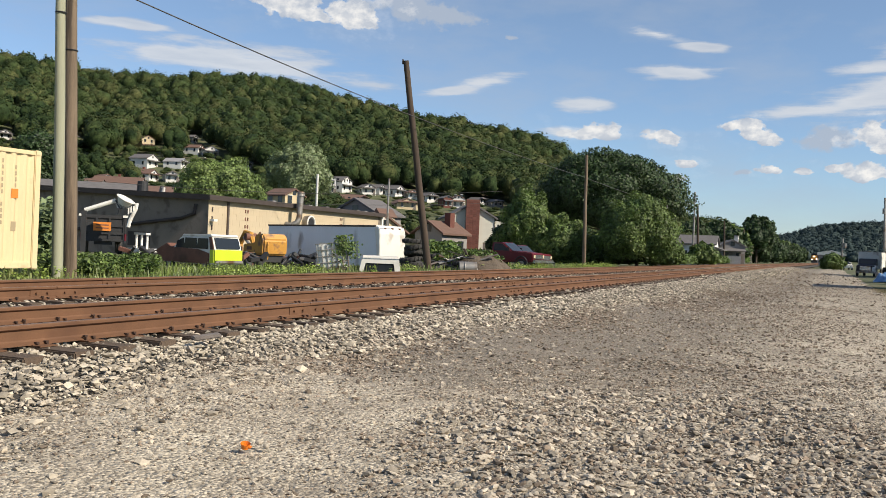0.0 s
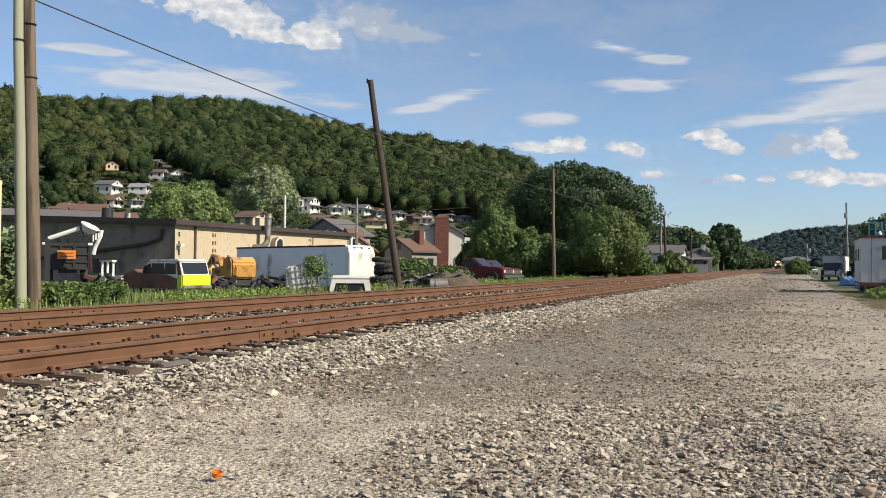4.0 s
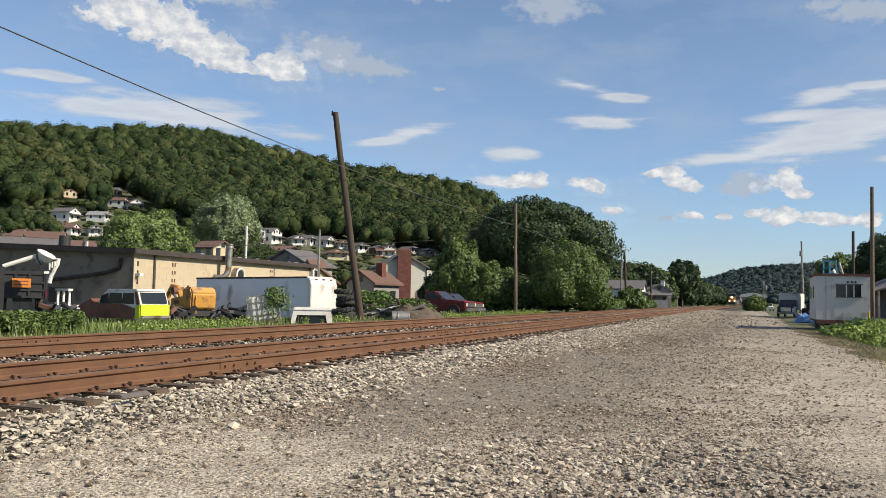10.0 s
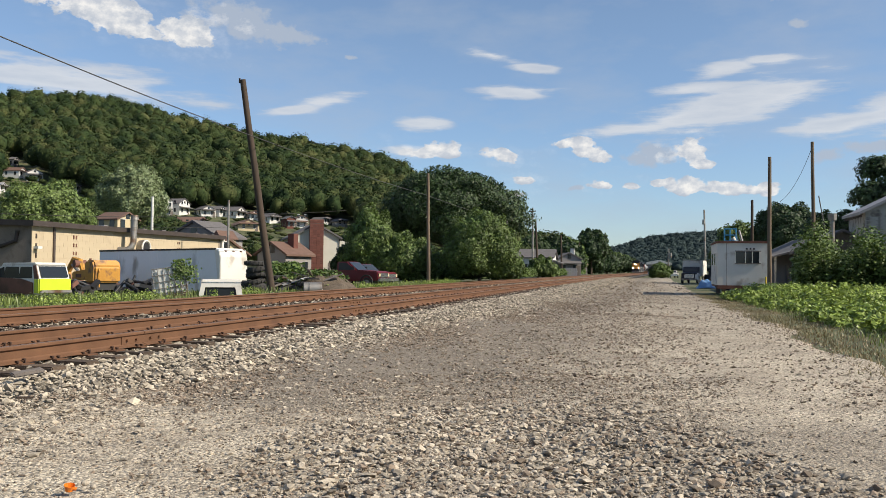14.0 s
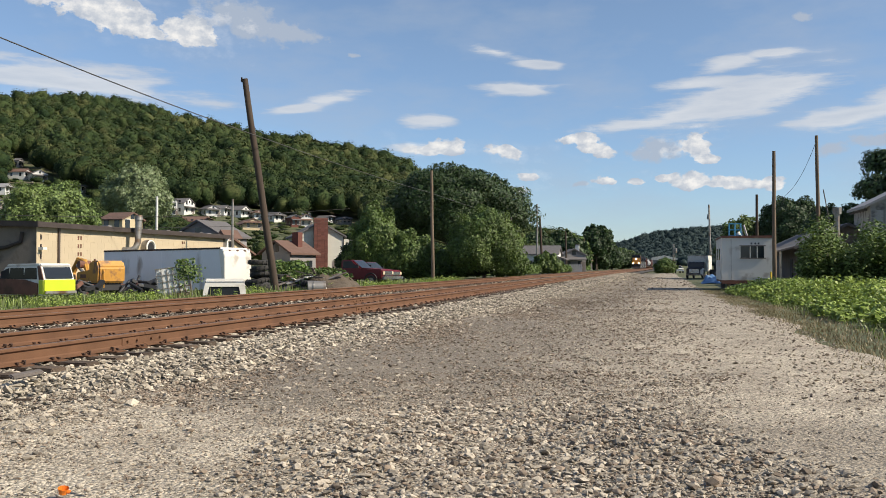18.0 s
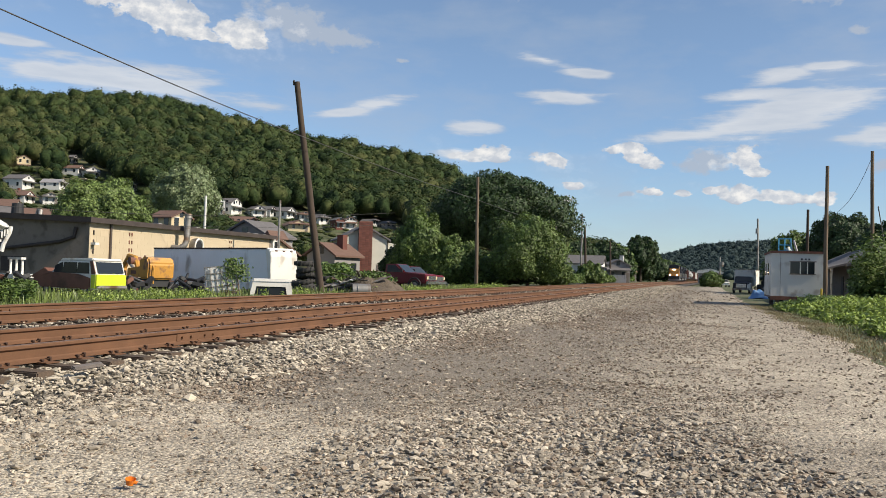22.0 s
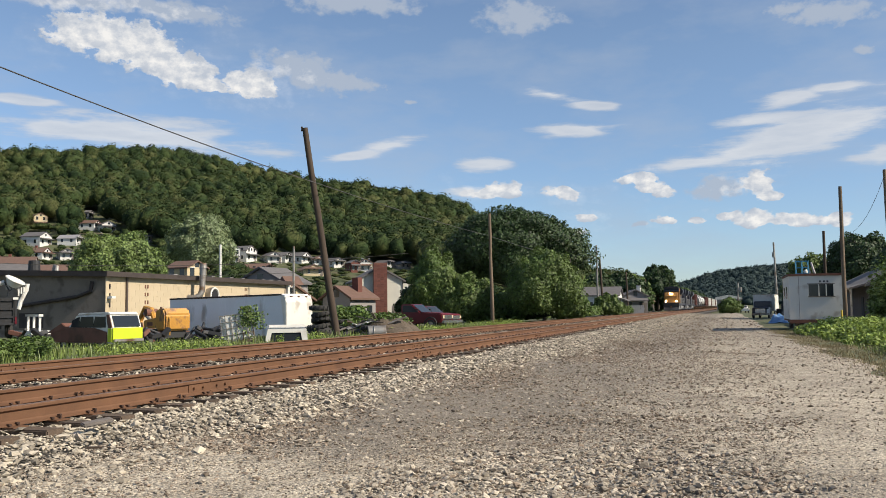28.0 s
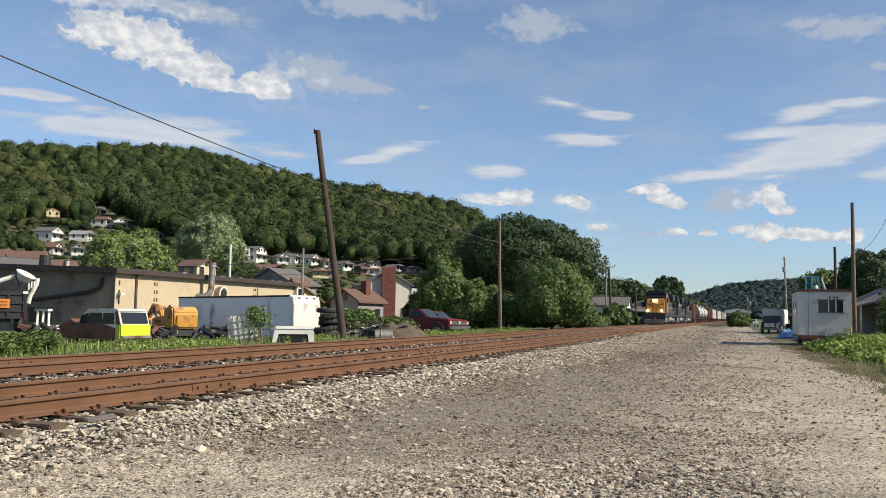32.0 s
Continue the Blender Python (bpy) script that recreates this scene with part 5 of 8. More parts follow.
def build_warehouse():
    w = thing("warehouse", "long flat-roofed workshop with a tan block front and grey end wall", "building", pose(-38.9, 48.5, -0.4))
    H, L, D = 4.15, 25.0, 24.0
    part("end_wall", Shape().prism([(-D, 0), (0, 0), (0, H), (-D, H + 0.75)], -0.0, 0.3, "y"), M_GREYWALL, w, "grey rendered end wall")
    part("back_wall", Shape().box(-D, -D + 0.3, 0.3, L, 0, H + 0.7), M_GREYWALL, w)
    part("far_wall", Shape().prism([(-D, 0), (0, 0), (0, H), (-D, H + 0.75)], L - 0.3, L, "y"), M_GREYWALL, w)
    part("front_wall", Shape().box(-0.3, -0.008, 0.31, L - 0.31, 0, H), M_TAN, w)
    # concrete blocks of the front, with joints between them
    me = part("block", Shape().box(0, 0.03, 0.003, 0.797, 0.003, 0.397), M_TAN, w, bevel=0.003, m=pose(-0.03, 0.31, 0)).data
    rows, cols = 10, 31
    for r in range(rows):
        for k in range(cols):
            if r == 0 and k == 0:
                continue
            y = 0.31 + 0.8 * k - (0.4 if r % 2 else 0)
            if y < 0.3 or y + 0.8 > L - 0.28 or 0.4 * r + 0.4 > H:
                continue
            b = new("block", me)
            b.parent, b.matrix_basis = w, pose(-0.03, y, 0.4 * r)
    part("quoin", Shape().box(-0.02, 0.02, -0.02, 0.31, 0, H - 0.1), M_TAN, w)
    part("roof", Shape().prism([(-D - 0.2, H + 0.78), (0.35, H + 0.02), (0.35, H + 0.2), (-D - 0.2, H + 0.98)], -0.35, L + 0.3, "y"), M_TAR, w, "dark patched tar roof")
    part("fascia", Shape().box(0.352, 0.43, -0.36, L + 0.31, H - 0.1, H + 0.24), M_DARKTRIM, w, "dark brown weathered fascia")
    part("end_fascia", Shape().prism([(-D - 0.2, H + 0.62), (0.42, H - 0.12), (0.42, H + 0.24), (-D - 0.2, H + 1.0)], -0.43, -0.355, "y"), M_DARKTRIM, w, "dark brown weathered fascia")
    part("gutter_pipe", Shape().path([(-1.0, -0.1, 3.75), (-1.1, -0.12, 3.1), (-2.2, -0.12, 2.75), (-8.5, -0.12, 2.0), (-14, -0.12, 1.5)], 0.12, 10), M_DARKTRIM, w, "dark sloping drain pipe")
    for k in range(8):
        part("wall_anchor", Shape().box(0.0, 0.05, 4.1 + 0.28 * (k % 2), 4.2 + 0.28 * (k % 2), 1.7 + 0.55 * (k // 2), 1.95 + 0.55 * (k // 2)), M_RUSTBODY, w)
        part("wall_anchor", Shape().box(0.0, 0.05, 17.6 + 0.28 * (k % 2), 17.7 + 0.28 * (k % 2), 1.9 + 0.5 * (k // 2), 2.1 + 0.5 * (k // 2)), M_RUSTBODY, w)
    for k in range(4):
        part("wall_anchor", Shape().box(0.0, 0.06, 0.33, 0.43, 1.4 + 0.62 * k, 1.72 + 0.62 * k), M_DARKTRIM, w)
    part("down_pipe", Shape().box(0.01, 0.12, 2.0, 2.16, 0.9, H - 0.1), M_FLUE, w, "brown drain pipe")
    part("meter_box", Shape().box(0.01, 0.4, 0.12, 0.5, 2.6, 2.76), M_WHITE, w)
    part("block_patch", Shape().box(-7.0, -5.0, -0.03, 0.01, 0.7, 1.7), M_DARKTRIM, w, "dark patched opening")
    ex = part("exhaust_pipe", Shape().path([(0.0, 9.35, 2.75), (0.5, 9.45, 2.7), (0.8, 9.7, 2.9), (0.9, 9.85, 3.3), (0.95, 9.9, 5.0)], 0.23, 14).tube((0.95, 9.9, 5.0), (0.95, 9.9, 5.35), 0.3, 0.26, 14), M_GALV, w, "bent rust-stained exhaust pipe", smooth=True)
    v = part("wall_fan", Shape().tube((0.0, 12.2, 2.95), (0.5, 12.2, 2.95), 0.6, 0.64, 22), M_GALV, w, "round wall fan housing", smooth=True)
    part("fan_face", Shape().tube((0.5, 12.2, 2.95), (0.53, 12.2, 2.95), 0.42, 0.42, 20), M_BLACK, v)
    part("fan_rim", Shape().ring((0.52, 12.2, 2.95), (1, 0, 0), 0.56, 0.07), M_WHITE, v)
    a = part("annex", Shape().box(-2.5, 0.2, 25.05, 27.2, 0, H - 0.1), M_WHITE, w, "small white annex with two windows")
    for y in (25.35, 26.25):
        part("window", Shape().box(0.2, 0.23, y, y + 0.5, H - 1.0, H - 0.3), M_GLASS, a)
    rng = random.Random(4)
    for k in range(16):
        y = 9 + 15 * rng.random()
        x = -rng.uniform(0.2, 3)
        h = H + 0.22 - 0.031 * x
        part("roof_debris", Shape().box(x, x + 0.5, y, y + rng.uniform(0.3, 0.9), h, h + rng.uniform(0.06, 0.16)), rng.choice((M_ROOF_LIGHT, M_WHITE, M_ROOF_GREY)), w)
    p = thing("roof_planter", "dark barrel with a leaning pipe on the flat roof", "barrel", pose(-45.2, 49.0, H + 0.0))
    part("barrel", Shape().tube((0, 0, 0), (0, 0, 0.75), 0.4, 0.36, 14), M_BLACK, p)
    part("goose_neck", Shape().path([(1.6, 0, -0.2), (1.75, 0, 0.35), (2.0, -0.1, 0.25), (2.1, -0.3, -0.25)], 0.14, 10), M_GALV, p)


def wheel(parent, x, y, z, r, w, rim=None):
    ob = part("wheel", Shape().ring((x, y, z), (0, 1, 0), r - w * 0.42, w * 0.42, 20, 8), M_RUBBER, parent, smooth=True)
    part("rim", Shape().tube((x, y - w * 0.3, z), (x, y + w * 0.3, z), r * 0.62, r * 0.62, 16), rim or M_GALV, ob)
    return ob


def build_box_body():
    b = thing("truck_box", "pale grey truck box body resting in the grass", "truck body", pose(-32.1, 45.9, -0.42, 0, -0.9, -9.8))
    L, W, H = 8.65, 2.45, 2.5
    part("side_panel", Shape().box(0, L, 0, 0.06, 0.12, H - 0.08), M_BOX, b, bevel=0.01)
    part("back_panel", Shape().box(0, L, W - 0.06, W, 0.12, H - 0.08), M_BOX, b)
    part("front_panel", Shape().box(0.0, 0.06, 0.061, W - 0.061, 0.12, H - 0.08), M_BOX, b)
    nose = Shape().prism([(L - 0.02, 0.12), (L + 0.1, 0.12), (L + 0.12, H - 0.5), (L + 0.05, H - 0.2), (L - 0.25, H + 0.02), (L - 0.3, H - 0.08)], -0.014, W + 0.014, "y")
    part("end_cap", nose, M_WHITE, b, "rounded white end cap", bevel=0.03)
    part("roof", Shape().box(0.03, L - 0.2, 0.03, W - 0.03, H - 0.08, H - 0.02), M_WHITE, b)
    part("top_rail", Shape().box(-0.02, L - 0.2, -0.02, 0.07, H - 0.1, H - 0.005), M_DARKTRIM, b, "rusty dark top rail")
    part("bottom_rail", Shape().box(-0.02, L, -0.02, 0.07, 0.05, 0.13), M_GALV, b)
    for k in range(1, 6):
        part("panel_seam", Shape().box(L * k / 6 - 0.015, L * k / 6 + 0.015, -0.008, -0.0005, 0.14, H - 0.1), M_BOX, b)
    for k, x in enumerate((L - 0.05, L + 0.02, L + 0.08)):
        part("marker_lamp", Shape().box(L - 0.05, L + 0.09, 0.5 + 0.7 * k, 0.62 + 0.7 * k, H - 0.2, H - 0.13), M_RUSTBODY, b)
    part("floor_beam", Shape().box(0.1, L - 0.1, 0.5, 0.7, -0.1, 0.1), M_BLACK, b)
    part("floor_beam", Shape().box(0.1, L - 0.1, W - 0.7, W - 0.5, -0.1, 0.1), M_BLACK, b)


def build_suv():
    x, y = polar(-39.15, 46.5)
    s = thing("scrap_suv", "scrapped white suv with a lime rear and a rusty brown front", "car", heading(x, y, 166, -0.55))
    side = [(-2.2, 0.35), (2.3, 0.35), (2.35, 0.9), (1.15, 1.05), (0.5, 1.68), (-1.95, 1.72), (-2.2, 1.05)]
    part("body", Shape().prism(side, -0.86, 0.86, "y"), M_WHITE, s, bevel=0.05)
    part("roof", Shape().prism([(-2.0, 1.72), (0.48, 1.7), (0.35, 1.8), (-1.85, 1.83)], -0.82, 0.82, "y"), M_WHITE, s, bevel=0.03)
    part("tailgate", Shape().prism([(-2.2, 0.4), (-2.26, 0.4), (-2.26, 1.08), (-2.2, 1.08)], -0.84, 0.84, "y"), M_LIME, s, "lime yellow tailgate")
    part("rear_window", Shape().prism([(-2.2, 1.14), (-2.24, 1.14), (-2.02, 1.66), (-1.98, 1.66)], -0.72, 0.72, "y"), M_GLASS, s)
    part("rear_pillar", Shape().prism([(-2.22, 1.08), (-1.92, 1.08), (-1.8, 1.7), (-2.0, 1.7)], 0.862, 0.885, "y"), M_RUSTBODY, s, "rust-stained pillar")
    part("lime_quarter", Shape().box(-2.2, -1.9, 0.862, 0.88, 0.42, 1.06), M_LIME, s)
    for a, b in ((-1.75, -0.95), (-0.85, 0.1), (0.18, 0.75)):
        hi = 1.62 if b < 0.3 else 1.45
        part("side_window", Shape().prism([(a, 1.1), (b + 0.12, 1.1), (b, hi), (a + 0.02, 1.62)], 0.862, 0.875, "y"), M_GLASS, s)
    part("fender", Shape().prism([(-1.85, 0.38), (2.3, 0.38), (2.34, 0.85), (1.2, 1.12), (-1.0, 1.08), (-1.85, 0.9)], 0.865, 0.93, "y"), M_RUSTBODY, s, "rust brown doors and fender", bevel=0.01)
    part("hood", Shape().prism([(1.0, 1.05), (2.3, 0.8), (2.6, 0.86), (1.5, 1.32)], -0.7, 0.95, "y"), M_RUSTBODY, s, "loose tilted rusty hood", bevel=0.02)
    for wx in (-1.45, 1.4):
        for wy in (-0.8, 0.8):
            wheel(s, wx, wy, 0.36, 0.36, 0.24)
    part("bumper", Shape().box(-2.36, -2.27, -0.85, 0.85, 0.42, 0.56), M_GALV, s, bevel=0.02)
    f = thing("flatbed_frame", "white flatbed frame with a metal rack, abandoned in the yard", "truck frame", heading(*polar(-42.2, 50), 150, -0.4))
    part("deck", Shape().box(-1.7, 1.7, -1.0, 1.0, 0.62, 0.75), M_WHITE, f)
    part("side_skirt", Shape().box(-1.7, 1.7, 1.0, 1.06, 0.3, 0.8), M_WHITE, f, bevel=0.01)
    for xx in (-1.4, -0.5, 0.4):
        part("rack_post", Shape().box(xx, xx + 0.1, 0.5, 0.6, 0.75, 1.5), M_WHITE, f)
    part("rack_beam", Shape().box(-1.5, 0.6, 0.44, 0.66, 1.5, 1.62), M_WHITE, f)
    wheel(f, -1.1, 0.9, 0.36, 0.36, 0.24)
    wheel(f, 1.1, 0.9, 0.36, 0.36, 0.24)


def build_dump_truck():
    d = thing("dump_truck", "black dump truck with an orange sign on its tailgate", "truck", heading(*polar(-44.86, 50), 135.5, -0.05))
    part("dump_bed", Shape().prism([(-1.05, 0.85), (1.05, 0.85), (1.12, 2.1), (-1.12, 2.1)], 0.1, 4.0, "x"), M_BLACK, d, bevel=0.02)
    tg = part("tailgate", Shape().box(0.0, 0.09, -1.08, 1.08, 0.72, 2.12), M_BLACK, d, "ribbed black tailgate", bevel=0.01)
    for yy in (-1.08, -0.35, 0.3, 0.98):
        part("rib", Shape().box(-0.08, 0.0, yy, yy + 0.12, 0.74, 2.05), M_BLACK, tg, bevel=0.01)
    for zz in (0.74, 1.1, 1.5, 1.95):
        part("cross_rib", Shape().box(-0.07, -0.002, -1.06, 1.08, zz, zz + 0.1), M_BLACK, tg)
    sg = part("sign", Shape().box(-0.11, -0.09, -0.36, 0.52, 1.28, 1.74), M_ORANGE, tg, "orange sign with unreadable dark print")
    for zz in (1.4, 1.56):
        part("lettering", Shape().box(-0.114, -0.111, -0.24, 0.4, zz, zz + 0.06), M_RUSTBODY, sg)
    for yy in (-1.14, 1.04):
        part("corner_post", Shape().box(-0.1, 0.1, yy, yy + 0.1, 0.7, 2.2), M_BLACK, d)
        part("tail_lamp", Shape().box(-0.13, -0.1, yy, yy + 0.09, 0.8, 1.15), M_RED, d, "red tail lamp")
        part("reflector", Shape().box(-0.13, -0.1, yy - 0.05, yy + 0.2, 2.02, 2.14), M_WHITE, d)
    part("chassis", Shape().box(0.2, 6.0, -0.45, 0.45, 0.55, 0.85), M_BLACK, d)
    part("cab", Shape().prism([(4.3, 0.7), (6.3, 0.7), (6.3, 1.4), (5.6, 1.5), (5.3, 2.2), (4.3, 2.2)], -1.0, 1.0, "y"), M_BLACK, d, bevel=0.05)
    for wx in (1.0, 5.4):
        for wy in (-0.85, 0.85):
            wheel(d, wx, wy, 0.5, 0.5, 0.3)
    c = thing("bucket_lift", "white bucket lift arm with a tilted round bucket", "lift", pose(*polar(-44.6, 48), -0.08, 0, 0, 44.6))
    part("mast", Shape().box(-1.3, -1.05, 0.1, 0.4, 0.2, 2.3), M_BLACK, c)
    part("boom", Shape().path([(-1.15, 0.2, 2.32), (0.3, 0.1, 2.88)], 0.11, 8), M_WHITE, c, "pale grey boom")
    part("upper_boom", Shape().path([(1.32, 0.05, 2.8), (1.28, 0.05, 2.5), (1.02, 0.1, 1.9), (0.95, 0.1, 1.55)], 0.1, 8), M_WHITE, c)
    tilt = Matrix.Translation((0.78, 0, 2.98)) @ Euler((radians(14), radians(26), 0)).to_matrix().to_4x4()
    b = part("bucket", Shape().tube((0, 0, -0.34), (0, 0, 0.0), 0.26, 0.46, 24, m=tilt), M_WHITE, c, "round white bucket", smooth=True)
    part("bucket_rim", Shape().ring((0, 0, 0), (0, 0, 1), 0.46, 0.035, 24, 6), M_WHITE, b, m=tilt)
    part("hoses", Shape().path([(0.3, 0, 2.9), (0.5, -0.1, 2.5), (0.42, -0.1, 2.2), (0.6, -0.05, 2.55)], 0.035, 6), M_BLACK, c)
    for k in range(4):
        part("cylinder_rod", Shape().tube((0.28 + 0.12 * k, -0.05, 2.75), (0.4 + 0.16 * k, -0.05, 2.5), 0.05, 0.05, 8), M_GALV, c)
        part("bracket", Shape().box(0.9 + 0.12 * k, 0.97 + 0.12 * k, -0.05, 0.05, 2.2 + 0.1 * k, 2.65), M_WHITE, c)


def build_loader():
    l = thing("loader", "rusty orange tracked loader missing its cab", "digger", heading(*polar(-35.25, 52), 150, -0.5))
    part("counterweight", Shape().prism([(-1.5, 0.75), (-0.35, 0.75), (-0.3, 1.75), (-0.5, 1.95), (-1.35, 1.95), (-1.55, 1.6)], -0.75, 0.75, "y"), M_MACHINE, l, bevel=0.09)
    part("deck", Shape().prism([(-0.35, 0.85), (1.3, 0.85), (1.3, 1.3), (-0.35, 1.45)], -0.7, 0.7, "y"), M_MACHINE, l, bevel=0.04)
    part("nameplate", Shape().box(0.1, 0.8, 0.702, 0.71, 1.0, 1.2), M_RUSTBODY, l)
    part("boom", Shape().path([(1.0, 0.1, 1.1), (1.5, 0.15, 1.9), (2.2, 0.2, 2.0), (2.7, 0.3, 1.3), (2.5, 0.3, 0.6)], 0.17, 8), M_MACHINE, l, "bent orange boom")
    part("boom_cylinder", Shape().tube((0.9, 0.4, 1.2), (1.9, 0.4, 1.7), 0.09, 0.09, 10), M_GALV, l)
    part("boom_knuckle", Shape().tube((1.5, -0.15, 1.75), (1.5, 0.5, 1.75), 0.22, 0.22, 12), M_RUSTBODY, l)
    part("bucket", Shape().prism([(2.2, 0.1), (3.0, 0.15), (3.05, 0.85), (2.5, 0.9)], -0.5, 0.8, "y"), M_RUSTBODY, l, bevel=0.03)
    part("undercarriage", Shape().box(-1.3, 1.2, -0.6, 0.6, 0.35, 0.8), M_BLACK, l)
    for yy in (-0.95, 0.55):
        tr = part("track", Shape().prism([(-1.5, 0.12), (-1.25, 0), (1.25, 0), (1.5, 0.15), (1.5, 0.5), (1.25, 0.65), (-1.25, 0.65), (-1.5, 0.5)], yy, yy + 0.4, "y"), M_BLACK, l, bevel=0.04)
        for k in range(9):
            part("track_pad", Shape().box(-1.2 + 0.29 * k, -1.02 + 0.29 * k, yy - 0.03, yy + 0.43, 0.64, 0.69), M_RUSTBODY, tr)
    part("exhaust", Shape().tube((-0.1, 0.3, 1.3), (-0.1, 0.3, 2.05), 0.06, 0.06, 10), M_RUSTBODY, l)
    part("grab_rail", Shape().path([(-1.62, 0.5, 0.5), (-1.62, 0.5, 1.3), (-1.55, 0.5, 1.5)], 0.035, 6), M_MACHINE, l)


def tyre(m, label, group="tyres in the yard", r=0.5, w=0.3, name="tyre"):
    t = thing(name, label, "tyre", m, group)
    part("tread", Shape().ring((0, 0, w / 2), (0, 0, 1), r - w * 0.36, w * 0.42, 22, 10), M_RUBBER, t, smooth=True)
    for k in range(16):
        a = 2 * math.pi * k / 16
        part("lug", Shape().box(r - 0.03, r + 0.025, -0.03, 0.03, 0.06, w - 0.06, pose(0, 0, 0, 0, 0, math.degrees(a))), M_RUBBER, t)
    return t


def build_clutter():
    rng = random.Random(9)
    base = tyre(heading(*polar(-25.6, 42.5), 0, -0.25), "worn black truck tyre on the bottom of a stack", r=0.52)
    x, y = polar(-25.6, 42.5)
    for k in range(1, 6):
        copy_thing(base, Matrix.Translation((x + rng.uniform(-0.12, 0.12), y + rng.uniform(-0.1, 0.1), -0.25 + 0.29 * k)) @ Euler((radians(rng.uniform(-9, 9)), radians(rng.uniform(-12, 2)), 0)).to_matrix().to_4x4())
    for az, d, z, tx, ty in ((-24.9, 43, -0.2, 70, 20), (-24.2, 43, -0.2, 10, 0), (-24.1, 43, 0.15, 6, 8), (-24.3, 44, 0.45, 0, 10), (-23.6, 42, -0.1, 30, 0), (-22.5, 41.5, -0.1, 0, 4), (-22.4, 41.6, 0.2, 4, 6), (-22.1, 42.5, -0.1, 75, 10), (-25.3, 45, -0.2, 65, 0), (-25.1, 46, 0.4, 40, 30), (-23.2, 44, -0.05, 50, 25), (-26.1, 45.5, 0.0, 20, 30), (-23.0, 45.5, 0.3, 20, 10)):
        x, y = polar(az, d)
        copy_thing(base, Matrix.Translation((x, y, z)) @ Euler((radians(tx), radians(ty), rng.uniform(0, 3))).to_matrix().to_4x4())
    drum = thing("barrel", "crushed grey blue drum beside the tyres", "barrel", heading(*polar(-22.1, 40.5), 20, -0.1))
    part("shell", Shape().tube((-0.4, 0, 0.3), (0.4, 0.1, 0.34), 0.3, 0.27, 16).ring((-0.15, 0, 0.31), (1, 0.1, 0), 0.29, 0.02, 16, 6), M_GALV, drum, smooth=True)
    # caged liquid tank, tipped, with vines over it
    t = thing("cage_tank", "tipped white caged liquid tank overgrown with vines", "tank", Matrix.Translation((*polar(-30.75, 35), -0.05)) @ Euler((0, radians(-8), radians(28))).to_matrix().to_4x4())
    part("tank", Shape().box(-0.56, 0.56, -0.46, 0.46, 0.18, 1.16), M_PLASTIC, t, bevel=0.08)
    part("pallet", Shape().box(-0.6, 0.6, -0.5, 0.5, 0.0, 0.13), M_GALV, t)
    for k in range(7):
        xx = -0.58 + 1.16 * k / 6
        for yy in (-0.49, 0.49):
            part("cage_bar", Shape().tube((xx, yy, 0.1), (xx, yy, 1.2), 0.016, 0.016, 6), M_GALV, t)
    for k in range(5):
        zz = 0.18 + 0.25 * k
        part("cage_hoop", Shape().path([(-0.6, -0.5, zz), (0.6, -0.5, zz), (0.6, 0.5, zz), (-0.6, 0.5, zz), (-0.6, -0.5, zz)], 0.018, 6), M_GALV, t)
    g = np.random.default_rng(8)
    n = 420
    p = np.stack([g.normal(0.55, 0.2, n), g.uniform(-0.6, -0.48, n), np.clip(g.normal(1.05, 0.3, n), 0.05, 1.4)], -1)
    p[:, 0] += 0.35 * (1.0 - p[:, 2]) * (p[:, 0] > 0.5)
    part("vines", cards_mesh("vines", leaf_cards(g, p, g.normal(0, 0.6, (n, 3)) + (0.3, -1, 0.5), g.uniform(0.05, 0.1, n))), M_LEAF, t, "green climbing vines")
    # pickup cap
    c = thing("pickup_canopy", "white pickup bed cap standing in the grass", "truck cap", heading(*polar(-27.85, 34), 29, -0.0))
    part("roof", Shape().box(-0.72, 0.72, -0.6, 0.6, 0.56, 0.7), M_WHITE, c, bevel=0.05)
    part("back_panel", Shape().box(-0.7, -0.66, -0.58, 0.58, 0.1, 0.57), M_WHITE, c)
    for yy in (-0.62, 0.55):
        part("side_frame", Shape().prism([(-0.82, 0.0), (-0.66, 0.0), (-0.56, 0.42), (0.5, 0.42), (0.58, 0.0), (0.78, 0.0), (0.7, 0.58), (-0.7, 0.58)], yy, yy + 0.07, "y"), M_WHITE, c)
    for yy in (-0.6, 0.55):
        part("side_glass", Shape().box(-0.6, 0.55, yy + 0.02, yy + 0.03, 0.12, 0.44), M_GLASS, c)
    part("trim_strip", Shape().box(-0.7, 0.7, -0.625, -0.602, 0.57, 0.61), M_CHROME, c)
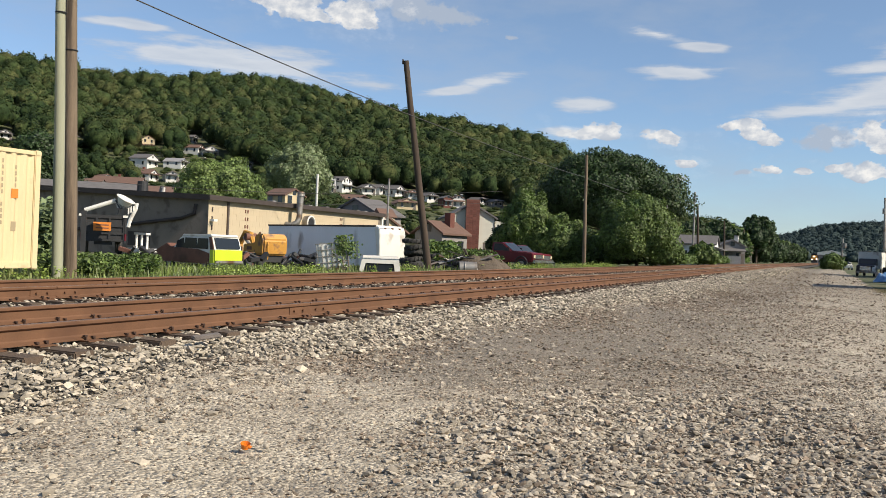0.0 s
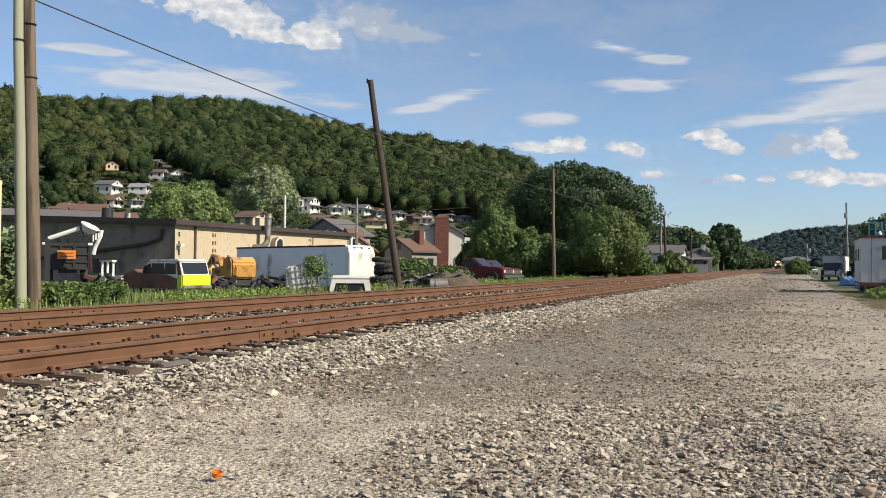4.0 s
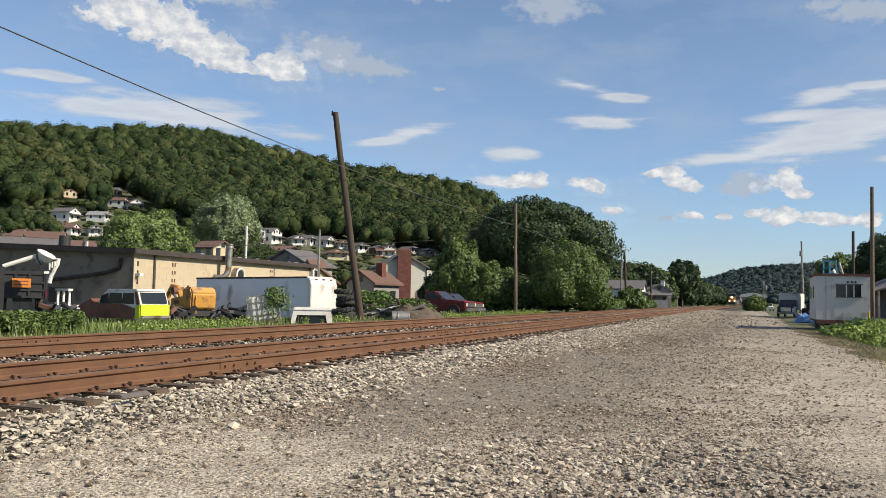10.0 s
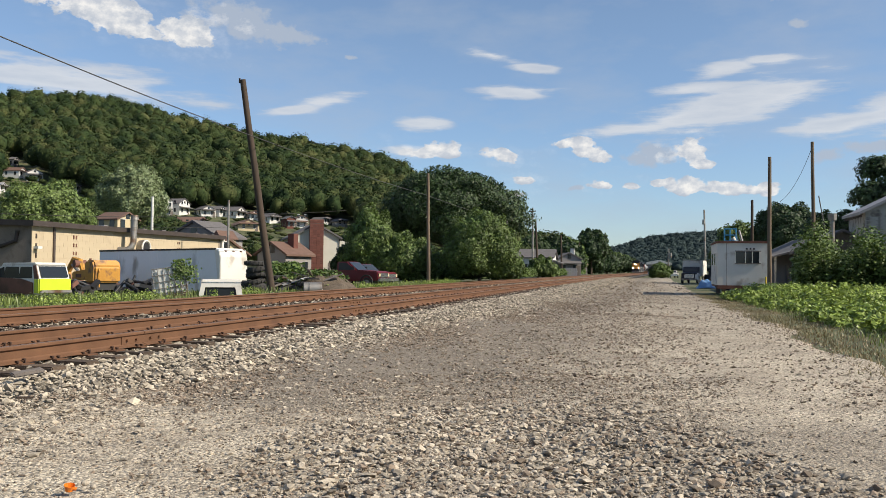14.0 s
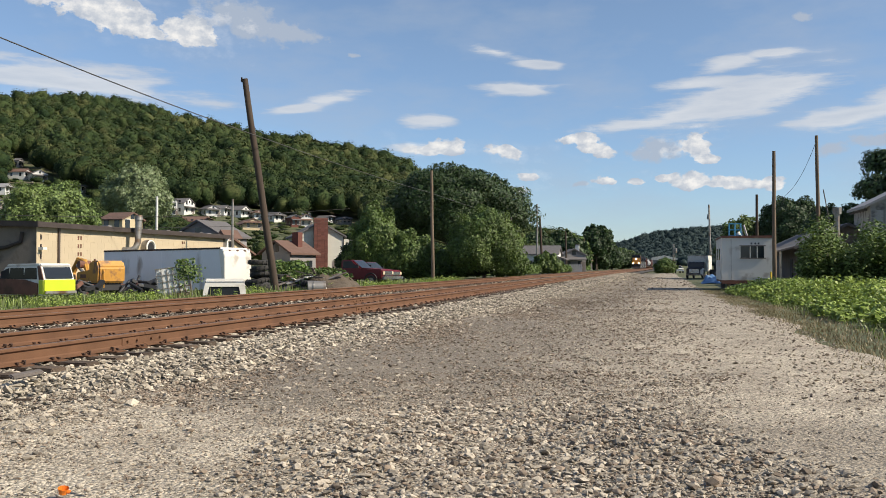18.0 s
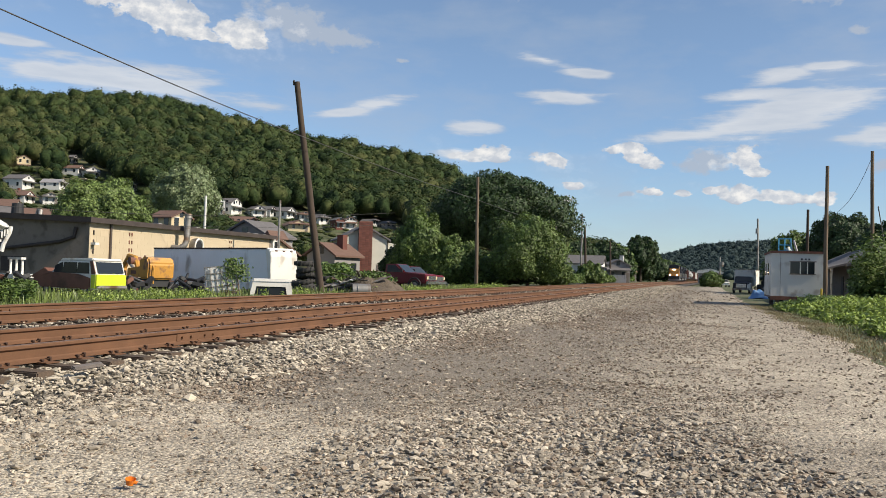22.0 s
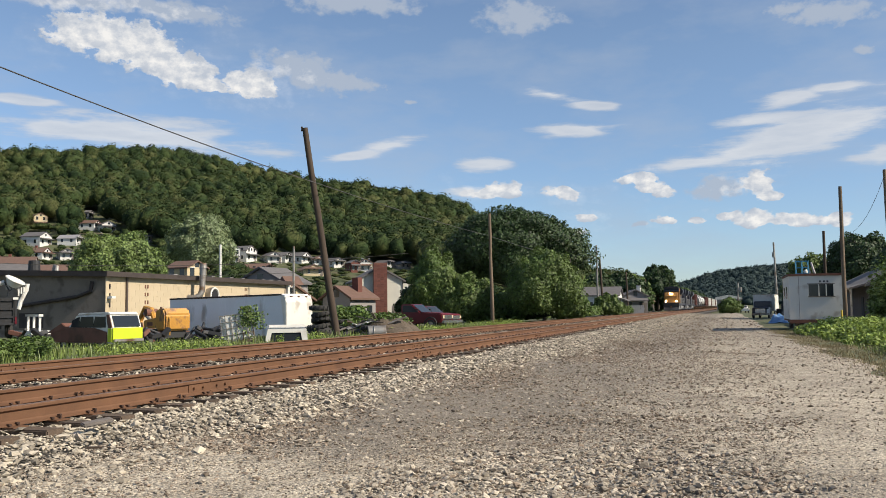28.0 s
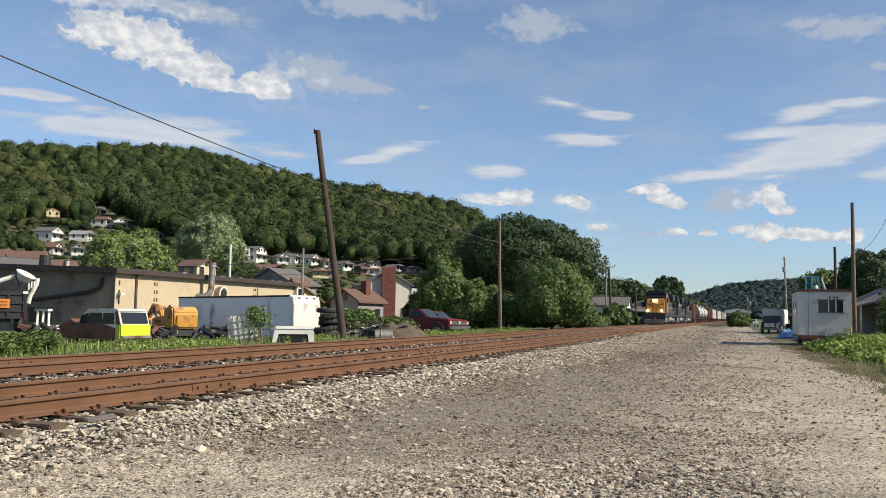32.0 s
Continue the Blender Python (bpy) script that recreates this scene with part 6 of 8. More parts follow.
    # heap of black scrap between the digger and the tank
    for az, d, label in ((-33.2, 47, "heap of black engine parts in the grass"), (-32.2, 46, "low heap of dark scrap metal in the grass"), (-36.0, 47, "tangle of black scrap under the digger"), (-43.2, 46, "black mower and hoses lying in the grass")):
        s = thing("scrap_heap", label, "scrap", heading(*polar(az, d), 40, -0.35), "scrap heaps")
        for k in range(9):
            a, r = rng.uniform(0, 6.3), rng.uniform(0, 0.8)
            h = rng.uniform(0.2, 1.5)
            m = pose(r * math.cos(a), r * math.sin(a), h * 0.5, rng.uniform(-40, 40), rng.uniform(-40, 40), rng.uniform(0, 180))
            if k % 3:
                part("scrap_piece", Shape().box(-0.3, 0.3, -0.12, 0.12, -0.1, 0.1, m), rng.choice((M_BLACK, M_BLACK, M_RUSTBODY)), s, bevel=0.02)
            else:
                part("scrap_pipe", Shape().tube((-0.45, 0, 0), (0.45, 0, 0.1), 0.07, 0.07, 10, m), M_BLACK, s)
    # mound of earth and boards
    g = np.random.default_rng(5)
    mo = thing("debris_mound", "weedy mound of earth, boards and rubbish", "mound", heading(*polar(-21.9, 43.5), 0, -0.1))
    n = 40
    gx, gy = np.meshgrid(np.linspace(-2.6, 2.6, n), np.linspace(-2.2, 2.2, n), indexing="ij")
    gz = 0.9 * np.exp(-((gx ** 2 / 3.4) ** 2 + (gy ** 2 / 2.2) ** 2)) * (1 + 0.05 * gx + 0.2 * np.sin(gx * 4) * np.sin(gy * 5)) + g.normal(0, 0.03, gx.shape) - 0.06
    i, j = np.meshgrid(np.arange(n - 1), np.arange(n - 1), indexing="ij")
    f = np.stack([i * n + j, (i + 1) * n + j, (i + 1) * n + j + 1, i * n + j + 1], -1).reshape(-1, 4)
    part("earth", fast_mesh("earth", np.stack([gx, gy, gz], -1).reshape(-1, 3), f), M_MULTI, mo)
    for k in range(14):
        m = pose(rng.uniform(-1.2, 1.4), rng.uniform(-1.6, 0.2), rng.uniform(0.35, 0.95), rng.uniform(10, 40), rng.uniform(-25, 25), rng.uniform(0, 180))
        part("board", Shape().box(-rng.uniform(0.4, 0.9), 0.6, -0.07, 0.07, -0.015, 0.015, m), rng.choice((M_OLDWOOD, M_OLDWOOD, M_GALV, M_WHITE)), mo)
    n = 2600
    a, r = g.uniform(0, 6.3, n), np.sqrt(g.uniform(0, 1, n)) * 2.6
    p = np.stack([r * np.cos(a) - 1.2, r * np.sin(a) + 1.0, np.zeros(n)], -1)
    p[:, 2] = 0.9 * np.exp(-((p[:, 0] ** 2 / 3.4) ** 2 + (p[:, 1] ** 2 / 2.2) ** 2)) + g.uniform(-0.05, 0.3, n)
    tagged(part("weed_cover", cards_mesh("weed_cover", leaf_cards(g, p, g.normal(0, 0.7, (n, 3)) + (0, 0, 0.8), g.uniform(0.07, 0.16, n))), M_LEAF, mo), kind="stuff")
    part("stone", Shape().ball((0.9, -2.0, 0.2), (0.26, 0.2, 0.22)), M_WHITE, mo, "pale block")


def pickup(m, label, paint, name="pickup_truck"):
    t = thing(name, label, "pickup truck", m)
    part("bed", Shape().prism([(-2.6, 0.5), (-0.35, 0.5), (-0.35, 1.2), (-2.6, 1.2)], -0.92, 0.92, "y"), paint, t, bevel=0.05)
    part("cab", Shape().prism([(-0.5, 0.45), (1.05, 0.45), (1.05, 1.18), (0.35, 1.75), (-0.42, 1.75)], -0.9, 0.9, "y"), paint, t, bevel=0.06)
    part("hood", Shape().prism([(0.9, 0.5), (2.55, 0.5), (2.6, 1.0), (2.5, 1.12), (0.95, 1.22)], -0.9, 0.9, "y"), paint, t, bevel=0.06)
    part("windscreen", Shape().prism([(1.03, 1.22), (1.06, 1.22), (0.42, 1.72), (0.38, 1.72)], -0.78, 0.78, "y"), M_GLASS, t)
    for yy in (-0.915, 0.9):
        part("side_window", Shape().prism([(-0.3, 1.2), (0.85, 1.2), (0.35, 1.65), (-0.25, 1.65)], yy, yy + 0.015, "y"), M_GLASS, t)
        part("mirror", Shape().box(0.75, 0.9, yy * 1.12 - 0.05, yy * 1.12 + 0.05, 1.2, 1.42), M_BLACK, t)
    part("grille", Shape().box(2.58, 2.64, -0.6, 0.6, 0.72, 1.0), M_CHROME, t)
    for yy in (-0.84, 0.6):
        part("headlight", Shape().box(2.57, 2.63, yy, yy + 0.24, 0.78, 0.98), M_SIDING_YELLOW, t, "clouded amber headlight")
    part("bumper", Shape().box(2.6, 2.75, -0.93, 0.93, 0.45, 0.66), M_CHROME, t, bevel=0.02)
    for wx in (-1.6, 1.75):
        for wy in (-0.82, 0.82):
            wheel(t, wx, wy, 0.38, 0.38, 0.26)
            part("wheel_arch", Shape().ring((wx, wy * 1.11, 0.42), (0, 1, 0), 0.44, 0.04, 16, 6), M_BLACK, t)
    return t


# ---- houses ----
def house(x, y, z, turn, w, d, h, label, wall, roof, pitch=0.55, windows=2, chimney=False, name="house", storeys=1, group="houses of the town"):
    """A gabled house whose gable faces local -y."""
    t = thing(name, label, "house", pose(x, y, z, 0, 0, turn), group)
    top = h + pitch * w / 2
    wl = part("wall", Shape().prism([(-w / 2, -3), (w / 2, -3), (w / 2, h), (0, top), (-w / 2, h)], 0, d, "y"), wall, t)
    for s in (-1, 1):
        e = 0.35
        out = [(0, top + 0.02), (s * (w / 2 + e), h - pitch * e + 0.02), (s * (w / 2 + e), h - pitch * e + 0.2), (0, top + 0.22)]
        part("roof", Shape().prism(out, -0.3, d + 0.3, "y"), roof, t)
    for f in range(storeys):
        zz = 0.9 + 2.7 * f
        for k in range(windows):
            xx = -w / 2 + w * (k + 0.5) / windows
            wn = part("window", Shape().box(xx - 0.42, xx + 0.42, -0.04, -0.01, zz, zz + 1.3), M_GLASS, t)
            part("frame", Shape().box(xx - 0.5, xx + 0.5, -0.09, -0.041, zz + 1.3, zz + 1.4).box(xx - 0.5, xx + 0.5, -0.12, -0.041, zz - 0.1, zz), M_SIDING_WHITE, wn)
        for k in range(max(2, int(d / 3))):
            yy = d * (k + 0.5) / max(2, int(d / 3))
            for s in (-1, 1):
                part("side_window", Shape().box(s * w / 2 - 0.03, s * w / 2 + 0.03, yy - 0.42, yy + 0.42, zz, zz + 1.3), M_GLASS, t)
    part("attic_window", Shape().box(-0.35, 0.35, -0.04, -0.01, h + 0.1, h + 0.9), M_GLASS, t)
    part("door", Shape().box(w * 0.28, w * 0.28 + 0.9, -0.05, -0.005, 0, 2.0), M_OLDWOOD, t)
    if windows:
        part("porch_roof", Shape().prism([(-1.4, 2.35), (-1.4, 2.45), (0, 2.9), (0, 2.8)], -w / 2, w / 2, "x"), roof, t)
    if chimney:
        part("chimney", Shape().box(w * 0.1, w * 0.1 + 0.7, d * 0.5, d * 0.5 + 0.7, top - 1.0, top + 1.0), M_BRICK, t)
    return t


HOUSES = [  # azimuth, height angle of its foot, width, depth, height, turn, wall, roof, storeys, label
    (-42.4, 5.28, 5.4, 8, 5.0, 20, "yellow", "brown", 2, "cream two-storey house high on the wooded slope"),
    (-42.1, 4.3, 6.4, 8, 3.4, 52, "white", "grey", 1, "white house with a brown side wall below a cream one"),
    (-39.62, 5.9, 3.6, 5, 3.0, 60, "grey", "grey", 1, "tall grey house half hidden by the trees"),
    (-39.25, 5.3, 5.0, 7, 2.6, 62, "white", "brown", 1, "white cottage with a brown roof at the wood's edge"),
    (-38.6, 5.15, 5.6, 8, 3.2, 15, "white", "grey", 1, "white gabled house at the wood's edge"),
    (-40.25, 4.4, 5.4, 7, 2.2, 65, "white", "light", 1, "low white house with a pale roof beside a pole"),
    (-42.0, 3.45, 6.2, 8, 2.6, 60, "white", "brown", 1, "house with a steep brown roof and chimney"),
    (-40.9, 3.5, 4.4, 7, 2.6, 10, "white", "grey", 1, "small white gabled house between dark roofs"),
    (-44.66, 3.1, 4.6, 7, 2.3, 25, "white", "brown", 1, "white house with a brown roof below the slope"),
    (-42.6, 2.6, 9, 14, 3.0, 76, "grey", "brown", 1, "house with a wide brown roof and chimney"),
    (-44.9, 2.45, 9, 13, 2.6, 70, "grey", "brown", 1, "brown-roofed house with a pale gutter"),
    (-46.9, 2.5, 12, 14, 3.0, 62, "grey", "grey", 1, "long grey-roofed house behind the workshop"),
    (-46.6, 5.5, 6, 8, 2.6, 70, "grey", "grey", 1, "grey house among the trees"),
    (-50.3, 5.3, 5, 8, 2.6, 20, "white", "grey", 1, "white gable above the container"),
    (-36.4, 4.6, 4.5, 7, 2.2, 30, "white", "grey", 1, "white house hidden among the trees"),
    (-35.2, 2.35, 4.6, 8, 2.0, 8, "white", "grey", 1, "white gable end behind the workshop roof"),
    (-31.1, 3.3, 3.6, 7, 5.6, 8, "white", "grey", 2, "tall white house beside a silver tree"),
    (-30.05, 3.45, 6.8, 7, 3.9, 58, "white", "grey", 2, "white house with two storeys on the slope"),
    (-28.6, 3.35, 5.2, 8, 2.7, 20, "white", "grey", 1, "white house with a pointed gable on the slope"),
    (-27.75, 3.4, 4.6, 7, 2.5, 62, "white", "grey", 1, "white house with a low grey roof"),
    (-26.6, 3.3, 6.0, 7, 2.7, 55, "white", "grey", 1, "pale house beside the leaning pole"),
    (-25.7, 3.2, 4.4, 7, 2.4, 15, "white", "brown", 1, "white gabled house with a brown roof"),
    (-28.9, 2.75, 6.0, 15, 1.5, 78, "grey", "brown", 1, "long low hall with a brown roof"),
    (-26.1, 2.55, 7.2, 16, 1.9, 14, "yellow", "brown", 1, "low hall with a yellow gable and brown roof"),
    (-24.5, 3.05, 4.8, 7, 2.3, 40, "white", "grey", 1, "white house with a porch on the slope"),
    (-23.45, 2.75, 3.4, 6, 3.4, 20, "brick", "grey", 1, "small red brick house above the yard"),
    (-22.8, 2.75, 4.6, 7, 3.4, 12, "white", "brown", 2, "white two-storey house beside the brick one"),
    (-21.2, 3.0, 3.4, 6, 2.0, 50, "white", "grey", 1, "white house between green trees"),
    (-20.2, 2.9, 4.0, 6, 2.0, 30, "grey", "grey", 1, "grey house between green trees"),
    (-8.5, 1.3, 4.6, 7, 4.2, 40, "brick", "grey", 1, "tan brick house above the pale roof"),
    (-7.2, 1.15, 4.0, 6, 3.0, 60, "white", "grey", 1, "white house above the pale roof"),
]


def build_houses():
    walls = dict(white=M_SIDING_WHITE, yellow=M_SIDING_YELLOW, grey=M_SIDING_GREY, brick=M_BRICK)
    roofs = dict(brown=M_ROOF_BROWN, grey=M_ROOF_GREY, light=M_ROOF_LIGHT)
    for az, el, w, d, h, turn, wall, roof, st, label in HOUSES:
        x, y, z = on_hill(az, max(el, 0.12))
        house(x, y, z - 0.3 + min(0, el) * 3, -az + turn - 0, w, d, h, label, walls[wall], roofs[roof], 0.5, max(2, int(w / 2.6)), "chimney" in label, storeys=st)
    # houses close behind the workshop
    x, y = polar(-29.5, 88)
    house(x, y, -0.4, -8, 5.6, 4.0, 4.4, "house with a broad dark grey roof behind the workshop", M_SIDING_GREY, M_ROOF_GREY, 0.5, 2)
    x, y = polar(-27.5, 84)
    t = house(x, y, -0.4, 62, 4.6, 4.4, 2.7, "low house with a brown roof and a tan dormer", M_SIDING_YELLOW, M_ROOF_BROWN, 0.6, 0)
    dm = part("dormer", Shape().prism([(0.2, 2.6), (2.0, 2.6), (2.0, 4.2), (0.6, 4.2)], 1.4, 2.9, "y"), M_SIDING_YELLOW, t, "tan gabled dormer")
    part("dormer_roof", Shape().prism([(1.2, 4.15), (3.1, 4.15), (2.15, 5.0)], 0.3, 2.2, "x"), M_ROOF_BROWN, dm)
    part("dormer_window", Shape().box(2.0, 2.04, 1.85, 2.45, 3.2, 4.0), M_GLASS, dm)
    x, y = polar(-24.7, 84)
    house(x, y, -0.5, -14, 3.3, 4.0, 2.9, "grey house with a steep brown roof and chimney", M_SIDING_GREY, M_ROOF_BROWN, 0.6, 0, chimney=True)
    for az, d, w, dd, h, label, wall, roof in (
            (-43.2, 92, 7.5, 11, 4.6, "broad house with a grey hipped roof and white gutter", M_SIDING_GREY, M_ROOF_GREY),
            (-40.9, 112, 7.5, 9, 5.6, "broad house with a brown shingled roof", M_SIDING_GREY, M_ROOF_BROWN),
            (-46.3, 108, 7.5, 9, 5.3, "house with a wide brown shingled roof", M_SIDING_WHITE, M_ROOF_BROWN)):
        x, y = polar(az, d)
        house(x, y, -0.4, -az + 90, w, dd, h, label, wall, roof, 0.42, 2)
    x, y = polar(-33.4, 125)
    house(x, y, 2.4, 80, 3.7, 3.7, 4.9, "yellow house with a brown roof behind the workshop", M_SIDING_YELLOW, M_ROOF_BROWN, 0.45, 2, storeys=2)
    # the small house with the brick chimney by the yard
    x, y = polar(-21.9, 95)
    t = house(x, y, -0.3, 30, 4.9, 9, 4.7, "small cream house with a big red brick chimney", M_SIDING, M_ROOF_GREY, 0.55, 0, name="chimney_house")
    ch = part("chimney", Shape().box(-0.72, 0.72, -0.62, -0.06, -0.5, 6.6), M_MORTAR, t, "broad red brick chimney")
    me = bpy.data.meshes.new("brick")
    s = Shape().box(0, 0.345, 0, 0.05, 0, 0.155)
    me.from_pydata(s.v, [], s.f)
    me.materials.append(M_BRICK)
    for r in range(36):
        for k in range(4):
            b = new("brick", me)
            b.parent, b.matrix_basis = ch, pose(-0.735 + 0.37 * k - (0.0 if r % 2 else 0.02), -0.645, 0.05 + 0.18 * r)
    for k in range(9):
        part("siding_line", Shape().box(-2.45, 2.45, -0.012, -0.004, 0.5 + 0.5 * k, 0.512 + 0.5 * k), M_SIDING, t)
    part("corner_pipe", Shape().tube((2.5, -0.06, 0), (2.5, -0.06, 4.6), 0.05, 0.05, 8), M_BLACK, t)
    part("side_wing", Shape().box(2.46, 4.2, 0.5, 8, -0.4, 4.4), M_SIDING, t)
    # houses down the line
    for az, d, turn, w, dd, h, label, wall, roof in (
            (-6.45, 150, 90, 5.0, 6.2, 3.3, "house with a long grey roof and a white gable", M_SIDING_WHITE, M_ROOF_GREY),
            (-6.75, 186, 14, 4.0, 7, 4.2, "house with a yellow gable behind a pale roof", M_SIDING_YELLOW, M_ROOF_GREY),
            (-5.5, 168, 14, 4.4, 7, 3.2, "small grey house with a white chimney", M_SIDING_GREY, M_ROOF_GREY),
            (-5.0, 215, 20, 5.0, 9, 3.9, "brown-roofed house behind the grey one", M_SIDING_GREY, M_ROOF_BROWN)):
        x, y = polar(az, d)
        house(x, y, float(ground_z(x, y)) - 0.1, turn, w, dd, h, label, wall, roof, 0.5, 2)
    x, y = polar(-5.3, 171)
    c = thing("white_chimney", "white painted chimney rising over the grey house", "chimney", pose(x, y, 0))
    part("shaft", Shape().box(-0.35, 0.35, -0.35, 0.35, 0, 5.2), M_SIDING_WHITE, c)
    part("cap", Shape().box(-0.42, 0.42, -0.42, 0.42, 5.2, 5.35), M_ROOF_LIGHT, c)
    x, y = polar(-6.0, 158)
    f = thing("board_fence", "pale board fence before the grey house", "fence", pose(x, y, 0, 0, 0, 8))
    for k in range(16):
        part("board", Shape().box(-2 + 0.3 * k, -1.72 + 0.3 * k, 0, 0.04, -0.3, 1.55), M_ROOF_LIGHT, f)
    # far shed with a white roof at the road's end
    x, y = polar(0.0, 300)
    s = thing("far_depot", "far depot with a long white roof", "building", pose(x, y, -0.2))
    part("wall", Shape().box(-3, 4.5, 0, 14, -0.3, 3.6), M_SIDING_GREY, s)
    part("roof", Shape().prism([(-3.4, 3.6), (4.9, 3.6), (4.9, 4.1), (0.7, 5.1), (-3.4, 4.3)], -0.4, 14.4, "y"), M_WHITE, s)
    for k in range(3):
        part("door", Shape().box(-2.4 + 2.2 * k, -0.9 + 2.2 * k, -0.06, -0.005, 0, 2.6), M_DARKTRIM, s)


# ---- beside the road ----
def build_roadside():
    o = thing("site_office", "white site office trailer with a rust-red roof edge", "trailer", pose(3.75, 59.4, 0.2))
    W, L, H = 3.05, 6.4, 2.85
    part("front_wall", Shape().box(0, W, 0, 0.08, 0.12, H).box(0, 0, 0, 0, 0, 0), M_WHITE, o)
    part("side_wall", Shape().box(0, 0.08, 0.081, L, 0.12, H), M_WHITE, o)
    part("side_wall", Shape().box(W - 0.08, W, 0.081, L, 0.12, H), M_WHITE, o)
    part("back_wall", Shape().box(0.081, W - 0.081, L - 0.08, L, 0.12, H), M_WHITE, o)
    part("floor", Shape().box(0.02, W - 0.02, 0.02, L - 0.02, 0.0, 0.119), M_RUSTBODY, o)
    part("roof", Shape().box(-0.06, W + 0.06, -0.06, L + 0.06, H + 0.001, H + 0.13), M_RUSTBODY, o, "rust-red roof edge", bevel=0.02)
    win = part("window", Shape().box(1.12, 2.6, -0.03, -0.004, 1.55, 2.3), M_GLASS, o)
    for xx in (1.1, 1.72, 2.14, 2.58):
        part("mullion", Shape().box(xx - 0.03, xx + 0.03, -0.055, -0.031, 1.5, 2.35), M_WHITE, win)
    for zz in (1.5, 2.3):
        part("frame_bar", Shape().box(1.07, 2.65, -0.06, -0.032, zz, zz + 0.06), M_OLDWOOD, win)
    part("skirt", Shape().box(-0.015, W + 0.015, -0.015, 0.05, -0.12, 0.118), M_RUSTBODY, o, "rust-red bottom rail")
    part("drip_edge", Shape().box(-0.07, W + 0.07, -0.07, -0.061, H - 0.02, H + 0.12), M_RUSTBODY, o)
    part("lower_panel", Shape().box(1.0, 2.72, -0.012, -0.001, 0.3, 1.42), M_WHITE, o)
    part("seam", Shape().box(0.55, 0.57, -0.01, -0.001, 0.14, H - 0.03), M_OLDWOOD, o)
    for yy in (2.0, 4.4):
        part("side_window", Shape().box(-0.02, -0.003, yy, yy + 0.9, 1.45, 2.2), M_GLASS, o)
    part("door", Shape().box(-0.03, -0.002, 0.6, 1.5, 0.2, 2.2), M_WHITE, o)
    for xx in (1.75, 1.98, 2.18):
        part("vent", Shape().box(xx, xx + 0.1, -0.04, -0.002, 2.42, 2.53), M_BLACK, o)
    for xx, yy in ((0.3, 0.3), (W - 0.5, 0.3), (0.3, L - 0.6), (W - 0.5, L - 0.6)):
        part("support", Shape().box(xx, xx + 0.25, yy, yy + 0.25, -0.7, 0.0), M_OLDWOOD, o)
    b = thing("bollard", "yellow painted post beside the site office", "post", heading(*polar(6.45, 56), 0))
    part("post", Shape().tube((0, 0, -0.2), (0, 0, 1.15), 0.06, 0.06, 12), M_YELLOW, b)
    part("cap", Shape().ball((0, 0, 1.15), (0.06, 0.06, 0.04)), M_YELLOW, b)
    # boom lift behind the office
    l = thing("boom_lift", "blue boom lift with a raised basket", "lift", pose(*polar(4.6, 76), -0.3))
    part("chassis", Shape().box(-1, 1.6, -0.9, 0.9, 0.35, 1.2), M_BLUE, l, bevel=0.05)
    for xx in (-0.6, 1.2):
        for yy in (-0.9, 0.9):
            wheel(l, xx, yy, 0.45, 0.45, 0.3)
    part("boom", Shape().path([(0.9, 0, 1.1), (0.5, 0, 2.9), (0.2, 0, 3.8), (-0.1, 0, 4.3)], 0.16, 8), M_WHITE, l, "pale boom")
    part("ladder", Shape().path([(1.0, -0.3, 2.6), (0.35, -0.3, 4.9)], 0.09, 6).path([(0.7, -0.3, 2.6), (0.1, -0.3, 4.7)], 0.07, 6), M_ROOF_LIGHT, l)
    bk = part("basket", Shape().box(-0.75, 0.15, -0.4, 0.4, 3.95, 4.05), M_BLUE, l, "blue railed basket")
    for zz in (4.5, 5.0):
        part("rail", Shape().path([(-0.75, -0.4, zz), (0.15, -0.4, zz), (0.15, 0.4, zz), (-0.75, 0.4, zz), (-0.75, -0.4, zz)], 0.03, 6), M_BLUE, bk)
    for xx in (-0.75, -0.3, 0.15):
        for yy in (-0.4, 0.4):
            part("rail_post", Shape().tube((xx, yy, 4.0), (xx, yy, 5.05), 0.03, 0.03, 6), M_BLUE, bk)
    # derelict white house
    h = thing("derelict_house", "derelict white wooden house with a broken gable roof", "house", pose(15.9, 60.5, -0.4))
    w, d, e, top = 6.2, 5, 5.5, 7.05
    part("wall", Shape().prism([(-w / 2, 0), (w / 2, 0), (w / 2, e), (0, top), (-w / 2, e)], 0.05, d, "y"), M_PEEL, h)
    clap = bpy.data.meshes.new("clapboard")
    s = Shape().prism([(0, 0), (-0.035, 0), (-0.01, 0.23), (0, 0.23)], -w / 2, w / 2, "x")
    clap.from_pydata(s.v, [], s.f)
    clap.materials.append(M_PEEL)
    for k in range(22):
        c = new("clapboard", clap)
        c.parent, c.matrix_basis = h, pose(0, 0.048, 0.12 + 0.23 * k)
    for s, in ((-1,), (1,)):
        part("roof", Shape().prism([(0, top + 0.02), (s * (w / 2 + 0.4), e - 0.2), (s * (w / 2 + 0.4), e - 0.02), (0, top + 0.2)], -0.35, d + 0.3, "y"), M_ROOF_LIGHT, h, "ragged pale roof")
    for xx in (-0.95, 0.5):
        wn = part("window", Shape().box(xx, xx + 0.95, -0.06, -0.035, 3.0, 4.3), M_GLASS, h)
        part("window_frame", Shape().box(xx - 0.1, xx, -0.09, -0.036, 2.95, 4.4).box(xx + 0.95, xx + 1.05, -0.09, -0.036, 2.95, 4.4).box(xx - 0.1, xx + 1.05, -0.1, -0.037, 4.3, 4.42).box(xx - 0.1, xx + 1.05, -0.1, -0.037, 2.9, 3.0), M_PEEL, wn)
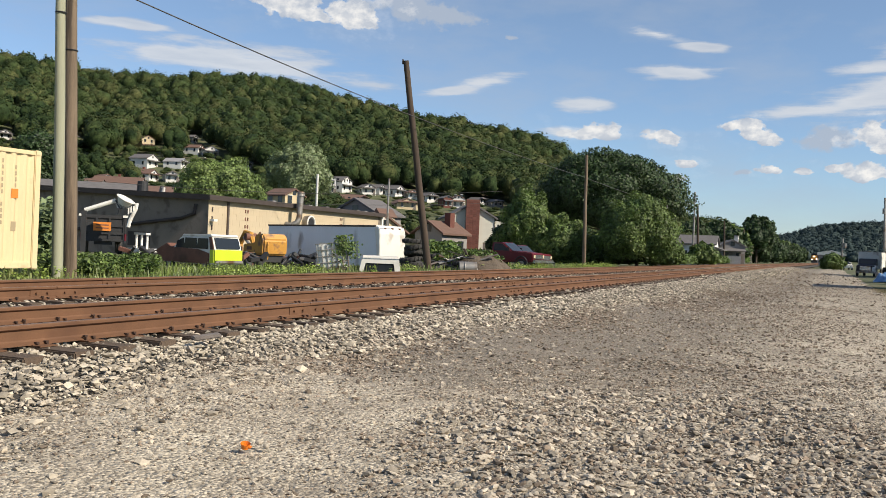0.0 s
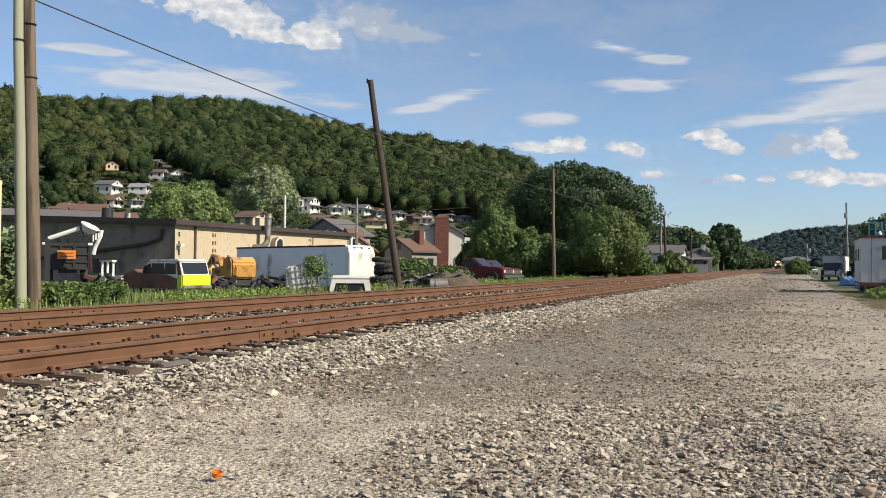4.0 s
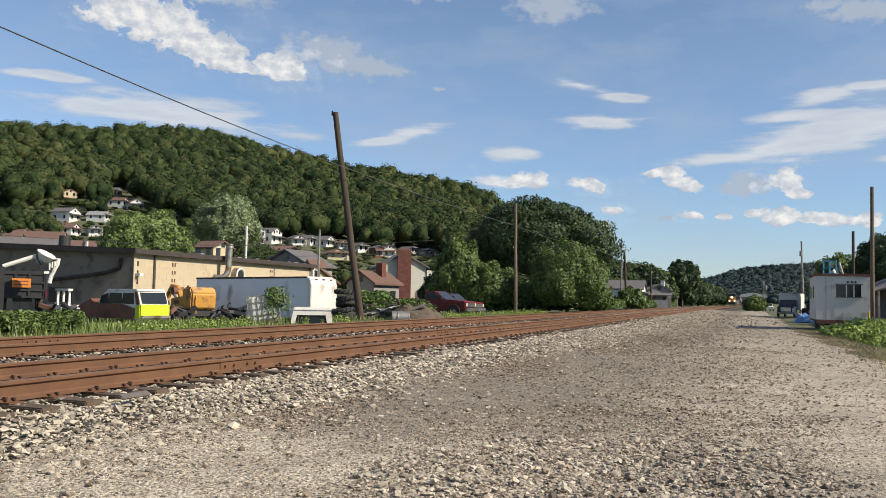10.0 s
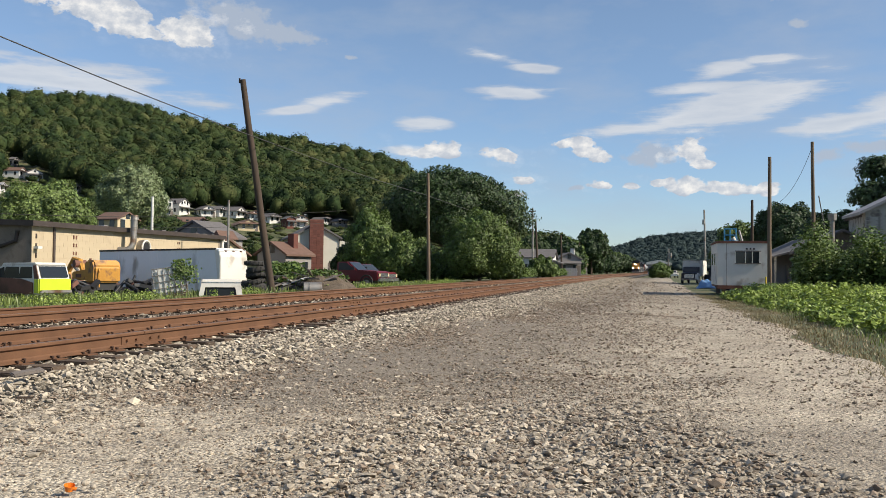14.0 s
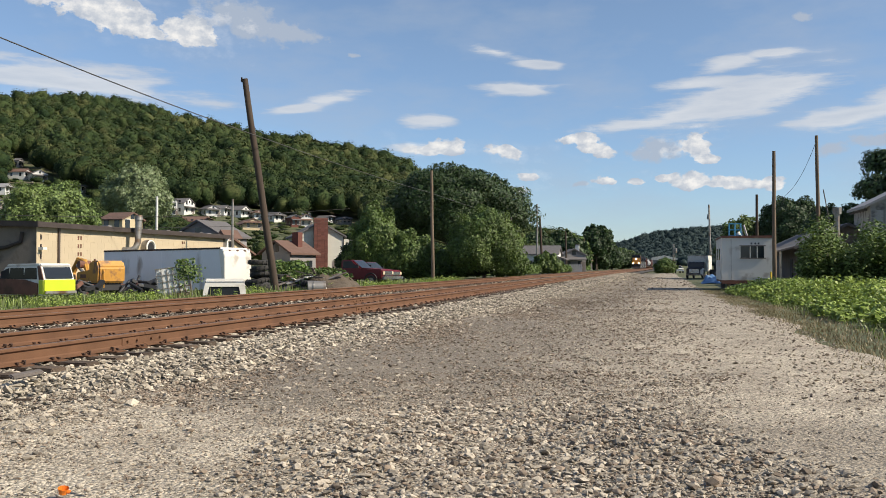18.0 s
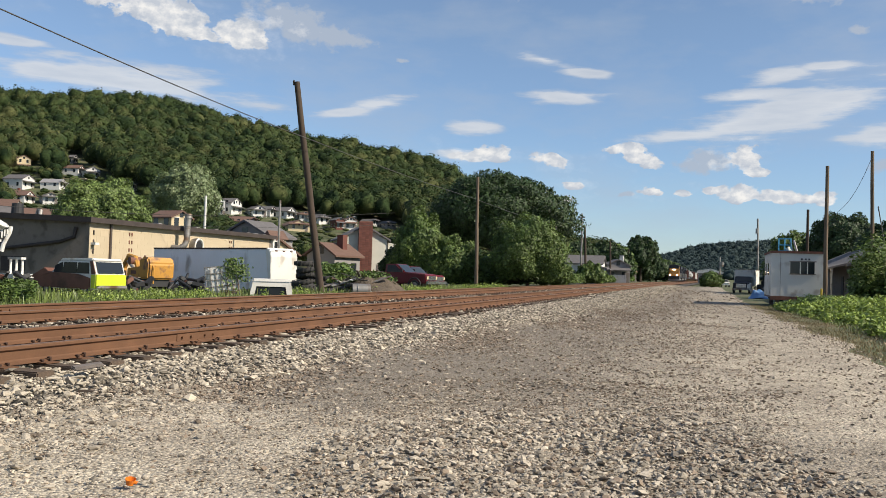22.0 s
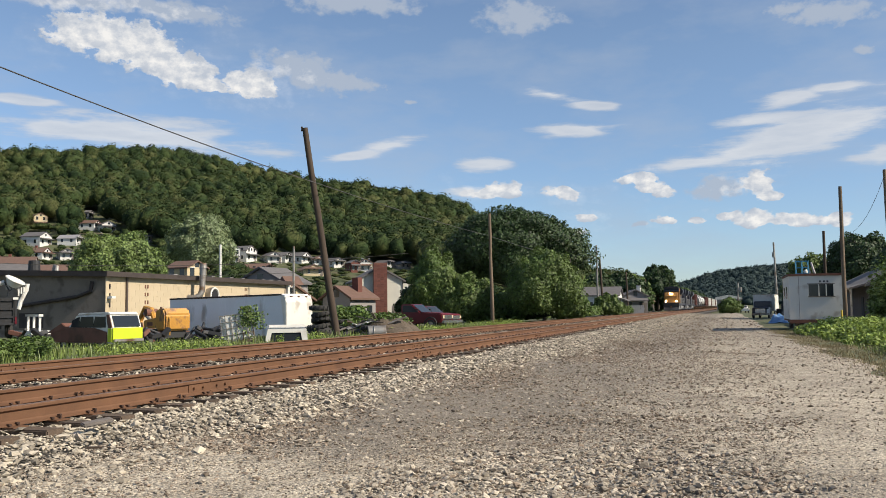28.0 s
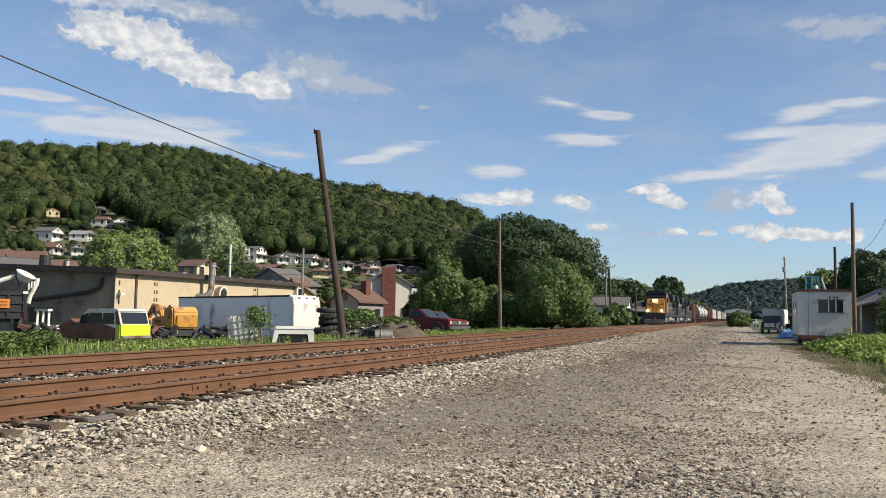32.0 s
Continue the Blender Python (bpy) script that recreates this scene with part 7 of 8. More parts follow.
    part("attic_vent", Shape().box(-0.45, 0.45, -0.08, -0.036, 4.95, 5.6), M_OLDWOOD, h)
    for k in range(6):
        part("rafter_end", Shape().box(-w / 2 - 0.35, -w / 2 - 0.15, 0.2 + 0.9 * k, 0.3 + 0.9 * k, e - 0.35, e - 0.2), M_OLDWOOD, h)
    f = thing("flue", "rusty galvanised flue pipe rising from the bushes", "chimney", pose(*polar(10.15, 57), 0))
    part("pipe", Shape().tube((0, 0, 0), (0, 0, 4.3), 0.14, 0.14, 12), M_GALV, f)
    part("cowl", Shape().tube((0, 0, 4.3), (0, 0, 4.7), 0.24, 0.25, 12), M_GALV, f)
    # long low shed
    g = thing("old_shed", "old grey board shed with a sagging dark roof", "shed", pose(9.3, 64, -0.35))
    part("wall", Shape().prism([(0, 0), (5.5, 0), (5.5, 3.0), (2.8, 4.3), (0, 3.0)], 0.04, 22, "y"), M_OLDWOOD, g)
    for s, x0, x1 in ((-1, -0.6, 2.8), (1, 2.8, 6.1)):
        part("roof", Shape().prism([(x0, 2.72 if s < 0 else 4.32), (x1, 4.32 if s < 0 else 2.72), (x1, 4.5 if s < 0 else 2.9), (x0, 2.9 if s < 0 else 4.5)], -0.5, 22.4, "y"), M_ROOF_GREY, g)
    for k in range(18):
        part("board", Shape().box(0.02 + 0.305 * k, 0.3 + 0.305 * k, -0.03, 0.035, 0, 2.75 + 0.12 * (k % 3)), M_PEEL if k % 4 else M_OLDWOOD, g)
    part("porch_roof", Shape().prism([(-1.6, 2.55), (0, 3.0), (0, 3.12), (-1.6, 2.67)], -0.2, 12, "y"), M_ROOF_GREY, g)
    for yy in (0, 3, 6, 9, 11.8):
        part("porch_post", Shape().box(-1.5, -1.38, yy, yy + 0.12, 0, 2.6), M_PEEL, g)
    for yy in (1.5, 5):
        part("doorway", Shape().box(-0.04, -0.003, yy, yy + 1.1, 0, 2.1), M_BLACK, g)
    # box truck, tarpaulin and cars
    t = thing("box_truck", "white box truck parked with its hood towards the road", "truck", pose(4.45, 120, -0.4, 0, 0, -101))
    part("cargo_box", Shape().box(-4.3, -0.2, -1.25, 1.25, 0.95, 3.05), M_WHITE, t, bevel=0.04)
    part("roof_trim", Shape().box(-4.3, -0.18, -1.27, 1.27, 3.05, 3.1), M_GALV, t)
    part("cab", Shape().prism([(-0.2, 0.6), (2.3, 0.6), (2.35, 1.35), (1.1, 1.5), (0.75, 2.2), (-0.15, 2.2)], -1.0, 1.0, "y"), M_LOCO_DARK, t, "dark cab and hood", bevel=0.06)
    part("windscreen", Shape().prism([(1.1, 1.52), (1.13, 1.52), (0.8, 2.12), (0.77, 2.12)], -0.85, 0.85, "y"), M_GLASS, t)
    part("fender", Shape().prism([(0.95, 0.5), (1.2, 0.5), (1.35, 0.95), (1.75, 1.1), (2.15, 0.95), (2.3, 0.5), (2.45, 0.5), (2.4, 1.2), (1.9, 1.4), (1.1, 1.35)], 0.75, 1.16, "y"), M_WHITE, t, "white front fender", bevel=0.05)
    part("grille", Shape().box(2.33, 2.4, -0.6, 0.6, 0.75, 1.25), M_CHROME, t)
    part("bumper", Shape().box(2.36, 2.5, -1.05, 1.05, 0.45, 0.68), M_GALV, t)
    for wx in (-3.2, 1.75):
        for wy in (-0.95, 0.95):
            wheel(t, wx, wy, 0.48, 0.48, 0.3)
    pickup(pose(7.3, 117, -0.38, 0, 0, -80), "black pickup parked beside the box truck", M_BLACK)
    pickup(pose(*polar(0.95, 215), -0.36, 0, 0, -80), "white pickup parked far down the road", M_WHITE)
    c = thing("tarpaulin_heap", "blue tarpaulin thrown over a low heap", "tarpaulin", heading(*polar(2.95, 84), 0))
    n = 22
    gx, gy = np.meshgrid(np.linspace(-0.85, 0.85, n), np.linspace(-0.8, 0.8, n), indexing="ij")
    gz = 0.78 * np.exp(-((gx / 0.72) ** 4 + (gy / 0.7) ** 4)) * (1 + 0.25 * np.sin(gx * 6 + 1) * np.sin(gy * 5)) - 0.1
    i, j = np.meshgrid(np.arange(n - 1), np.arange(n - 1), indexing="ij")
    f = np.stack([i * n + j, (i + 1) * n + j, (i + 1) * n + j + 1, i * n + j + 1], -1).reshape(-1, 4)
    part("sheet", fast_mesh("sheet", np.stack([gx, gy, gz], -1).reshape(-1, 3), f), M_TARP, c, smooth=False)
    part("heap", Shape().ball((0, 0, 0), (0.6, 0.55, 0.4)), M_BLACK, c)
    s = thing("scrap_heap", "dark machinery parts heaped before the truck", "scrap", heading(*polar(3.05, 88), 0), "scrap heaps")
    rng = random.Random(2)
    for k in range(10):
        m = pose(rng.uniform(-1, 1), rng.uniform(-1, 1), rng.uniform(0.1, 0.8), rng.uniform(-40, 40), rng.uniform(-40, 40), rng.uniform(0, 180))
        part("scrap_piece", Shape().box(-0.45, 0.45, -0.2, 0.2, -0.15, 0.15, m), rng.choice((M_BLACK, M_BLACK, M_LOCO_DARK, M_GALV)), s, bevel=0.02)
    # the broken bottle cap on the road
    b = thing("broken_reflector", "broken piece of bright orange plastic on the gravel", "litter", pose(-2.93, 3.9, 0.045, 12, 8, 20))
    part("cup", Shape().tube((0, 0, 0), (0, 0, 0.026), 0.02, 0.028, 14, caps=False), M_BOTTLE, b)
    part("base", Shape().tube((0, 0, -0.004), (0, 0, 0.005), 0.021, 0.021, 14), M_BOTTLE, b)
    part("shard", Shape().box(0.012, 0.035, -0.012, 0.012, 0.006, 0.012), M_BOTTLE, b)
    for x, y, r in ((-2.9, 4.1, 0.018), (-2.95, 4.13, 0.022)):
        part("pebble", Shape().ball((x + 3.0, y - 4.04, 0.0), (r, r * 0.8, r * 0.7), 9, 6), M_PEBBLE, b, "grey pebble")
    k = thing("stick", "dark splintered piece of wood on the gravel", "wood", pose(-5.05, 6.35, 0.06, 0, 4, 35))
    part("splinter", Shape().box(-0.17, 0.17, -0.03, 0.03, -0.015, 0.02), M_DARKPOLE, k, bevel=0.01)
    part("splinter", Shape().box(-0.1, 0.2, 0.03, 0.06, -0.015, 0.01), M_DARKPOLE, k)
    k = thing("stick", "broken tie plank lying on the ballast", "wood", pose(-5.6, 6.9, 0.2, 8, -6, 60))
    part("splinter", Shape().box(-0.14, 0.14, -0.05, 0.05, -0.015, 0.02), M_OLDWOOD, k, bevel=0.01)


# ---- plants of the yard and the roadside ----
def blades(name, material, label, rng, x, y, height, width=0.012, lean=0.35):
    n = len(x)
    z = ground_z(x, y)
    a = rng.uniform(0, 2 * math.pi, n)
    dx, dy = np.cos(a), np.sin(a)
    bend = rng.uniform(0.05, lean, n) * height
    w = width * rng.uniform(0.6, 1.6, n)
    p = np.stack([x, y, z - 0.02], -1)
    side = np.stack([-dy * w, dx * w, 0 * w], -1)
    mid = p + np.stack([dx * bend * 0.35, dy * bend * 0.35, height * 0.6], -1)
    tip = p + np.stack([dx * bend, dy * bend, height], -1)
    v = np.stack([p - side, p + side, mid + side * 0.8, mid - side * 0.8, tip + side * 0.15, tip - side * 0.15], 1).reshape(-1, 3)
    k = 6 * np.arange(n)[:, None]
    f = np.concatenate([k + [0, 1, 2, 3], k + [3, 2, 4, 5]], 0)
    me = fast_mesh(name, v, f)
    me.materials.append(material)
    return tagged(new(name, me), label, "grass", kind="stuff")


def weeds(name, material, label, rng, x, y, top, leaf, per=14, category="weeds"):
    """Leafy stems: leaves set round each of many upright stalks."""
    n = len(x)
    z = ground_z(x, y)
    top = np.broadcast_to(np.asarray(top, float), (n,))
    h = top * rng.uniform(0.5, 1.1, n)
    f = rng.uniform(0.15, 1.0, (n, per)) ** 0.7
    a = rng.uniform(0, 2 * math.pi, (n, per))
    r = 0.16 * top[:, None] * rng.uniform(0.3, 1.0, (n, per)) + leaf * 0.3
    p = np.stack([x[:, None] + r * np.cos(a), y[:, None] + r * np.sin(a), z[:, None] + h[:, None] * f], -1).reshape(-1, 3)
    nrm = np.stack([np.cos(a) * 0.5, np.sin(a) * 0.5, np.ones_like(a)], -1).reshape(-1, 3) + rng.normal(0, 0.35, (n * per, 3))
    v = leaf_cards(rng, p, nrm, leaf * rng.uniform(0.55, 1.3, n * per), 1.4)
    me = cards_mesh(name, v)
    me.materials.append(material)
    return tagged(new(name, me), label, category, kind="stuff")


def build_plants():
    g = np.random.default_rng(31)
    # verge beyond the tracks
    n = 46000
    x = -14.9 - g.exponential(2.6, n)
    y = g.uniform(6, 75, n) ** 1.0
    blades("verge_grass", M_GRASS, "long bright green grass on the verge beside the track", g, x, y, g.uniform(0.02, 0.085, n) * (1 + 0.7 * np.sin(x * 1.7 + y * 0.6) * np.sin(y * 1.3 - x)), 0.007, 0.8)
    n = 1500
    x, y = -15.1 - g.exponential(1.6, n), g.uniform(8, 70, n)
    keep = np.sin(x * 0.9 + y * 0.7) + np.sin(y * 0.33) > -0.2
    weeds("verge_weeds", M_LEAF_BRIGHT, "low leafy weeds dotted over the grassy verge", g, x[keep], y[keep], g.uniform(0.1, 0.4, n)[keep], 0.05, 16)
    n = 16000
    x, y = g.uniform(-36, -15.5, n), g.uniform(10, 60, n)
    blades("yard_grass", M_GRASS, "uneven grass and weeds between the scrap in the yard", g, x, y, g.uniform(0.1, 0.34, n), 0.014)
    n = 3600
    x = -15.6 - g.exponential(2.2, n)
    y = g.uniform(74, 200, n)
    weeds("track_shrubs", M_LEAF, "low green shrubs lining the track", g, x, y, 1.3, 0.22, 16, "shrubs")
    n = 420
    az, d = g.uniform(-49, -41.8, n), g.uniform(24, 34, n)
    weeds("weed_clump", M_LEAF, "clump of leafy weeds growing behind the poles", g, d * np.sin(np.radians(az)), d * np.cos(np.radians(az)), 0.62, 0.08, 40)
    n = 240
    az, d = g.uniform(-48.6, -47.6, n), g.uniform(27, 33, n)
    weeds("tall_weeds", M_LEAF_SILVER, "tall dusty weeds between the container and a pole", g, d * np.sin(np.radians(az)), d * np.cos(np.radians(az)), 2.2, 0.16, 30)
    n = 330
    az, d = g.uniform(-25.3, -22.9, n), g.uniform(47, 55, n)
    weeds("mound_weeds", M_LEAF, "leafy weeds behind the tyre heap", g, d * np.sin(np.radians(az)), d * np.cos(np.radians(az)), 1.5, 0.18, 26)
    # roadside weeds
    n = 5200
    x = 3.0 + g.gamma(1.7, 3.0, n)
    y = g.uniform(15, 52, n)
    edge = 3.75 + 0.25 * np.sin(y * 0.5) + 0.18 * np.sin(y * 1.7) + np.maximum(0, 19 - y) * 0.3 - np.maximum(0, y - 30) * 0.02
    keep = x > edge
    weeds("roadside_weeds", M_LEAF_BRIGHT, "thick bright green broad-leaved weeds beside the road", g, x[keep], y[keep], (0.3 + 0.34 * np.clip((x[keep] - edge[keep]) / 2.6, 0, 1)) * (1 + 0.4 * np.sin(x[keep] * 1.1 + 0.6 * y[keep]) * np.sin(y[keep] * 0.43) + 0.25 * np.sin(x[keep] * 2.3 + y[keep])), 0.085, 26)
    n = 24000
    x = 2.4 + np.abs(g.normal(0, 0.95, n)) + 0.16 * g.normal(0, 1, n)
    y = g.uniform(9, 60, n)
    blades("edge_grass", M_DRY, "dry straw-coloured grass along the road's edge", g, x, y, g.uniform(0.02, 0.09, n), 0.007, 0.9)
    n = 12000
    x, y = 3.4 + g.gamma(2, 0.8, n), g.uniform(9, 58, n)
    blades("roadside_grass", M_GRASS, "fresh green grass in front of the weeds", g, x, y, g.uniform(0.03, 0.17, n), 0.009, 0.8)
    n = 700
    az, d = g.uniform(8.3, 22, n), g.uniform(47, 55, n)
    weeds("sumac_thicket", M_LEAF, "dark green sumac thicket before the derelict house", g, d * np.sin(np.radians(az)), d * np.cos(np.radians(az)), 2.9 + 0.55 * np.sin(az * 2.2) + 0.45 * np.sin(az * 5.1 + d), 0.125, 130, "shrubs")
    n = 160
    az, d = g.uniform(5.4, 9, n), g.uniform(55, 59, n)
    weeds("brush", M_LEAF_SILVER, "dusty brush beside the site office", g, d * np.sin(np.radians(az)), d * np.cos(np.radians(az)), 0.75, 0.09, 26, "shrubs")
    # trees
    tree(*polar(-13.0, 106), 13.3, 8.8, "big dark green broadleaf tree beside the track", M_LEAF_DARK, 42000, 0.2, seed=2, lobes=30)
    tree(*polar(-11.3, 76), 5.9, 3.3, "rounded green bush beside the track", M_LEAF, 24000, 0.12, low=0.05, seed=3, lobes=30)
    tree(*polar(-18.2, 80), 6.7, 2.75, "leafy green tree behind a parked pickup", M_LEAF, 20000, 0.15, low=0.2, seed=4, lobes=20)
    tree(*polar(-16.1, 79), 4.5, 2.6, "low leafy bush behind a pole", M_LEAF, 12000, 0.14, low=0.1, seed=14)
    tree(*polar(-19.6, 83), 3.7, 1.9, "low dark shrub beside the chimney house", M_LEAF_DARK, 7000, 0.16, low=0.1, seed=15)
    tree(*polar(-14.3, 80), 2.8, 2.0, "low shrub at the foot of a pole", M_LEAF, 6000, 0.13, low=0.05, seed=16)
    tree(*polar(-9.5, 84), 2.5, 1.7, "small shrub beside the track", M_LEAF, 3500, 0.2, low=0.05, seed=17)
    tree(*polar(-38.1, 78), 8.4, 3.6, "bright green leafy tree behind the workshop", M_LEAF_PALE, 30000, 0.125, seed=5, low=1.0, lobes=22)
    tree(*polar(-33.1, 165), 18.2, 5.7, "rounded silver-green tree behind the workshop", M_LEAF_SILVER, 22000, 0.26, seed=6, low=6.0, lobes=26)
    tree(*polar(-48.3, 120), 13, 4.6, "dark spruce-like tree beside the slope", M_LEAF_DARK, 15000, 0.24, seed=8, low=1)
    tree(*polar(-4.1, 232), 11.3, 4.6, "dark round tree standing over the roofs", M_LEAF_DARK, 7000, 0.5, seed=9)
    tree(*polar(-6.3, 260), 10.5, 4.2, "dark tree behind the grey house", M_LEAF_DARK, 4000, 0.5, seed=18)
    tree(*polar(-7.8, 230), 9.5, 4.0, "dark tree above the roofs", M_LEAF_DARK, 4000, 0.5, seed=19)
    tree(*polar(-7.2, 120), 2.9, 1.9, "bushy shrub before the pale roof", M_LEAF, 5000, 0.25, low=0.05, seed=20)
    tree(*polar(0.25, 186), 3.2, 2.3, "round bush at the road's end", M_LEAF, 4000, 0.24, low=0.05, seed=10)
    tree(*polar(7.7, 112), 9.3, 4.4, "dark green tree behind the site office", M_LEAF_DARK, 20000, 0.19, seed=11, low=0.8)
    tree(*polar(5.0, 118), 7.4, 3.6, "light green tree behind the boom lift", M_LEAF, 13000, 0.2, seed=21, low=0.5)
    tree(*polar(12.7, 82), 11.6, 4.1, "open-crowned dark tree behind the derelict house", M_LEAF_DARK, 10500, 0.19, seed=12, low=3.5, lobes=13, dome=False)
    tree(*polar(10.0, 84), 6.8, 2.6, "thin dark tree beside the derelict house", M_LEAF_DARK, 8000, 0.18, seed=13, low=1.5)
    tree(*polar(17, 56), 5.5, 3.6, "leafy tree beside the derelict house", M_LEAF, 6000, 0.3, seed=22, low=0.3)
    for k in range(16):
        d = 182 + 20 * k
        x = -18.6 - (k % 3) * 1.6 + float(bend(d))
        ob = tree(x, d, 6.6 + 0.8 * math.sin(k * 2.1) + 0.1 * k, 3.4 + 0.06 * k, "leafy tree in the row along the far track", M_LEAF if k % 3 == 1 else M_LEAF_DARK, 4200, 0.5, low=0.1, seed=40 + k)
        tagged(ob, group="tree row along the track")


# ---- the train ----
def build_locomotive(label, paint, lit):
    t = thing("locomotive", label, "locomotive", pose(0, 0, 0), "locomotives of the train")
    dark, grey = M_LOCO_DARK, M_LOCO_GREY
    part("frame", Shape().box(-1.5, 1.5, 0.6, 21.6, 1.15, 1.55), dark, t)
    nose = part("nose", Shape().prism([(0.85, 1.55), (3.1, 1.55), (3.1, 3.85), (1.45, 3.8), (0.98, 3.2)], -1.25, 1.25, "x"), paint, t, "broad sloping cab nose", bevel=0.14)
    part("nose_door", Shape().box(-0.95, -0.35, 0.86, 0.95, 1.6, 2.75), paint, nose, bevel=0.02)
    part("nose_stripe", Shape().box(-1.26, 1.26, 0.84, 0.95, 1.56, 1.72), dark, nose)
    cab = part("cab", Shape().prism([(2.4, 1.55), (5.4, 1.55), (5.4, 4.6), (2.75, 4.6), (2.4, 3.85)], -1.5, 1.5, "x"), paint, t, bevel=0.08)
    part("cab_roof", Shape().prism([(-1.5, 4.6), (1.5, 4.6), (1.1, 4.9), (-1.1, 4.9)], 2.5, 5.5, "y"), dark, cab)
    part("cab_brow", Shape().prism([(2.3, 3.95), (2.36, 3.9), (2.73, 4.6), (2.6, 4.6)], -1.5, 1.5, "x"), dark, cab, "dark band round the windscreens")
    for x0, x1 in ((-1.3, -0.45), (-0.4, 0.4), (0.45, 1.3)):
        part("windscreen", Shape().prism([(2.27, 4.0), (2.31, 3.98), (2.54, 4.46), (2.5, 4.48)], x0, x1, "x"), M_GLASS, cab)
    part("visor", Shape().box(-1.45, 1.45, 2.36, 2.75, 4.47, 4.56), dark, cab)
    part("air_horn", Shape().box(-0.5, 0.5, 3.6, 4.2, 4.9, 5.05), dark, cab)
    for yy in (3.2, 4.3):
        for s in (-1.52, 1.505):
            part("side_window", Shape().box(s, s + 0.015, yy, yy + 0.8, 3.2, 4.0), M_GLASS, cab)
    for s in (-1, 1):
        part("cab_mirror", Shape().box(s * 1.62 - 0.1, s * 1.62 + 0.1, 2.9, 2.96, 3.3, 3.75), dark, cab)
    hood = part("hood", Shape().box(-0.95, 0.95, 5.5, 19.6, 1.55, 4.3), dark, t, "long dark engine hood", bevel=0.08)
    part("hood_stripe", Shape().box(0.952, 0.96, 5.6, 19.5, 3.3, 3.75), paint if lit else M_TANK, hood, "painted band along the hood")
    part("radiator", Shape().prism([(-0.95, 3.4), (0.95, 3.4), (1.5, 3.9), (1.4, 4.7), (-1.4, 4.7), (-1.5, 3.9)], 14.6, 19.4, "y"), dark, t, "flared radiator", bevel=0.04)
    part("blower_duct", Shape().prism([(-1.3, 2.7), (1.3, 2.7), (1.3, 4.2), (1.0, 4.5), (-1.0, 4.5), (-1.3, 4.2)], 5.7, 8.6, "y"), dark if lit else grey, t, "box over the blower", bevel=0.04)
    for k in range(11):
        for s in (0.951, -0.985):
            part("hood_door", Shape().box(s, s + 0.034, 5.8 + 0.8 * k, 6.5 + 0.8 * k, 1.7, 3.1), grey if lit and k % 4 == 3 else dark, hood)
    for yy in (9.5, 11.0, 12.8):
        part("roof_fan", Shape().tube((0, yy, 4.3), (0, yy, 4.5), 0.65, 0.65, 16), dark, hood)
    part("exhaust", Shape().box(-0.4, 0.4, 11.6, 12.1, 4.3, 4.7), dark, hood)
    part("fuel_tank", Shape().prism([(-1.4, 1.15), (1.4, 1.15), (1.4, 0.65), (1.0, 0.3), (-1.0, 0.3), (-1.4, 0.65)], 8.2, 13.8, "y"), grey, t, bevel=0.04)
    for base in (2.2, 15.2):
        tr = part("bogie", Shape().box(-1.3, 1.3, base, base + 4.6, 0.42, 0.95), grey, t, "grey six-wheel bogie")
        for k in range(3):
            for s in (-0.76, 0.76):
                part("wheel", Shape().tube((s - 0.07, base + 0.6 + 1.7 * k, 0.52), (s + 0.07, base + 0.6 + 1.7 * k, 0.52), 0.52, 0.52, 18), M_RUST, tr)
            for s in (1.3, -1.42):
                part("axle_box", Shape().box(s, s + 0.12, base + 0.4 + 1.7 * k, base + 0.8 + 1.7 * k, 0.4, 0.75), grey, tr)
    part("plow", Shape().prism([(0.05, 0.14), (0.5, 0.14), (0.75, 0.75), (0.5, 0.75)], -1.4, 1.4, "x"), dark, t, "dark snow plow")
    part("pilot", Shape().box(-1.5, 1.5, 0.55, 0.85, 0.7, 1.6), M_BLACK, t, "black pilot plate")
    part("coupler", Shape().box(-0.14, 0.14, -0.1, 0.65, 0.72, 1.0), M_RUST, t)
    for s in (-1, 1):
        part("handrail", Shape().path([(s * 1.42, 0.7, 1.55), (s * 1.42, 0.7, 2.6), (s * 0.5, 0.65, 2.6)], 0.03, 6), paint, t)
        part("side_rail", Shape().path([(s * 1.45, 5.6, 2.6), (s * 1.45, 20.8, 2.6), (s * 1.45, 21.2, 1.55)], 0.03, 6), grey, t)
        for k in range(10):
            part("rail_post", Shape().tube((s * 1.45, 5.8 + 1.6 * k, 1.55), (s * 1.45, 5.8 + 1.6 * k, 2.6), 0.028, 0.028, 6), grey, t)
        part("step_well", Shape().box(s * 1.35 - 0.14, s * 1.35 + 0.14, 0.75, 1.6, 0.45, 1.55), grey, t)
        part("ditch_light", Shape().tube((s * 1.02, 0.42, 1.98), (s * 1.02, 0.6, 1.98), 0.16, 0.16, 14), M_LAMP if lit else grey, t, "lit ditch light" if lit else "")
        part("ditch_light_post", Shape().box(s * 1.02 - 0.06, s * 1.02 + 0.06, 0.6, 0.7, 1.5, 2.1), dark, t)
        part("headlight", Shape().tube((s * 0.17, 0.9, 3.48), (s * 0.17, 1.05, 3.48), 0.15, 0.15, 14), M_LAMP if lit else grey, t, "lit headlight" if lit else "")
    part("headlight_box", Shape().box(-0.48, 0.48, 1.05, 2.0, 3.28, 3.72), paint, t, bevel=0.03)
    return t


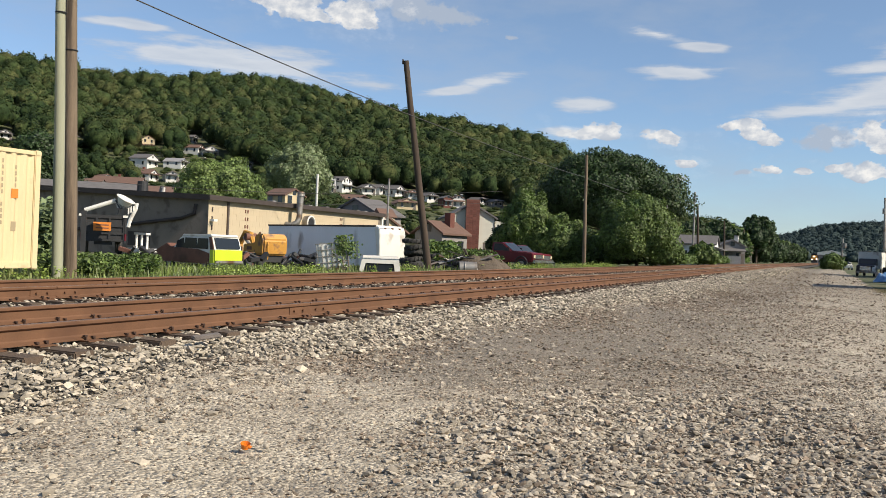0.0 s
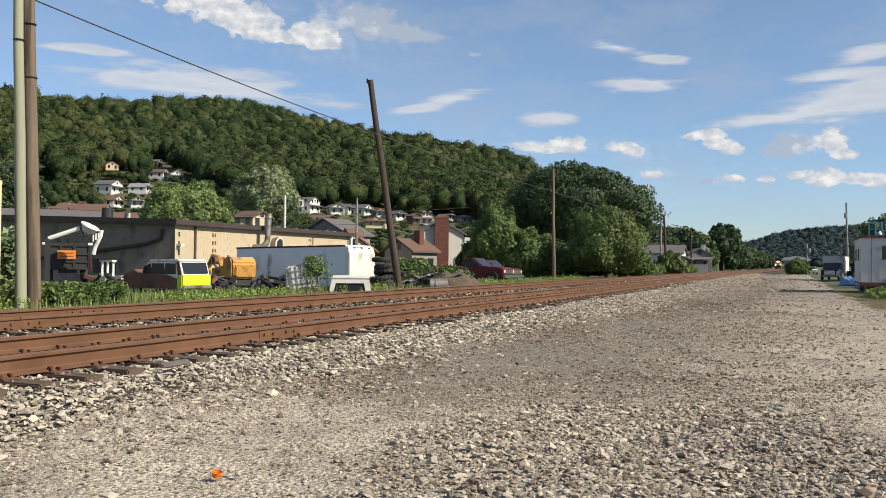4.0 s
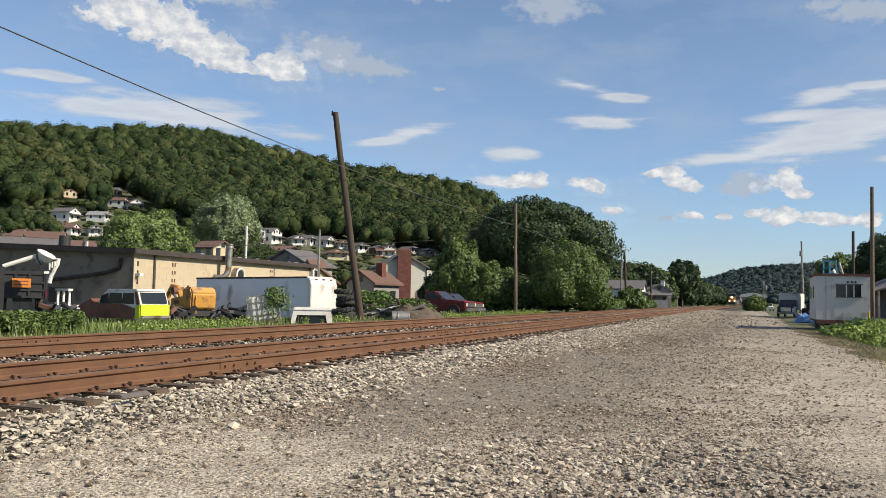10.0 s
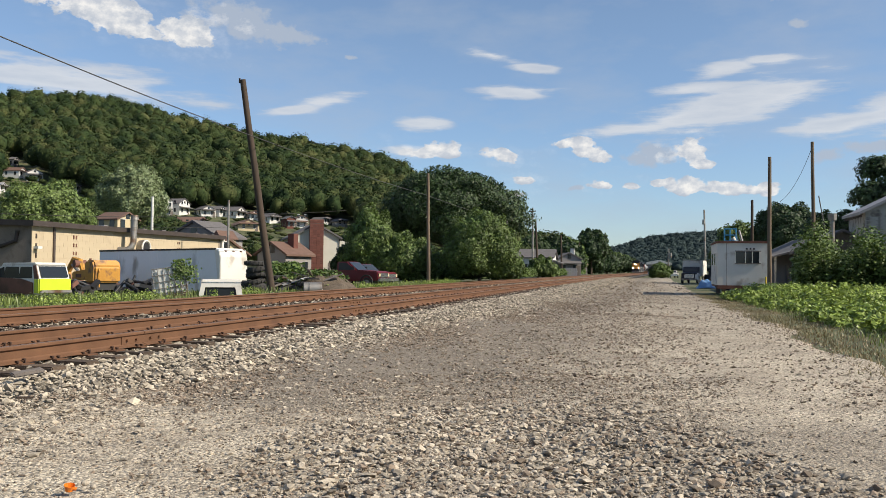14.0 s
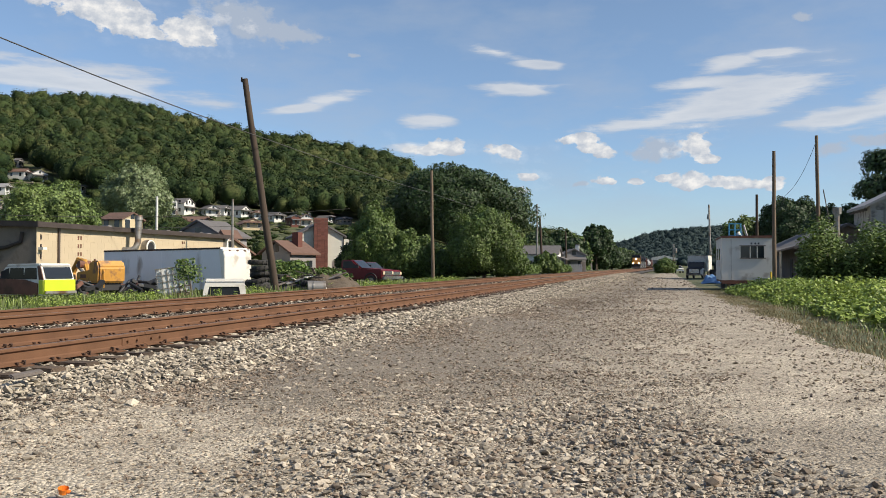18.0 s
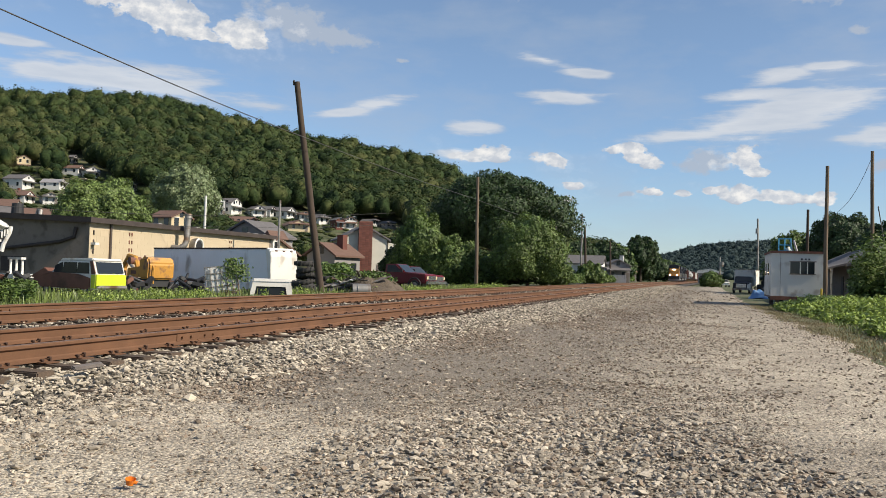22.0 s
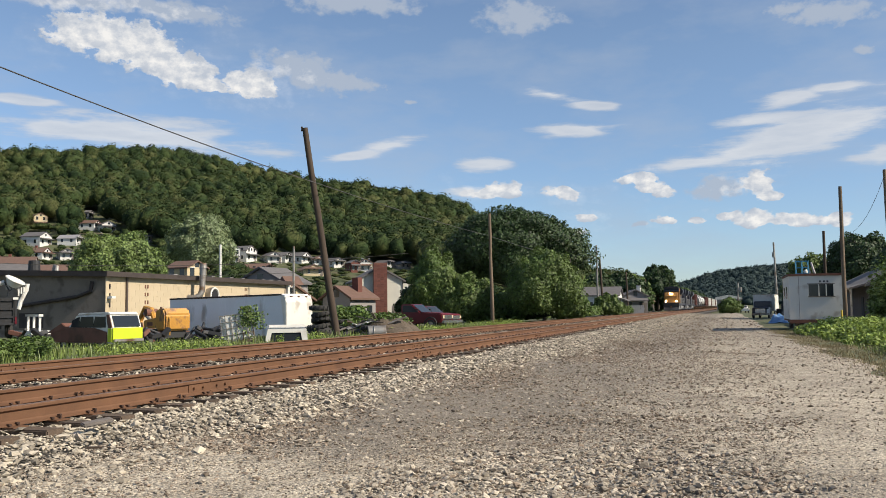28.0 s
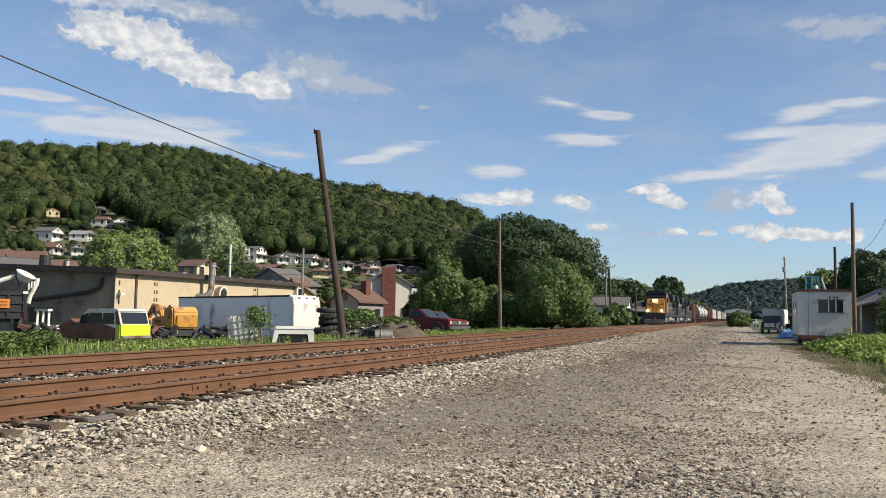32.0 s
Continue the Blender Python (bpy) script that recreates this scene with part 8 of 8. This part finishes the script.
def wagon_base(t, length):
    part("underframe", Shape().box(-1.2, 1.2, 0.3, length - 0.3, 0.95, 1.2), M_BLACK, t)
    for base in (1.2, length - 3.2):
        tr = part("bogie", Shape().box(-1.1, 1.1, base, base + 2.0, 0.45, 0.8), M_RUST, t)
        for yy in (base + 0.2, base + 1.8):
            for s in (-0.76, 0.76):
                part("wheel", Shape().tube((s - 0.07, yy, 0.45), (s + 0.07, yy, 0.45), 0.45, 0.45, 16), M_RUST, tr)
    for yy in (-0.15, length - 0.35):
        part("coupler", Shape().box(-0.12, 0.12, yy, yy + 0.5, 0.75, 1.0), M_RUST, t)


def build_tank_wagon(label, paint):
    t = thing("tank_wagon", label, "rail wagon", pose(0, 0, 0), "wagons of the train")
    L = 15.5
    wagon_base(t, L)
    part("tank", Shape().tube((0, 0.9, 2.65), (0, L - 0.9, 2.65), 1.45, 1.45, 24).ball((0, 0.9, 2.65), (1.45, 0.5, 1.45), 20, 10).ball((0, L - 0.9, 2.65), (1.45, 0.5, 1.45), 20, 10), paint, t, smooth=True)
    d = part("dome", Shape().tube((0, L / 2, 4.0), (0, L / 2, 4.5), 0.5, 0.5, 16), paint, t)
    part("platform", Shape().box(-1.0, 1.0, L / 2 - 1.2, L / 2 + 1.2, 4.08, 4.14), M_BLACK, d)
    for s in (-1, 1):
        part("ladder", Shape().path([(s * 1.5, L / 2, 1.0), (s * 1.5, L / 2, 3.0), (s * 0.95, L / 2, 4.1)], 0.04, 6), M_BLACK, t)
        part("handrail", Shape().path([(s * 1.0, 0.8, 1.25), (s * 1.5, 0.8, 2.2), (s * 1.5, L - 0.8, 2.2), (s * 1.0, L - 0.8, 1.25)], 0.03, 6), M_BLACK, t)
    for yy in (3.5, L - 3.5):
        part("strap", Shape().ring((0, yy, 2.65), (0, 1, 0), 1.46, 0.03, 24, 6), M_BLACK, t)
    return t


def build_box_wagon(label, paint):
    t = thing("box_wagon", label, "rail wagon", pose(0, 0, 0), "wagons of the train")
    L = 17.0
    wagon_base(t, L)
    body = part("body", Shape().box(-1.45, 1.45, 0.4, L - 0.4, 1.2, 4.3), paint, t, bevel=0.03)
    part("roof", Shape().prism([(-1.5, 4.3), (1.5, 4.3), (0, 4.55)], 0.35, L - 0.35, "y"), M_LOCO_GREY, t)
    for s in (-1, 1):
        for k in range(14):
            yy = 0.7 + (L - 1.5) * k / 13
            part("rib", Shape().box(s * 1.45 - 0.05, s * 1.45 + 0.05, yy, yy + 0.1, 1.25, 4.2), paint, body)
        part("door", Shape().box(s * 1.5 - 0.04, s * 1.5 + 0.04, L / 2 - 1.5, L / 2 + 1.5, 1.3, 4.15), paint, t)
        part("ladder", Shape().path([(s * 1.3, 0.36, 1.2), (s * 1.3, 0.36, 4.2)], 0.03, 6), M_BLACK, t)
    return t


NOSE = ((0, 478), (3, 455), (6, 430), (9, 404), (12, 377), (14.5, 353), (17, 325), (20, 290), (22, 263), (24, 235), (26, 208), (28, 181), (30, 155.5), (32, 131))    # seconds, metres up the line


TRAIN = []


def build_train():
    a = build_locomotive("orange-yellow locomotive with lit headlights", M_LOCO, True)
    b = build_locomotive("dark blue trailing locomotive", M_LOCO_DARK, False)
    c = build_tank_wagon("white rounded steel tank wagon", M_TANK)
    k = build_tank_wagon("black rounded steel tank wagon", M_BLACK)
    d = build_box_wagon("oxide brown box wagon", M_BROWNCAR)
    e = build_box_wagon("pale grey box wagon", M_WHITE)
    pos = 0.0
    used = set()
    for ob, length in [(a, 22.0), (b, 22.0), (b, 22.0), (d, 17.2), (k, 15.7), (c, 15.7), (c, 15.7), (c, 15.7), (d, 17.2), (d, 17.2), (e, 17.2), (e, 17.2), (d, 17.2), (e, 17.2), (e, 17.2), (e, 17.2), (d, 17.2), (e, 17.2), (k, 15.7), (c, 15.7), (e, 17.2), (d, 17.2), (e, 17.2), (d, 17.2)]:
        m = ob if ob.name not in used else copy_thing(ob, pose(FAR_TRACK, 0, 0))
        used.add(ob.name)
        TRAIN.append((m, pos))
        pos += length


def motions():
    times, way = [n[0] for n in NOSE], [n[1] for n in NOSE]
    for ob, back in TRAIN:
        rows = []
        for t in (0, 1.5, 3, 4.5, 6, 7.5, 9, 10.5, 12, 13.5, 15, 17, 18.5, 20, 21, 22, 23, 24, 25, 26, 27, 28, 29, 30, 31, 32):
            y = float(np.interp(t, times, way)) + back
            lean = math.degrees(math.atan((float(bend(y + 18)) - float(bend(y + 2))) / 16))
            rows.append((t, pose(FAR_TRACK + float(bend(y)), y, TOP, 0, 0, -lean)))
        walk(ob, rows)


build_ground()
build_ballast()
build_road_stones()
build_track(NEAR_TRACK, "rusty railway track with weathered ties nearest the road", ((22.5, 44.0, 90.0), (10.05, 18.6, 31.0, 66.0)))
build_track(FAR_TRACK, "rusty railway track behind another, beside the grassy verge", ((12.5, 38.0, 85.0), (9.6, 27.0, 60.0)))
build_woods()
build_container()
build_warehouse()
build_box_body()
build_suv()
build_dump_truck()
build_loader()
build_clutter()
pickup(heading(*polar(-19.8, 60), -6, -0.15), "dark red pickup truck parked among weeds", M_RED)
pickup(heading(*polar(-18.9, 69), -12, -0.25), "second dark red pickup half hidden by shrubs", M_RED)
build_houses()
build_roadside()
build_poles()
build_plants()
build_train()
motions()
